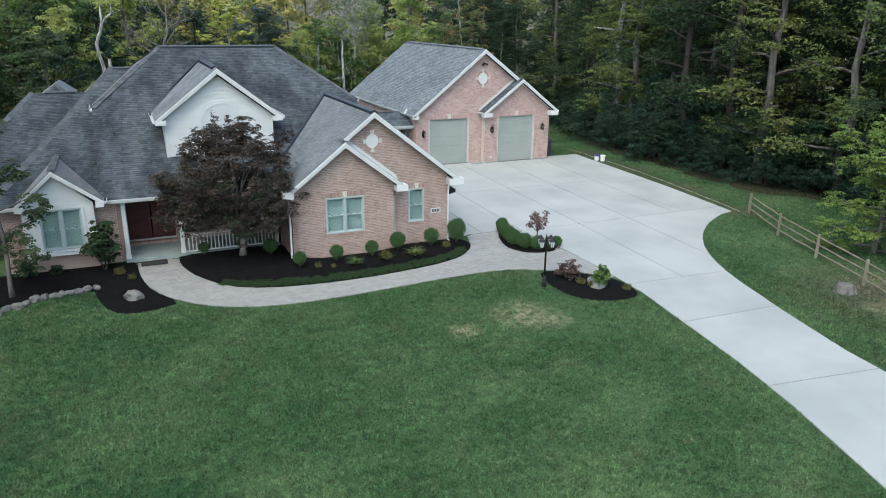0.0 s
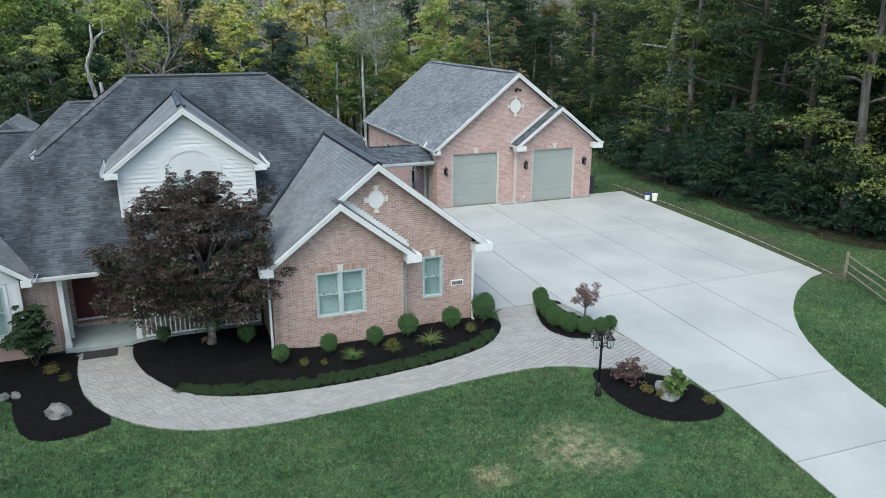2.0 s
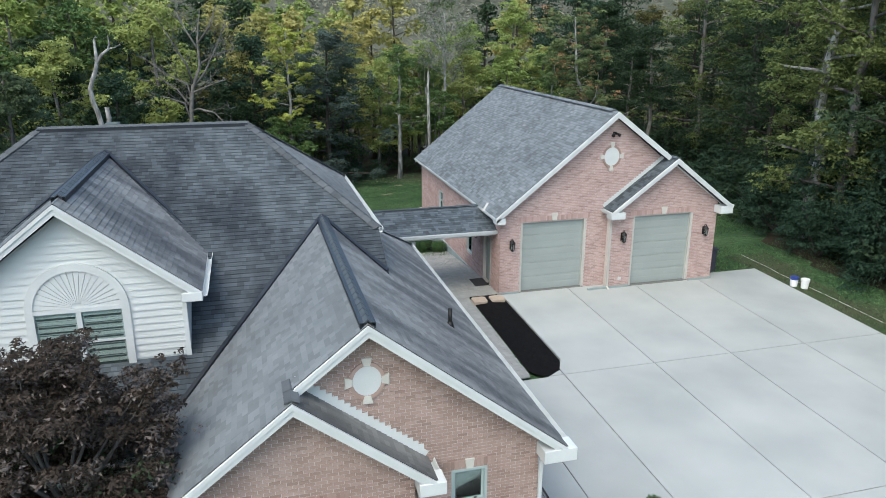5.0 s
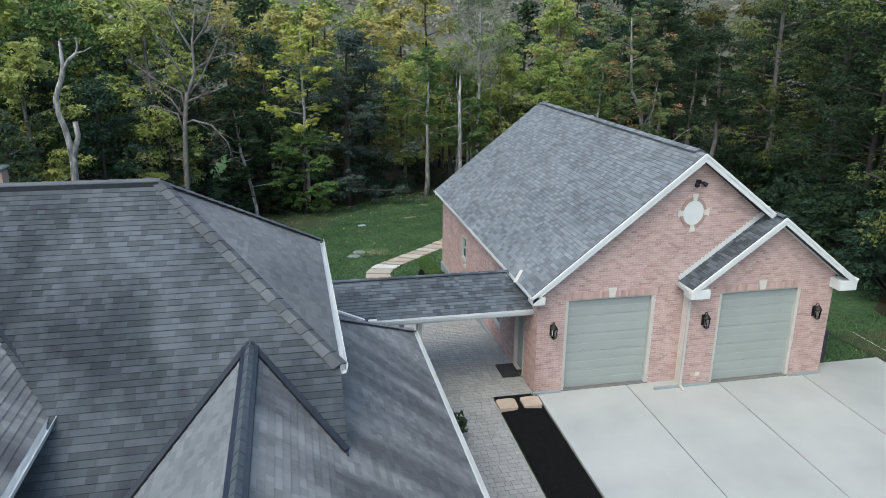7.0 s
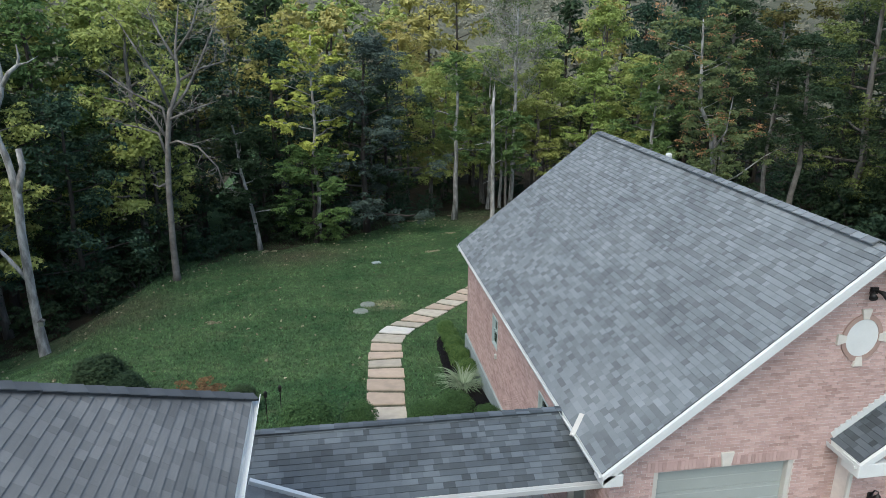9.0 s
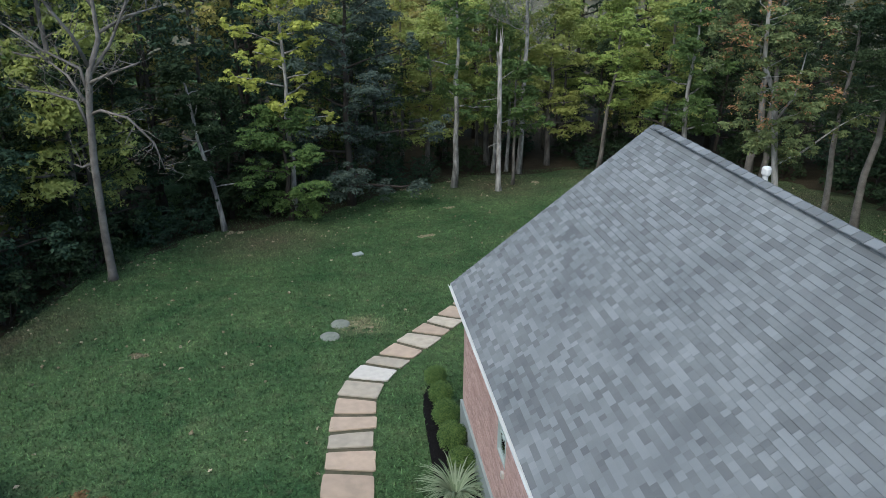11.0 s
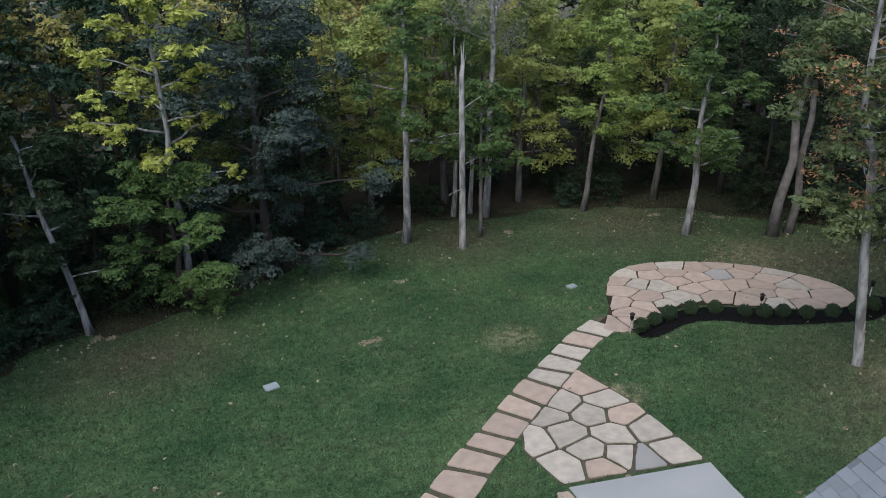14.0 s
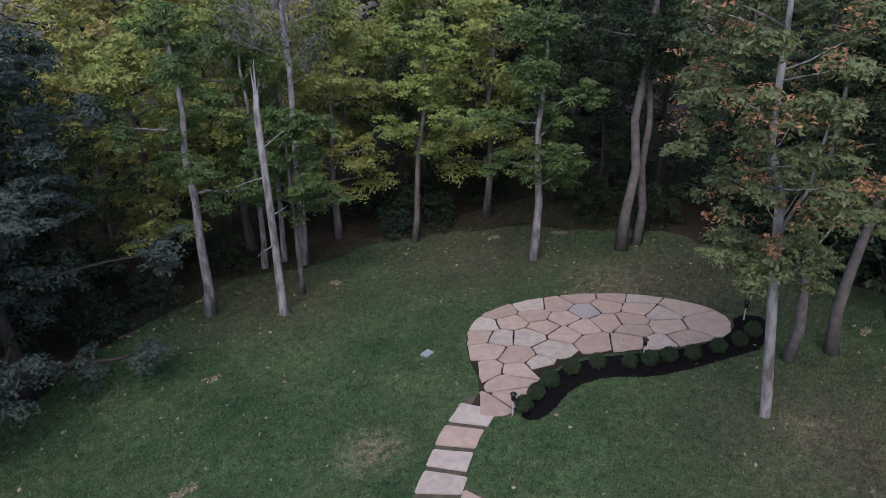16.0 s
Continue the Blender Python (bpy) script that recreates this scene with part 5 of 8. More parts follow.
soffit_return(garage, GL + 0.02, 17.05, GF - 0.05, GWF, GEZ - 0.27, GEZ - 0.02)
soffit_return(garage, 26.4, GR + 0.02, 43.34, 43.8, GEZ - 0.34, GEZ - 0.02)
Shape().box(GL + 0.03, 17.0, GWF, GB - 0.05, GEZ - 0.16, GEZ - 0.1).put("soffit", M_WHITE, garage)
# small front gable over the second door
HX, HZ, HF = 24.2, 5.52, 43.4
HL = 21.42
HEZ = HZ - 0.745 * (HX - HL)
roof_from(garage, [(HL, HF, HEZ), (HL, 44.3, HEZ), (HX, 44.3, HZ), (HX, HF, HZ)], M_SHINGLE_DARK, (0, 1, 0))
roof_from(garage, [(GR, HF, GEZ), (GR, 44.3, GEZ), (HX, 44.3, HZ), (HX, HF, HZ)], M_SHINGLE_NEW, (0, 1, 0))
rake(garage, (HL, HF, HEZ - 0.02), (HX, HF, HZ - 0.02), (0, -1, 0), deep=0.2)
rake(garage, (GR, HF, GEZ - 0.02), (HX, HF, HZ - 0.02), (0, -1, 0), deep=0.2)
cap(garage, (HX, HF + 0.02, HZ), (HX, 44.2, HZ), M_SHINGLE_DARK, 0.26, 0.05)
gutter(garage, (HL, HF, HEZ), (HL, 44.15, HEZ), (-1, 0, 0))
soffit_return(garage, HL - 0.03, 22.0, 43.34, 43.8, HEZ - 0.3, HEZ - 0.02)
fl = Shape().beam((21.45, 44.185, HEZ + 0.06), (24.15, 44.185, HEZ + 2.07), 0.012, 0.2).put("step_flashing", M_WHITE, garage, "stepped white metal flashing")
for i in range(26):
    x = 21.45 + i * 0.105
    z = HEZ + 0.745 * (x - HL) + 0.1
    Shape().box(x, x + 0.105, 44.16, 44.178, z - 0.12, z + 0.13).put("flashing_step", M_WHITE, fl)
D1, D2 = (17.85, 20.72), (22.62, 25.42)
DT, DB = 3.08, 0.12
BASE = -0.2
wall(garage, (17.0, GWF, BASE), (1, 0, 0), (0, -1, 0), [(0, 0), (4.66, 0), (9.0, 3.4), (9.4, 3.75), (4.62, 7.42), (0, 3.55)],
     holes=[(D1[0] - 17.0, D1[1] - 17.0, -1, DT - BASE)], name="wall", brick=M_BRICK_PINK)
wall(garage, (21.66, 43.8, BASE), (1, 0, 0), (0, -1, 0), [(0, 0), (4.9, 0), (4.9, 3.75), (2.54, 5.58), (0, 3.55)], holes=[(D2[0] - 21.66, D2[1] - 21.66, -1, DT + 0.06 - BASE)], thick=0.42, brick=M_BRICK_PINK)
wall(garage, (17.0, 57.4, -0.2), (0, -1, 0), (-1, 0, 0), [(0, 0), (13.2, 0), (13.2, 3.55), (0, 3.55)], holes=[(3.75, 4.45, 1.65, 2.65), (8.72, 9.5, 0.85, 2.65), (11.18, 12.08, -1, 2.35)], brick=M_BRICK_PINK)
Shape().box(17.0, 26.4, 57.4, 57.65, -1.6, 3.5).put("wall", M_BRICK_PINK, garage)
Shape().box(26.3, 26.55, 43.82, 57.4, -1.6, 3.5).put("wall", M_BRICK_PINK, garage)
Shape().prism([(17.0, 57.6, 3.5), (26.4, 57.6, 3.5), (GX, 57.6, 7.15)], (0, 0.08, 0)).put("rear_gable", M_BRICK_PINK, garage)
Shape().box(16.93, 17.0, 48.5, 57.66, -1.8, -0.02).put("foundation", M_CONC_BASE, garage, "blue-grey foundation wall")
Shape().box(16.94, 17.83, 44.12, 44.2, -0.2, 0.16).put("foundation", M_CONC_BASE, garage)
Shape().box(20.74, 22.6, 43.72, 43.8, -0.2, 0.16).put("foundation", M_CONC_BASE, garage)
Shape().box(25.44, 26.56, 43.72, 43.8, -0.2, 0.16).put("foundation", M_CONC_BASE, garage)
Shape().box(17.3, 26.3, 44.5, 57.4, -0.2, 0.08).put("garage_floor", M_CONC_BASE, garage)


def garage_door(x0, x1, y, top):
    ob = empty("garage_door", ((x0 + x1) / 2, y, DB))
    ob.parent = garage
    w, h = (x1 - x0) / 2, top - DB
    k = 5
    for i in range(k):
        a, b = h * i / k, h * (i + 1) / k
        s = Shape().box(-w, w, 0.14, 0.19, a + 0.004, b - 0.004)
        sec = s.put("section", M_DOOR, ob, bevel=0.006)
        for c in (0.28, 0.72):
            z = a + (b - a) * c
            Shape().box(-w + 0.12, w - 0.12, 0.134, 0.15, z - 0.1, z + 0.1).put("panel", M_DOOR, sec, bevel=0.008)
    s = Shape()
    s.box(-w - 0.0, -w + 0.1, 0.02, 0.16, 0, h)
    s.box(w - 0.1, w + 0.0, 0.02, 0.16, 0, h)
    s.box(-w + 0.1, w - 0.1, 0.04, 0.16, h - 0.06, h)
    s.put("jamb", M_TAUPE, ob, "pale grey door jamb", bevel=0.006)
    Shape().box(-w, w, -0.02, 0.25, -0.2, 0.0).put("threshold", M_JOINT, ob)
    for i in range(int((2 * w + 0.3) / 0.075)):
        Shape().box(-w - 0.15 + i * 0.075, -w - 0.084 + i * 0.075, -0.018, 0.03, h + 0.005, h + 0.2).put("header_brick", M_BRICK_PINK, ob)
    Shape().prism([(-0.09, -0.045, h), (0.09, -0.045, h), (0.14, -0.045, h + 0.3), (-0.14, -0.045, h + 0.3)], (0, 0.08, 0)).put("keystone", M_KEY, ob, "pale stone keystone", bevel=0.008)


garage_door(*D1, GWF, DT)
garage_door(*D2, 43.8, DT + 0.06)
oval_vent(garage, 21.65, 44.19, 5.57, 0.34)
window(garage, 17.0, 53.3, 1.45, 0.7, 1.0, axis="x", key=False)
Shape().box(16.93, 17.0, 52.98, 53.1, 1.18, 1.32).put("vent_cover", M_TAUPE, garage, "small wall vent cover", bevel=0.01)
window(garage, 17.0, 48.29, 0.65, 0.78, 1.8, axis="x", key=False)
side = empty("side_door", (17.0, 45.77, 0.12))
side.parent = garage
Shape().box(0.1, 0.15, -0.42, 0.42, 0, 2.02).put("door_leaf", M_DOOR, side, "grey-green side door", bevel=0.006)
sf = Shape()
for a, b, c, d in ((-0.48, -0.42, 0, 2.08), (0.42, 0.48, 0, 2.08), (-0.48, 0.48, 2.02, 2.1)):
    sf.box(-0.03, 0.16, a, b, c, d)
sf.put("door_frame", M_TAUPE, side)
Shape().tube([(0.04, 0.34, 1.0), (0.11, 0.34, 1.0)], [0.03, 0.015], 10).put("door_knob", M_METAL, side, smooth=True)
downspout(garage, (21.6, 43.5, HEZ - 0.1), (0, -1, 0), 0.05, jog=0.24)
flue = Shape().tube([(22.98, 55.0, 6.2), (22.98, 55.0, 6.95)], [0.06, 0.06], 14)
flue.tube([(22.98, 55.0, 6.9), (22.98, 55.0, 6.93), (22.98, 55.0, 7.04), (22.98, 55.0, 7.08)], [0.085, 0.1, 0.1, 0.07], 16)
flue.put("vent_pipe", M_WHITE, garage, "white capped roof vent", smooth=False)
fld = empty("floodlight", (21.7, 44.18, 6.5))
fld.parent = garage
Shape().box(-0.07, 0.07, -0.04, 0.01, -0.06, 0.06).put("backplate", M_IRON, fld)
for x in (-0.1, 0.1):
    Shape().tube([(x * 0.3, -0.04, 0), (x, -0.1, -0.02), (x * 1.5, -0.2, -0.07)], [0.02, 0.04, 0.075], 10).put("lamp_head", M_IRON, fld, smooth=True)
Shape().box(22.1, 22.24, 43.76, 43.8, 0.42, 0.52).put("outlet_cover", M_WHITE, garage, "white outlet cover")

# ---- breezeway ----
bz = empty("breezeway", (0, 0, 0), "low shingled breezeway roof joining house and garage", "breezeway")
BY, BZ, BF, BBK, BEZ = 46.1, 3.42, 44.62, 47.25, 2.70
roof_from(bz, [(10.3, BF, BEZ), (17.15, BF, BEZ), (17.15, BY, BZ), (10.3, BY, BZ)], M_SHINGLE_DARK, (1, 0, 0))
roof_from(bz, [(10.3, BBK, BEZ), (17.15, BBK, BEZ), (17.15, BY, BZ), (10.3, BY, BZ)], M_SHINGLE_DARK, (1, 0, 0))
cap(bz, (10.3, BY, BZ), (17.1, BY, BZ), M_SHINGLE_DARK, 0.2, 0.022)
gutter(bz, (12.3, BF, BEZ), (17.0, BF, BEZ), (0, -1, 0))
gutter(bz, (10.3, BBK, BEZ), (17.0, BBK, BEZ), (0, 1, 0))
Shape().box(10.3, 17.0, BF + 0.03, BBK - 0.03, BEZ - 0.2, BEZ - 0.14).put("soffit", M_WHITE, bz)
Shape().beam((12.6, BF + 0.3, BEZ - 0.2), (17.0, BF + 0.3, BEZ - 0.2), 0.14, 0.12).put("beam", M_WHITE, bz)
Shape().beam((10.3, BBK - 0.1, BEZ - 0.28), (17.0, BBK - 0.1, BEZ - 0.28), 0.14, 0.2).put("beam", M_WHITE, bz)
for x, y in ((13.6, BF + 0.32), (13.4, BBK - 0.12)):
    Shape().box(x - 0.08, x + 0.08, y - 0.08, y + 0.08, -0.3, BEZ - 0.3).put("post", M_TAUPE, bz, bevel=0.01)
roof_from(bz, [(12.05, 42.6, 2.68), (12.05, 44.52, 2.68), (10.35, 44.52, 3.42), (10.35, 42.6, 3.42)], M_SHINGLE_WING, (0, 1, 0))
Shape().box(10.4, 12.0, 43.95, 44.45, 2.44, 2.5).put("soffit", M_WHITE, bz)
gutter(bz, (12.05, 43.6, 2.68), (12.05, 44.56, 2.68), (1, 0, 0), k=0.7)
Shape().box(12.06, 12.3, 44.5, 44.62, 2.62, 2.76).put("gutter_box", M_WHITE, bz, bevel=0.01)
Shape().beam((10.5, 44.6, 3.38), (11.95, 44.6, 2.74), 0.1, 0.08).put("valley_gutter", M_WHITE, bz)
# white kick-out where the breezeway meets the garage roof
Shape().beam((16.56, 45.15, 3.38), (16.88, 45.5, 3.63), 0.1, 0.035).put("kick_out", M_TAUPE, bz, "white metal kick-out flashing")

# ---- plants ----


def leaf_mesh(name, clumps, count, size, mat, seed, flat=0.8, shell=0.45, ratio=0.55, pad=False, neat=False):
    """Many small folded leaves in clumps of (x, y, z, radius); pad: in ragged flat sprays that hang about each clump; neat: laid like shingles, as on a clipped shrub."""
    rng = np.random.default_rng(seed)
    corners = 3 if pad else 4
    c = np.array(clumps, float)
    if pad and not neat:
        # six sprays to a clump, of uneven size and reach
        count, size = int(count * 1.3), size * 0.95
        c = np.repeat(c, 6, axis=0)
        way = rng.normal(size=(len(c), 3))
        way /= np.linalg.norm(way, axis=1)[:, None]
        out = c[:, 3:] * rng.uniform(0.25, 1.12, (len(c), 1))
        c[:, :3] += way * out * np.array([1, 1, flat])
        c[:, 3] *= rng.uniform(0.26, 0.62, len(c))
        flat = 0.42
    w = c[:, 3] ** 2
    pick = rng.choice(len(c), count, p=w / w.sum())
    d = rng.normal(size=(count, 3))
    d /= np.linalg.norm(d, axis=1)[:, None]
    r = rng.random(count) ** shell
    if pad:
        d[:, 2] = np.where(rng.random(count) < 0.6, np.abs(d[:, 2]), d[:, 2])
        r = 0.62 + 0.42 * rng.random(count) ** 0.7 if neat else 0.3 + 0.95 * rng.random(count) ** 0.85
    pos = c[pick, :3] + d * np.array([1, 1, flat]) * (c[pick, 3] * r)[:, None]
    if pad and not neat:
        # the sprays droop towards their rims
        pos[:, 2] -= 0.3 * c[pick, 3] * r * r
    n = d * 0.7 + np.array([0, 0, 0.75]) + rng.normal(size=(count, 3)) * (0.45 if pad else 0.55)
    n /= np.linalg.norm(n, axis=1)[:, None]
    t = np.cross(n, rng.normal(size=(count, 3)))
    t /= np.linalg.norm(t, axis=1)[:, None] + 1e-9
    b = np.cross(n, t)
    s = size * (0.55 + 0.9 * rng.random(count))[:, None]
    if pad:
        v = np.stack([pos - t * s * 0.5 - b * s * ratio * 0.5, pos - t * s * 0.4 + b * s * ratio * 0.5, pos + t * s * 0.6], 1).reshape(-1, 3)
    else:
        v = np.stack([pos - t * s * 0.5, pos + b * s * ratio * 0.5 + n * s * 0.08, pos + t * s * 0.5, pos - b * s * ratio * 0.5 + n * s * 0.08], 1).reshape(-1, 3)
    me = bpy.data.meshes.new(name)
    me.vertices.add(len(v))
    me.vertices.foreach_set("co", v.ravel())
    me.loops.add(corners * count)
    me.loops.foreach_set("vertex_index", np.arange(corners * count, dtype=np.int32))
    me.polygons.add(count)
    me.polygons.foreach_set("loop_start", np.arange(0, corners * count, corners, dtype=np.int32))
    me.polygons.foreach_set("loop_total", np.full(count, corners, dtype=np.int32))
    me.update(calc_edges=True)
    me.materials.append(mat)
    return me


def bent(a, b, k, wobble, rng):
    """A slightly crooked way from a to b."""
    a, b = Vector(a), Vector(b)
    out = []
    for i in range(k + 1):
        t = i / k
        p = a.lerp(b, t)
        if 0 < i < k:
            p += Vector((rng.uniform(-1, 1), rng.uniform(-1, 1), rng.uniform(-0.4, 0.4))) * wobble
        out.append(p)
    return out


def tree(name, label, seed, height, crown_low, radius, trunk_r, leaf, bark, count, leaf_size=0.34, clump_count=30, lean=(0, 0), clump_r=(0.9, 1.6), top_taper=0.6, extra=None, category="tree", group="woodland trees", sparse=False, fork=False):
    """A tapered trunk with limbs, and a crown of clumps of small leaves."""
    rng = random.Random(seed)
    clump_count = int(clump_count * 1.7)
    if group != "woodland trees":
        count, leaf_size = int(count * 1.9), leaf_size * 0.68
    ob = empty(name, (0, 0, 0), label, category, group)
    s = Shape()
    path = bent((0, 0, -0.3), (lean[0], lean[1], height * 0.92), 7, trunk_r * 0.9, rng)
    rad = [trunk_r * (1.35 if i == 0 else 1.0) * (1 - 0.8 * (i / 7)) + 0.02 for i in range(8)]
    s.tube(path, rad, 9)

    def on_trunk(z):
        t = min(max(z / (height * 0.92), 0), 1) * 7
        i = min(int(t), 6)
        return path[i].lerp(path[i + 1], t - i), rad[i]
    clumps = []
    if not sparse:
        # limbs that rise outwards, with pads of leaves along their outer ends
        n_limb = max(6, clump_count // 4)
        for i in range(n_limb):
            q = (i + 0.5) / n_limb
            z0 = crown_low * 0.92 + (height - crown_low) * q * 0.9
            wide = radius * (math.sin(math.pi * min(0.2 + 0.8 * q ** 0.85, 1)) ** 0.6 * (1 - top_taper * 0.25) + 0.16) * rng.uniform(0.72, 1.18)
            a = i * 2.4 + rng.uniform(-0.5, 0.5)
            c, r0 = on_trunk(z0)
            tip = c + Vector((math.cos(a) * wide, math.sin(a) * wide, wide * (0.1 + 0.45 * q) + rng.uniform(-0.3, 0.3)))
            s.tube(bent(c, tip, 4, 0.07 * wide, rng), [max(r0 * 0.4, 0.014) * (1 - 0.75 * j / 4) + 0.008 for j in range(5)], 5)
            for t in (0.4, 0.66, 0.86, 1.02):
                p = c.lerp(tip, t) + Vector((rng.uniform(-1, 1), rng.uniform(-1, 1), rng.uniform(-0.45, 0.35))) * 0.2 * wide
                clumps.append((p.x, p.y, p.z, rng.uniform(*clump_r) * (0.95 - 0.22 * t)))
        top = path[-1]
        for i in range(3):
            clumps.append((top.x + rng.uniform(-0.5, 0.5), top.y + rng.uniform(-0.5, 0.5), top.z + 0.3 * i - 0.4, rng.uniform(*clump_r) * 0.7))
    for i in range(clump_count if sparse else 0):
        q = (i + 0.5) / clump_count
        z = crown_low + (height - crown_low) * q
        k = math.sin(math.pi * min(max(0.12 + 0.88 * (q ** 0.8), 0), 1)) ** 0.7
        wide = radius * (k * (1 - top_taper * 0.3) + 0.12)
        a = i * 2.4 + rng.uniform(-0.5, 0.5)
        d = wide * rng.uniform(0.45, 1.05)
        c, r0 = on_trunk(z)
        p = c + Vector((math.cos(a) * d, math.sin(a) * d, rng.uniform(-0.5, 0.5)))
        r = rng.uniform(*clump_r) * 0.78
        clumps.append((p.x, p.y, p.z, r))
        if i % 3 == 0 or sparse and i % 2 == 0:
            c2, r2 = on_trunk(max(z - d * (0.5 if sparse else 0.55), crown_low * (0.6 if sparse else 0.8)))
            limb = bent(c2, p, 4, (0.2 if sparse else 0.12) * d, rng)
            s.tube(limb, [max(r2 * (0.16 if sparse else 0.45), 0.012) * (1 - 0.75 * j / 4) + 0.008 for j in range(5)], 5)
            if sparse:
                for _ in range(34):
                    e = p + Vector((rng.uniform(-1, 1), rng.uniform(-1, 1), rng.uniform(-0.5, 1.3))) * r * 1.15
                    s.tube(bent(limb[rng.choice((2, 3, 4))], e, 3, 0.1, rng), [0.016, 0.012, 0.009, 0.004], 3)
    s.put("trunk", bark, ob, smooth=True)
    if count:
        crown = new("crown", leaf_mesh("crown", clumps, count, leaf_size, leaf, seed, flat=0.95, shell=0.65, ratio=0.62, pad=not sparse))
        crown.parent = ob
    if extra:
        mat, lo, hi, n2 = extra
        sub = [c for c in clumps if lo <= c[2] <= hi] or clumps
        second = new("crown", leaf_mesh("crown", sub, n2, leaf_size, mat, seed + 1))
        second.parent = ob
    return ob


def bed_rise(x, y):
    return 0.02 + 0.33 * min(edge_gap(x, y, BED_FRONT)[0] / 1.4, 1) if inside(x, y, BED_FRONT) else 0.0


def plant(ob, x, y, turn=0.0, scale=1.0, high=1.0, sink=0.0):
    sink = sink - bed_rise(x, y)
    ob.matrix_basis = Matrix.Translation((x, y, ground_z(x, y) - sink)) @ Matrix.Rotation(turn, 4, "Z") @ Matrix.Diagonal((scale, scale, scale * high, 1))
    return ob


def plant_copy(ob, x, y, turn=0.0, scale=1.0, high=1.0, sink=0.0):
    c = copy_thing(ob, Matrix.Identity(4))
    return plant(c, x, y, turn, scale, high, sink)


def make_woods():
    rng = random.Random(11)
    words = "tall leafy woodland tree in deep green and yellowing leaf"
    dark = "tall dark green woodland tree in dense leaf"
    pale = "woodland tree with light yellow-green leaves"
    n, z = 5000, 0.26
    # name, height, tree
    kinds = {
        "green_a": (17, tree("woodland_tree", words, 1, 17, 4.0, 3.6, 0.2, M_LEAF, M_BARK, n, z, 34)),
        "green_b": (19, tree("woodland_tree", words, 2, 19, 6.0, 3.4, 0.22, M_LEAF, M_BARK, n, z, 30, lean=(0.6, 0.3))),
        "green_c": (17, tree("woodland_tree", words, 5, 17, 3.5, 3.6, 0.2, M_LEAF_MID, M_DARK_BARK, n, z, 32)),
        "drive_a": (17, tree("woodland_tree", dark, 51, 17, 1.6, 3.8, 0.22, M_LEAF_DARK_SHADED, M_DARK_BARK, 12500, 0.16, 44)),
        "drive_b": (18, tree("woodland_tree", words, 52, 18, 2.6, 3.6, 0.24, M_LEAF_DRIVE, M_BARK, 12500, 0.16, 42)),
        "dark_a": (16, tree("woodland_tree", dark, 3, 16, 3.0, 3.9, 0.22, M_LEAF_DARK_SHADED, M_DARK_BARK, n, z, 36)),
        "dark_b": (15, tree("woodland_tree", dark, 6, 15, 2.4, 3.6, 0.2, M_LEAF_HEDGE_SHADED, M_DARK_BARK, n, z, 34)),
        "turning": (19, tree("woodland_tree", words, 4, 19, 6.0, 3.3, 0.24, M_LEAF_OCHRE, M_BARK, n, z, 28, lean=(-0.5, 0.2))),
        "light_a": (19, tree("woodland_tree", pale, 10, 19, 8.5, 3.6, 0.2, M_LEAF_SUNLIT, M_BARK, n, z, 34)),
        "light_b": (18, tree("woodland_tree", pale, 12, 18, 8.5, 3.3, 0.2, M_LEAF_SUNLIT_GOLD, M_BARK, n, z, 30, lean=(-0.5, 0))),
        "far_light": (20, tree("woodland_tree", pale, 8, 20, 1.2, 4.0, 0.24, M_LEAF_SUNLIT, M_DARK_BARK, 2200, 0.5, 40)),
        "far_gold": (20, tree("woodland_tree", pale, 13, 20, 1.2, 4.0, 0.24, M_LEAF_SUNLIT_GOLD, M_DARK_BARK, 2200, 0.5, 40)),
        "far_dark": (18, tree("woodland_tree", dark, 9, 18, 1.2, 4.0, 0.24, M_LEAF_DARK_SHADED, M_DARK_BARK, 2200, 0.5, 40)),
    }
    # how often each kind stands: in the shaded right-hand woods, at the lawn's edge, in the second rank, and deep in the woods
    # shade and sunlight are put into the leaf colours, rank by rank
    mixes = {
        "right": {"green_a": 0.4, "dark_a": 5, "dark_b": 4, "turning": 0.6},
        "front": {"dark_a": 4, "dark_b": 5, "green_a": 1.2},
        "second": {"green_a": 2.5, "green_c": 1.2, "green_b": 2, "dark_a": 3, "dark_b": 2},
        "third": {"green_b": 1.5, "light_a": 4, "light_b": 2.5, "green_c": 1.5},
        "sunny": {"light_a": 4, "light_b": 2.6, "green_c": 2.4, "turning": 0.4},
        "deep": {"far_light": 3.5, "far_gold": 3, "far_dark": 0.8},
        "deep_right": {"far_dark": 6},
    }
    placed, used = [], set()
    keep_clear = [(-0.7, 65.4, 3.0), (3.5, 73.7, 3.0), (11.3, 83.1, 3.0), (14.5, 85.2, 2.5), (24.9, 87.1, 3), (7.5, 82, 2), (30.5, 94.3, 3), (26.0, 95.6, 3), (21.0, 93.2, 3), (38.5, 91.8, 3), (33.45, 91.0, 2.5), (36.8, 85.1, 2.5), (22.2, 89.1, 2.5), (27.6, 92.0, 2.5)]

    def stand(name, x, y, scale):
        high, ob = kinds[name]
        turn, k = rng.uniform(0, 6.28), rng.uniform(0.94, 1.08)
        if name in used:
            plant_copy(ob, x, y, turn, scale, k)
        else:
            used.add(name)
            plant(ob, x, y, turn, scale, k)

    tries = 0
    while len(placed) < 190 and tries < 60000:
        tries += 1
        x, y = rng.uniform(-34, 72), rng.uniform(14, 120)
        if inside(x, y, CLEARING):
            continue
        g = edge_gap(x, y, CLEARING)[0]
        if g < 1.2 or g > 24 or (x < -8 and y < 56):
            continue
        need = 2.9 if g < 9 else 4.2
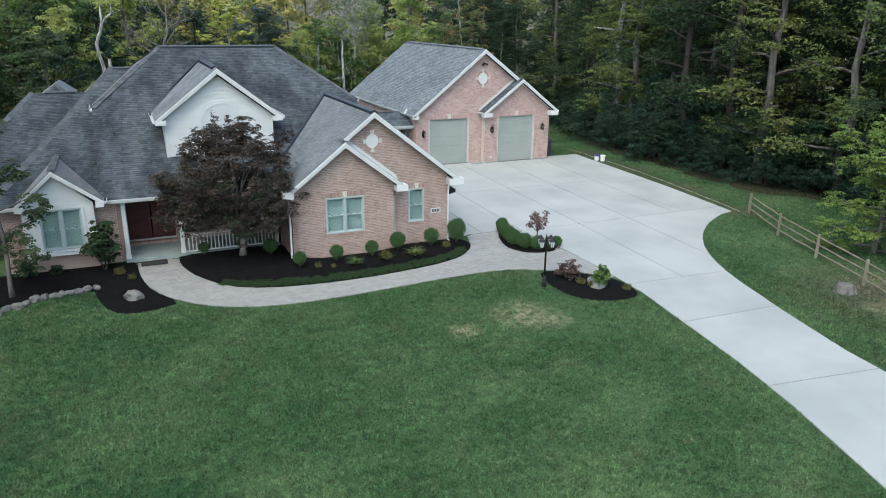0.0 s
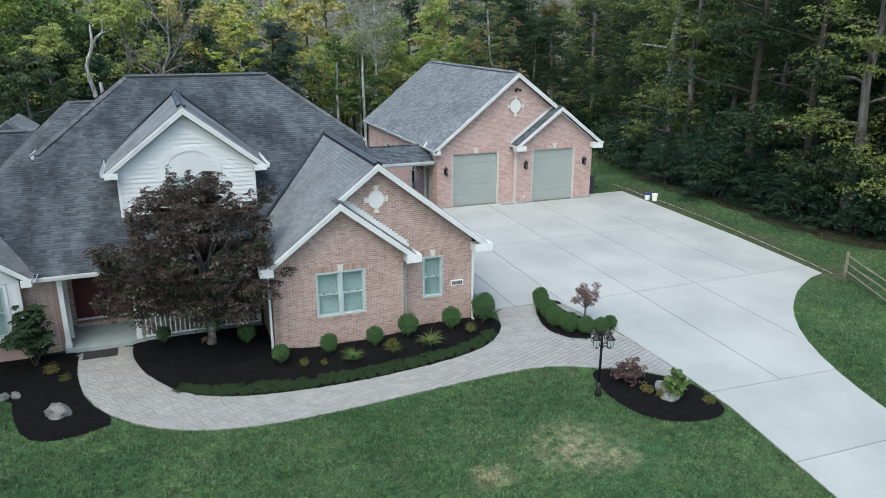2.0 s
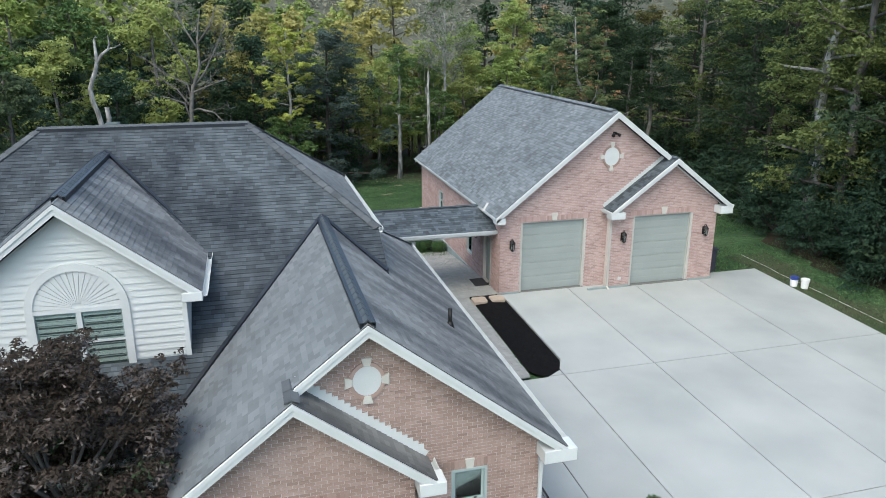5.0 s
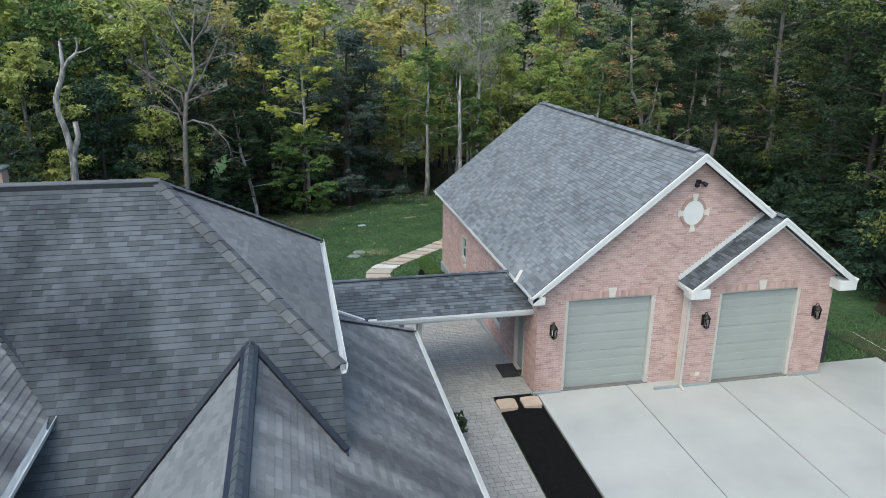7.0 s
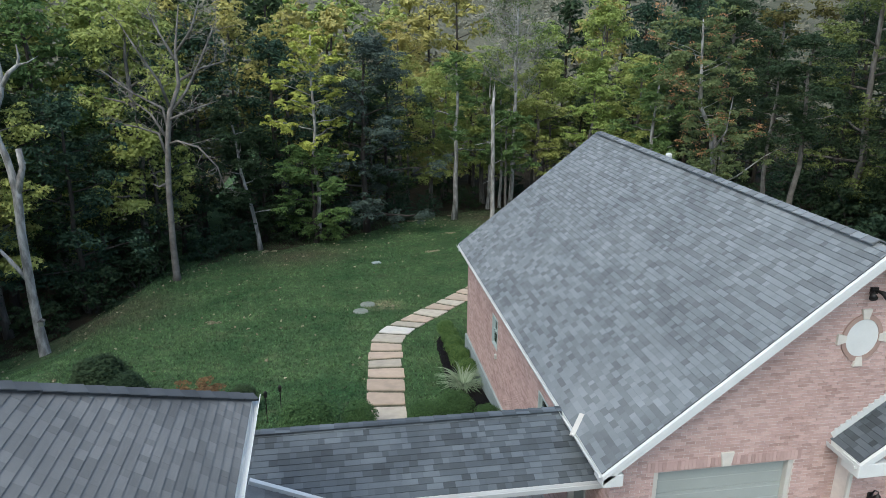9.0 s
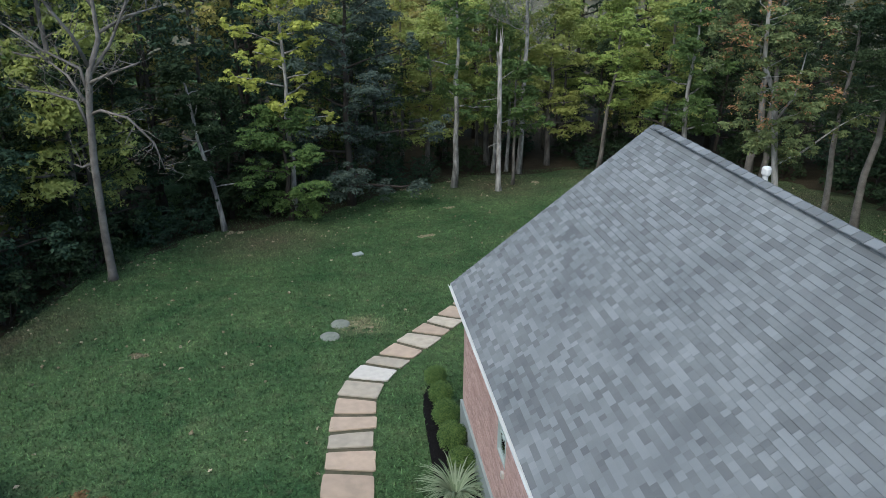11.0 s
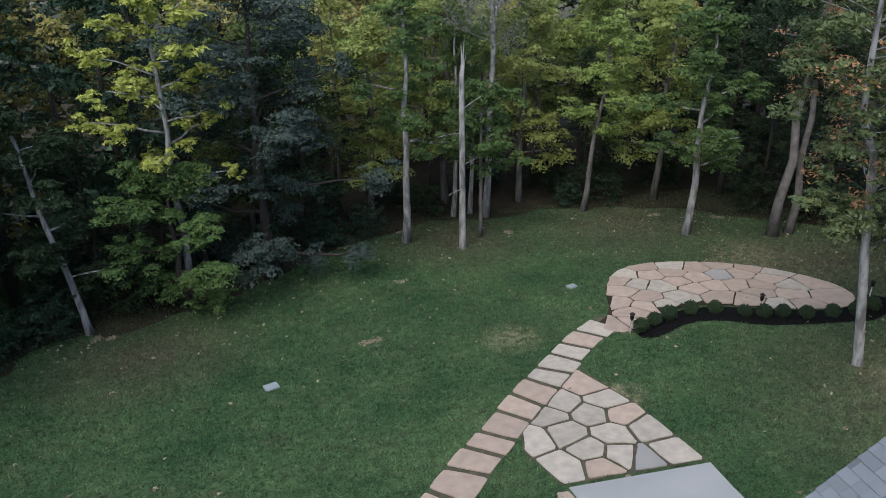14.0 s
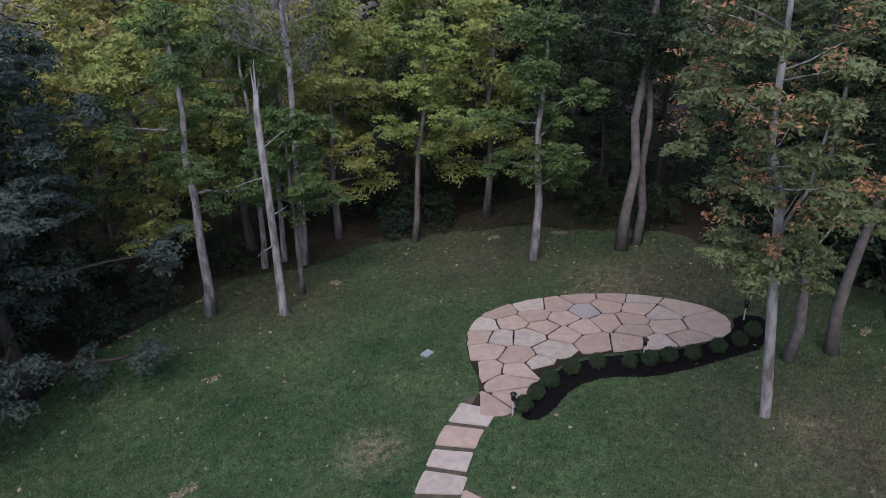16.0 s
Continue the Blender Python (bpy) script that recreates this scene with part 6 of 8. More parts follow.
        if any((x - a) ** 2 + (y - b) ** 2 < need * need for a, b in placed) or any((x - a) ** 2 + (y - b) ** 2 < r * r for a, b, r in keep_clear):
            continue
        placed.append((x, y))
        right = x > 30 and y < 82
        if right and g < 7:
            # darker leaf colours stand in for deeper shade along the right-hand belt
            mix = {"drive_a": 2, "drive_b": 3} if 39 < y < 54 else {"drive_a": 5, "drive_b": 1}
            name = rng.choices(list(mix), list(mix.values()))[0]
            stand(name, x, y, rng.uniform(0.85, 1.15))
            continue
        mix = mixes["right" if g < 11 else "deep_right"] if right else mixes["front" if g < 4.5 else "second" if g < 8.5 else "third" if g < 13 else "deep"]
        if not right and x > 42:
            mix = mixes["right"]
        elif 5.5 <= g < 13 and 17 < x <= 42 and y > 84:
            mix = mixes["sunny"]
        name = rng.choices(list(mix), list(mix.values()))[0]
        high = kinds[name][0]
        if right:
            scale = rng.uniform(0.85, 1.15)
        else:
            # the tops stay near one level over the falling ground, lower in the gap to the far hillside
            low, up = (4.0, 8.5) if g < 4.5 else (8.0, 11.0) if g < 8.5 else (11.0, 13.5) if g < 13 else (13.5, 16.5)
            if 4.5 <= g < 8.5 and 14 < x < 40:
                low, up = 6.5, 9.0
            if x < 3:
                low, up = low + 0.8, up + 1.8
            if y > 90.5 and 23.4 + 0.2 * (y - 90) < x < 30.5 + 0.31 * (y - 90):
                low, up = 6.5, 9.5
            scale = (rng.uniform(low, up) - ground_z(x, y)) / high
        stand(name, x, y, scale)
    # unseen woods added on the left, to close the place and shade the lawn
    for i in range(20):
        y = 2 + 2.8 * i
        for row in range(2):
            stand(rng.choice(("far_dark", "far_dark", "far_light")), -19 - 5 * row + rng.uniform(-1.2, 1.2) - 3 * math.sin(y * 0.08), y + rng.uniform(-0.8, 0.8), rng.uniform(0.8, 1.05))
    for k, (high, ob) in enumerate(kinds.values()):
        if list(kinds)[k] not in used:
            plant(ob, 46 + 3.5 * k, 104)
    # undergrowth along the woods' edge
    bush = []
    # undergrowth colours include the shade below the crowns
    for i, mat in enumerate((M_LEAF_HEDGE_SHADED, M_LEAF_DARK_SHADED, M_LEAF_HEDGE_SHADED, M_LEAF_HEDGE_SHADED)):
        ob = empty("undergrowth_shrub", label="dense dark green shrub at the edge of the woods", category="shrub", group="undergrowth")
        r2 = random.Random(40 + i)
        cl = []
        for j in range(30):
            a, h = j * 2.4, 0.25 + 2.15 * (j + 0.5) / 30
            d = 1.55 * math.sqrt(r2.uniform(0.1, 1)) * (1.0 - 0.25 * h / 2.4)
            cl.append((math.cos(a) * d, math.sin(a) * d, h + r2.uniform(-0.2, 0.2), r2.uniform(0.34, 0.62)))
        st = Shape()
        for c in cl[::4]:
            st.tube(bent((0, 0, -0.1), c[:3], 3, 0.1, r2), [0.04, 0.03, 0.02, 0.01], 5)
        st.put("stem", M_DARK_BARK, ob)
        cr = new("foliage", leaf_mesh("foliage", cl, 5600 if i > 1 else 1700, 0.098 if i > 1 else 0.18, mat, 60 + i, ratio=0.6, pad=True))
        cr.parent = ob
        bush.append(ob)
    first = [True] * 4
    ring = CLEARING[:22]
    for (ax, ay), (bx, by) in zip(ring, ring[1:]):
        ln = math.hypot(bx - ax, by - ay)
        for layer in range(2):
            d = rng.random() * 2
            while d < ln:
                t = d / ln
                nx, ny = (by - ay) / ln, -(bx - ax) / ln
                drive_side = ay < 52 and ax > 20
                off = (0.9 + layer * (2.6 if drive_side else 4.0) + rng.uniform(-0.5, 0.9))
                x, y = ax + (bx - ax) * t + nx * off, ay + (by - ay) * t + ny * off
                back = y > 79 or x < 12
                d += rng.uniform(1.6, 2.6) * (1.9 if back else 1.0)
                if any((x - a) ** 2 + (y - b) ** 2 < r * r * 0.3 for a, b, r in keep_clear):
                    continue
                k = rng.choice((2, 3) if drive_side else (0, 1))
                sc = rng.uniform(0.8, 1.35) * (0.8 if back else 1.25)
                if drive_side:
                    sc = rng.uniform(1.05, 1.5) * (1.35 if layer else 1.0)
                hi = rng.uniform(0.85, 1.2)
                if first[k]:
                    first[k] = False
                    plant(bush[k], x, y, rng.uniform(0, 6.28), sc, hi)
                else:
                    plant_copy(bush[k], x, y, rng.uniform(0, 6.28), sc, hi)


make_woods()


def make_specimens():
    rng = random.Random(3)
    # broken pale snag with forks, leaning
    snag = empty("dead_snag", (0, 0, 0), "pale forked dead tree trunk with broken limbs", "dead tree")
    s = Shape()
    Y = 65.4
    s.tube([(-0.7, Y, -3.9), (-0.72, Y, -3.4), (-0.8, Y, -2.0), (-0.84, Y, -0.6), (-0.84, Y, 2.3), (-0.74, Y, 4.0), (-0.82, Y, 4.9), (-0.92, Y, 5.6), (-1.1, Y, 6.25), (-1.16, Y, 7.0), (-0.95, Y, 7.6), (-0.74, Y, 8.05), (-0.6, Y, 8.6), (-0.6, Y, 9.3), (-0.6, Y, 9.85)],
           [0.34, 0.26, 0.21, 0.19, 0.18, 0.18, 0.15, 0.14, 0.13, 0.13, 0.125, 0.12, 0.11, 0.08, 0.05], 10)
    Shape().tube([(-0.74, Y, 3.9), (-0.52, Y, 4.7), (-0.36, Y, 5.15), (-0.4, Y, 5.92)], [0.14, 0.14, 0.13, 0.125], 9).put("limb", M_PALE_BARK, snag, smooth=True)
    Shape().tube([(-0.36, Y, 5.2), (-0.24, Y, 5.35)], [0.1, 0.06], 6).put("limb", M_PALE_BARK, snag, smooth=True)
    Shape().tube([(-0.62, Y, 8.45), (-0.3, Y, 8.95), (0.1, Y, 9.28), (0.18, Y, 9.6), (0.16, Y, 10.06)], [0.11, 0.09, 0.07, 0.05, 0.02], 7).put("limb", M_PALE_BARK, snag, smooth=True)
    Shape().tube([(0.1, Y, 9.28), (0.45, Y, 9.35), (0.92, Y, 9.63)], [0.055, 0.035, 0.012], 6).put("limb", M_PALE_BARK, snag, smooth=True)
    Shape().tube([(-0.6, Y, 9.8), (-0.5, Y, 9.95), (-0.4, Y, 9.9)], [0.05, 0.045, 0.03], 6).put("limb", M_PALE_BARK, snag, smooth=True)
    Shape().tube([(-0.84, Y, 0.1), (-1.2, Y, 0.7), (-1.8, Y, 1.58), (-2.6, Y, 2.3)], [0.12, 0.1, 0.08, 0.04], 7).put("limb", M_PALE_BARK, snag, smooth=True)
    s.put("trunk", M_PALE_BARK, snag, smooth=True)
    # twiggy grey tree
    dead = empty("bare_tree", (3.5, 73.7, ground_z(3.5, 73.7)), "tall grey tree with a bare twiggy crown", "tree")
    s = Shape()
    stem = [(0, 0, -0.3), (0.02, 0, 0.4), (0.0, 0, 2.15), (0.1, 0, 5.5), (0.3, 0, 7.85), (0.55, 0, 9.4), (1.15, 0, 10.8), (1.15, 0, 12.6), (1.3, 0.1, 13.6), (1.5, 0.1, 14.8)]
    s.tube(stem, [0.3, 0.2, 0.175, 0.16, 0.145, 0.13, 0.1, 0.07, 0.05, 0.02], 10)
    limbs = [[(0.55, 0, 9.3), (1.5, 0.1, 10.5), (2.4, 0.2, 12.2), (3.1, 0.1, 13.7)], [(0.4, 0, 8.4), (0.2, 0.1, 9.6), (-1.3, 0.3, 10.4), (-2.7, 0.2, 11.6)],
             [(0.2, 0, 7.0), (-0.1, -0.1, 8.3), (-1.2, -0.2, 8.7), (-2.6, -0.2, 8.9)], [(0.35, 0, 7.7), (0.8, -0.2, 7.9), (1.9, -0.4, 7.6), (2.8, -0.4, 6.5), (3.1, -0.4, 5.3)],
             [(0.6, 0, 9.6), (0.3, -0.5, 11.0), (-0.4, -1.0, 12.4), (-1.0, -1.2, 13.6)], [(1.15, 0, 11.0), (2.2, 0.6, 11.6), (3.6, 1.0, 12.0)], [(1.15, 0, 12.0), (0.4, 0.4, 13.3), (-0.2, 0.7, 14.6)],
             [(1.15, 0, 12.4), (2.1, -0.4, 13.6), (2.6, -0.5, 15.0)], [(0.5, 0, 9.0), (1.6, -0.8, 9.5), (2.9, -1.3, 10.0)], [(0.3, 0, 8.0), (-0.6, 0.9, 9.2), (-1.8, 1.6, 10.0)], [(0.1, 0, 5.6), (-0.4, 0, 5.4), (-0.7, -0.1, 5.6)]]
    s.put("trunk", M_TWIG_BARK, dead, smooth=True)
    for limb in limbs:
        s, k = Shape(), len(limb)
        s.tube(limb, [0.075 * (1 - 0.8 * i / (k - 1)) + 0.012 for i in range(k)], 6)
        for _ in range(11 if len(limb) > 3 or limb[0][2] > 6 else 2):
            q = rng.uniform(0.25, 1) * (k - 1)
            i = min(int(q), k - 2)
            a = Vector(limb[i]).lerp(Vector(limb[i + 1]), q - i)
            way = (Vector(limb[i + 1]) - Vector(limb[i])).normalized() * 0.6 + Vector((rng.uniform(-1, 1), rng.uniform(-1, 1), rng.uniform(-0.4, 1.0)))
            b = a + way.normalized() * rng.uniform(0.7, 1.9)
            sub = bent(a, b, 3, 0.1, rng)
            s.tube(sub, [0.022, 0.017, 0.012, 0.006], 4)
            for _ in range(5):
                c = sub[rng.choice((1, 2, 3))]
                s.tube(bent(c, c + Vector((rng.uniform(-1, 1), rng.uniform(-1, 1), rng.uniform(-0.4, 0.9))).normalized() * rng.uniform(0.3, 0.9), 2, 0.05, rng), [0.009, 0.007, 0.004], 3)
        s.put("limb", M_TWIG_BARK, dead, smooth=True)
    lean_tree = tree("young_tree", "slim leaning tree with a dark green crown", 22, 10.5, 2.8, 2.2, 0.14, M_LEAF_DARK_SHADED, M_PALE_BARK, 7000, 0.22, clump_count=26, lean=(-1.6, 0.5), clump_r=(0.6, 1.0), group="")
    plant(lean_tree, 7.45, 82.1)
    low = tree("maple_tree", "low spreading fresh green tree at the lawn's edge", 23, 6.9, 0.9, 2.9, 0.16, M_LEAF_FRESH, M_DARK_BARK, 9660, 0.22, clump_count=24, clump_r=(0.7, 1.1), group="")
    plant(low, 11.2, 83.3)
    yellow = tree("yellow_tree", "slender tree with sparse yellow-green leaves", 24, 15.5, 6.6, 2.8, 0.16, M_LEAF_YELLOW, M_PALE_BARK, 5600, leaf_size=0.26, clump_count=44, clump_r=(0.42, 0.7), group="")
    plant(yellow, 11.4, 83.9)
    blue = tree("blue_green_tree", "broad dark blue-green tree drooping over the lawn", 25, 15.0, 1.3, 4.9, 0.24, M_LEAF_BLUE, M_DARK_BARK, 17250, 0.22, clump_count=52, clump_r=(0.8, 1.35), group="")
    plant(blue, 15.0, 86.0, 0, 1.0)
    c = tree("tall_tree", "straight pale-trunked tree with a high green crown", 26, 14.0, 6.0, 2.3, 0.21, M_LEAF_MID, M_PALE_BARK, 7819, 0.2, clump_count=26, clump_r=(0.6, 1.0), group="straight lawn-edge trees")
    plant(c, 22.2, 89.1)
    snag2 = empty("dead_snag", (24.9, 87.1, ground_z(24.9, 87.1)), "pale standing snag with a splintered top", "dead tree")
    s = Shape()
    s.tube([(0.1, 0, -0.3), (0.0, 0, 0.4), (-0.05, 0, 3.0), (-0.12, 0, 6.0), (-0.2, 0, 9.0), (-0.15, 0, 9.6)], [0.3, 0.19, 0.16, 0.15, 0.13, 0.1], 9)
    for dx, dz in ((-0.25, 10.6), (0.05, 10.2), (-0.1, 10.9)):
        Shape().tube([(-0.16, 0, 9.3), (dx, rng.uniform(-0.1, 0.1), dz)], [0.07, 0.01], 5).put("splinter", M_PALE_BARK, snag2)
    for z, dx, dz in ((3.4, -0.9, -0.3), (4.6, 0.7, 0.3), (6.3, -1.5, -0.2), (7.5, 0.8, 0.6)):
        Shape().tube(bent((-0.1, 0, z), (dx, rng.uniform(-0.6, 0.6), z + dz), 3, 0.08, rng), [0.035, 0.025, 0.018, 0.008], 5).put("limb", M_PALE_BARK, snag2, smooth=True)
    s.put("trunk", M_PALE_BARK, snag2, smooth=True)
    fuzz = tree("young_tree", "small green tree beside the pale snag", 27, 9.0, 4.0, 1.9, 0.11, M_LEAF_MID, M_BARK, 5979, 0.22, clump_count=18, clump_r=(0.6, 1.0), group="")
    plant(fuzz, 26.3, 88.6)
    for x, y, sc in ((25.8, 92.8, 0.7), (26.9, 93.0, 0.65)):
        plant_copy(c, x, y, x, sc, 1.3)
    bare = tree("bare_tree", "tall pale tree with bare upper limbs", 28, 19, 10.0, 3.0, 0.2, M_LEAF, M_PALE_BARK, 2070, 0.22, clump_count=20, sparse=True, group="")
    plant(bare, 27.6, 92.0, 1.0)
    e = tree("young_tree", "leaning slim tree with a tuft of low green leaves", 29, 12, 5.5, 2.2, 0.16, M_LEAF_SUNLIT, M_BARK, 5979, 0.22, clump_count=20, lean=(0.9, 0), clump_r=(0.6, 1.1), group="")
    plant(e, 33.48, 91.1)
    # trees added to brighten the back rank, sunlight in their leaf colour
    lit = tree("light_tree", "yellow-green leafy tree behind the lawn's edge", 40, 13, 3.2, 3.0, 0.2, M_LEAF_SUNLIT, M_BARK, 7000, 0.26, clump_count=26, group="yellowing trees")
    plant(lit, 30.5, 94.3)
    plant_copy(lit, 26.0, 95.6, 1.0, 1.1)
    plant_copy(lit, 21.0, 93.2, 2.0, 0.95)
    plant_copy(lit, 38.5, 91.8, 3.0, 1.0)
    for x, y, sc in ((1.4, 77.5, 1.15), (-4.0, 69.8, 1.0), (32.0, 100.0, 1.12), (37.2, 97.5, 1.25)):
        plant_copy(lit, x, y, x, sc, 1.12)
    f = tree("young_tree", "upright tree with a dense dark green crown", 30, 12.5, 4.0, 2.3, 0.2, M_LEAF_MID, M_PALE_BARK, 9200, 0.22, clump_count=26, clump_r=(0.7, 1.1), group="")
    plant(f, 36.8, 85.1)
    g = tree("tall_tree", "tall straight grey trunk with a high crown", 31, 17, 9.5, 3.0, 0.25, M_LEAF_DARK_SHADED, M_TWIG_BARK, 6899, 0.22, clump_count=20, lean=(0.4, 0), group="straight lawn-edge trees")
    plant(g, 40.85, 83.4)
    plant_copy(g, 41.8, 83.42, 2.4, 0.8, 1.2)
    plant_copy(g, 38.06, 72.3, 1.2, 0.7)
    plant_copy(g, 39.74, 71.75, 3.9, 0.8)
    # pale slender tree with turning leaves
    near = empty("turning_tree", (34.82, 70.7, ground_z(34.82, 70.7)), "slender pale-barked tree with green and orange leaves", "tree")
    s = Shape()
    trunk = [(0.05, 0, -0.3), (0, 0, 0.3), (-0.5, 0, 2.6), (-0.95, 0, 4.6), (-1.35, 0, 6.7), (-1.5, 0, 7.6), (-2.3, 0, 8.9), (-2.5, 0, 11.0), (-2.7, 0, 13.5)]
    s.tube(trunk, [0.26, 0.17, 0.15, 0.14, 0.13, 0.12, 0.1, 0.08, 0.04], 9)
    s.tube([(-0.9, 0, 4.4), (0.6, 0.3, 4.9), (2.2, 0.4, 6.0), (3.6, 0.6, 6.6)], [0.06, 0.045, 0.03, 0.012], 6)
    s.tube([(-1.3, 0, 6.4), (-0.7, -0.2, 7.6), (-0.6, -0.3, 9.5)], [0.06, 0.045, 0.02], 6)
    cl = []
    for i in range(84):
        z = 4.9 + 9.1 * i / 84
        a, d = i * 2.4, rng.uniform(0.3, 1.0) * (1.2 + 1.3 * min((z - 4.9) / 2.5, 1))
        cx = float(np.interp(z, [p[2] for p in trunk], [p[0] for p in trunk]))
        p = (cx + math.cos(a) * d, math.sin(a) * d, z + rng.uniform(-0.4, 0.4), rng.uniform(0.38, 0.68))
        cl.append(p)
        if i % 3 == 0:
            s.tube(bent((cx, 0, z - d * 0.4), p[:3], 3, 0.1, rng), [0.024, 0.018, 0.012, 0.005], 4)
    cl += [(2.0, 0.4, 5.8, 0.6), (3.2, 0.5, 6.3, 0.5), (1.0, 0.3, 5.0, 0.45)]
    s.put("trunk", M_PALE_BARK, near, smooth=True)
    m1, m2 = new("crown", leaf_mesh("crown", cl, 19000, 0.14, M_LEAF_TURN, 71, flat=0.75, ratio=0.6, pad=True)), new("crown", leaf_mesh("crown", [(c[0] * 1.06 + 0.1, c[1] * 1.1, c[2] + 0.2, 0.6) for c in cl[::2] if c[2] > 6.2], 2600, 0.11, M_LEAF_ORANGE, 72, flat=0.9, pad=True))
    m1.parent = m2.parent = near
    m3 = new("crown", leaf_mesh("crown", cl, 2200, 0.14, M_LEAF_OCHRE, 73))
    m3.parent = near
    # the tall yellowish tree and its pale trunk beside the hedge woods
    t2 = tree("yellow_tree", "tall grey-trunked tree with yellowing leaves above dark shrubs", 32, 17, 8.0, 3.2, 0.33, M_LEAF_DRIVE, M_PALE_BARK, 8280, 0.22, clump_count=26, group="")
    plant(t2, 35.6, 48.5)
    br = empty("bare_branch", (0, 0, 0), "long bare fallen branch caught in the trees", "branch")
    s = Shape()
    s.tube([(42.0, 40.5, 8.9), (39.8, 40.8, 9.4), (37.2, 41.0, 10.2), (35.8, 41.2, 11.0)], [0.16, 0.13, 0.1, 0.04], 7)
    s.tube([(41.5, 40.5, 8.9), (39.2, 40.2, 9.0), (37.4, 40.0, 8.4), (36.6, 39.8, 7.4)], [0.1, 0.08, 0.05, 0.02], 6)
    for i in range(14):
        q = Vector((rng.uniform(36.0, 39.5), 40.6, rng.uniform(8.8, 10.4)))
        s.tube(bent(q, q + Vector((rng.uniform(-1.2, 0.4), rng.uniform(-0.8, 0.8), rng.uniform(-0.4, 1.6))), 3, 0.12, rng), [0.03, 0.02, 0.012, 0.005], 4)
    s.tube([(42.0, 40.5, 8.9), (43.2, 40.8, 5.0), (43.8, 41.0, -0.5)], [0.2, 0.26, 0.32], 8)
    s.put("limb", M_PALE_BARK, br, smooth=True)
    # leafy trees at the lawn's left and beside the drive
    lt = tree("green_tree", "bushy dull green tree beyond the house", 33, 11.5, 1.5, 3.6, 0.2, M_LEAF_DULL, M_BARK, 14949, 0.22, clump_count=34, clump_r=(0.8, 1.3), group="")
    plant(lt, -4.6, 61.5)
    sm = tree("young_tree", "small grey-green tree in front of the brick wall", 34, 6.6, 1.2, 1.5, 0.07, M_LEAF_DULL, M_BARK, 5200, 0.15, 30, clump_r=(0.32, 0.55), group="")
    plant(sm, -4.3, 29.5)
    rt = tree("young_tree", "small yellow-green tree beside the split-rail fence", 35, 6.0, 0.3, 2.5, 0.09, M_LEAF_RIGHT, M_BARK, 15000, 0.16, 60, clump_r=(0.5, 0.8), group="")
    plant(rt, 30.3, 21.9)
    # bronze ornamental maple in the front bed
    jm = empty("ornamental_maple", (3.9, 30.55, ground_z(3.9, 30.55) + 0.3), "spreading bronze-leaved ornamental maple in the front bed", "tree")
    s = Shape()
    s.tube([(0, 0, -0.2), (0.02, 0, 0.25), (0.05, 0.02, 0.75)], [0.19, 0.13, 0.13], 9)
    cl = []
    for i in range(95):
        q = (i + 0.5) / 95
        z = 1.4 + 3.5 * q
        wide = 2.8 * math.sin(math.pi * (0.22 + 0.72 * q)) ** 0.8
        a, d = i * 2.4, wide * math.sqrt(rng.uniform(0.15, 1.0))
        p = (math.cos(a) * d - 0.25, math.sin(a) * d * 0.9, z + rng.uniform(-0.25, 0.25), rng.uniform(0.32, 0.62))
        cl.append(p)
        if i % 5 == 0:
            Shape().tube(bent((0.05, 0.02, 0.7), p[:3], 4, 0.22, rng), [0.07, 0.05, 0.035, 0.02, 0.008], 5).put("limb", M_BARK, jm, smooth=True)
    for p in ((-0.75, -0.4, 5.9, 0.16), (-0.2, -0.3, 5.75, 0.2), (1.9, -0.4, 5.2, 0.2), (2.2, -0.2, 4.9, 0.2), (-1.4, -0.5, 5.0, 0.3), (0.9, -0.4, 5.3, 0.25), (-2.9, -0.5, 3.4, 0.3), (-3.0, -0.4, 1.9, 0.3), (2.9, -0.4, 2.9, 0.25), (-0.7, -0.3, 5.55, 0.25), (0.4, 0.2, 5.5, 0.22), (1.6, -0.3, 4.7, 0.3), (-1.9, -0.4, 4.3, 0.35), (-2.5, -0.2, 2.6, 0.4), (2.5, -0.2, 2.4, 0.35)):
        p = (p[0], p[1], p[2] - (0.3 if p[2] > 5 else 0), p[3])
        cl += [p, (p[0] * 0.93, p[1] * 0.93, p[2] - 0.32, p[3]), (p[0] * 1.03, p[1] + 0.1, p[2] + 0.22, p[3] * 0.5)]
        Shape().tube(bent((0.05, 0.02, 2.0), p[:3], 4, 0.14, rng), [0.05, 0.04, 0.03, 0.015, 0.006], 5).put("limb", M_BARK, jm, smooth=True)
    for i in range(14):
        a, d = rng.uniform(0, 6.28), 1.6 * math.sqrt(rng.random())
        cl.append((math.cos(a) * d - 0.25, math.sin(a) * d - 0.2, rng.uniform(1.7, 3.6), rng.uniform(0.4, 0.65)))
    s.put("trunk", M_TWIG_BARK, jm, smooth=True)
    crown = new("crown", leaf_mesh("crown", cl, 52000, 0.085, M_LEAF_MAPLE, 80, ratio=0.5, flat=0.9, pad=True))
    shine = new("crown", leaf_mesh("crown", [c for c in cl if c[2] > 1.6], 20000, 0.085, M_LEAF_GLOSS, 82, ratio=0.5, flat=0.9, pad=True))
    shine.parent = jm
    crown.parent = jm
    green = new("crown", leaf_mesh("crown", [c for c in cl if c[2] < 3.6], 9000, 0.09, M_LEAF_DARK_SHADED, 81, ratio=0.45, flat=0.5))
    green.parent = jm


make_specimens()


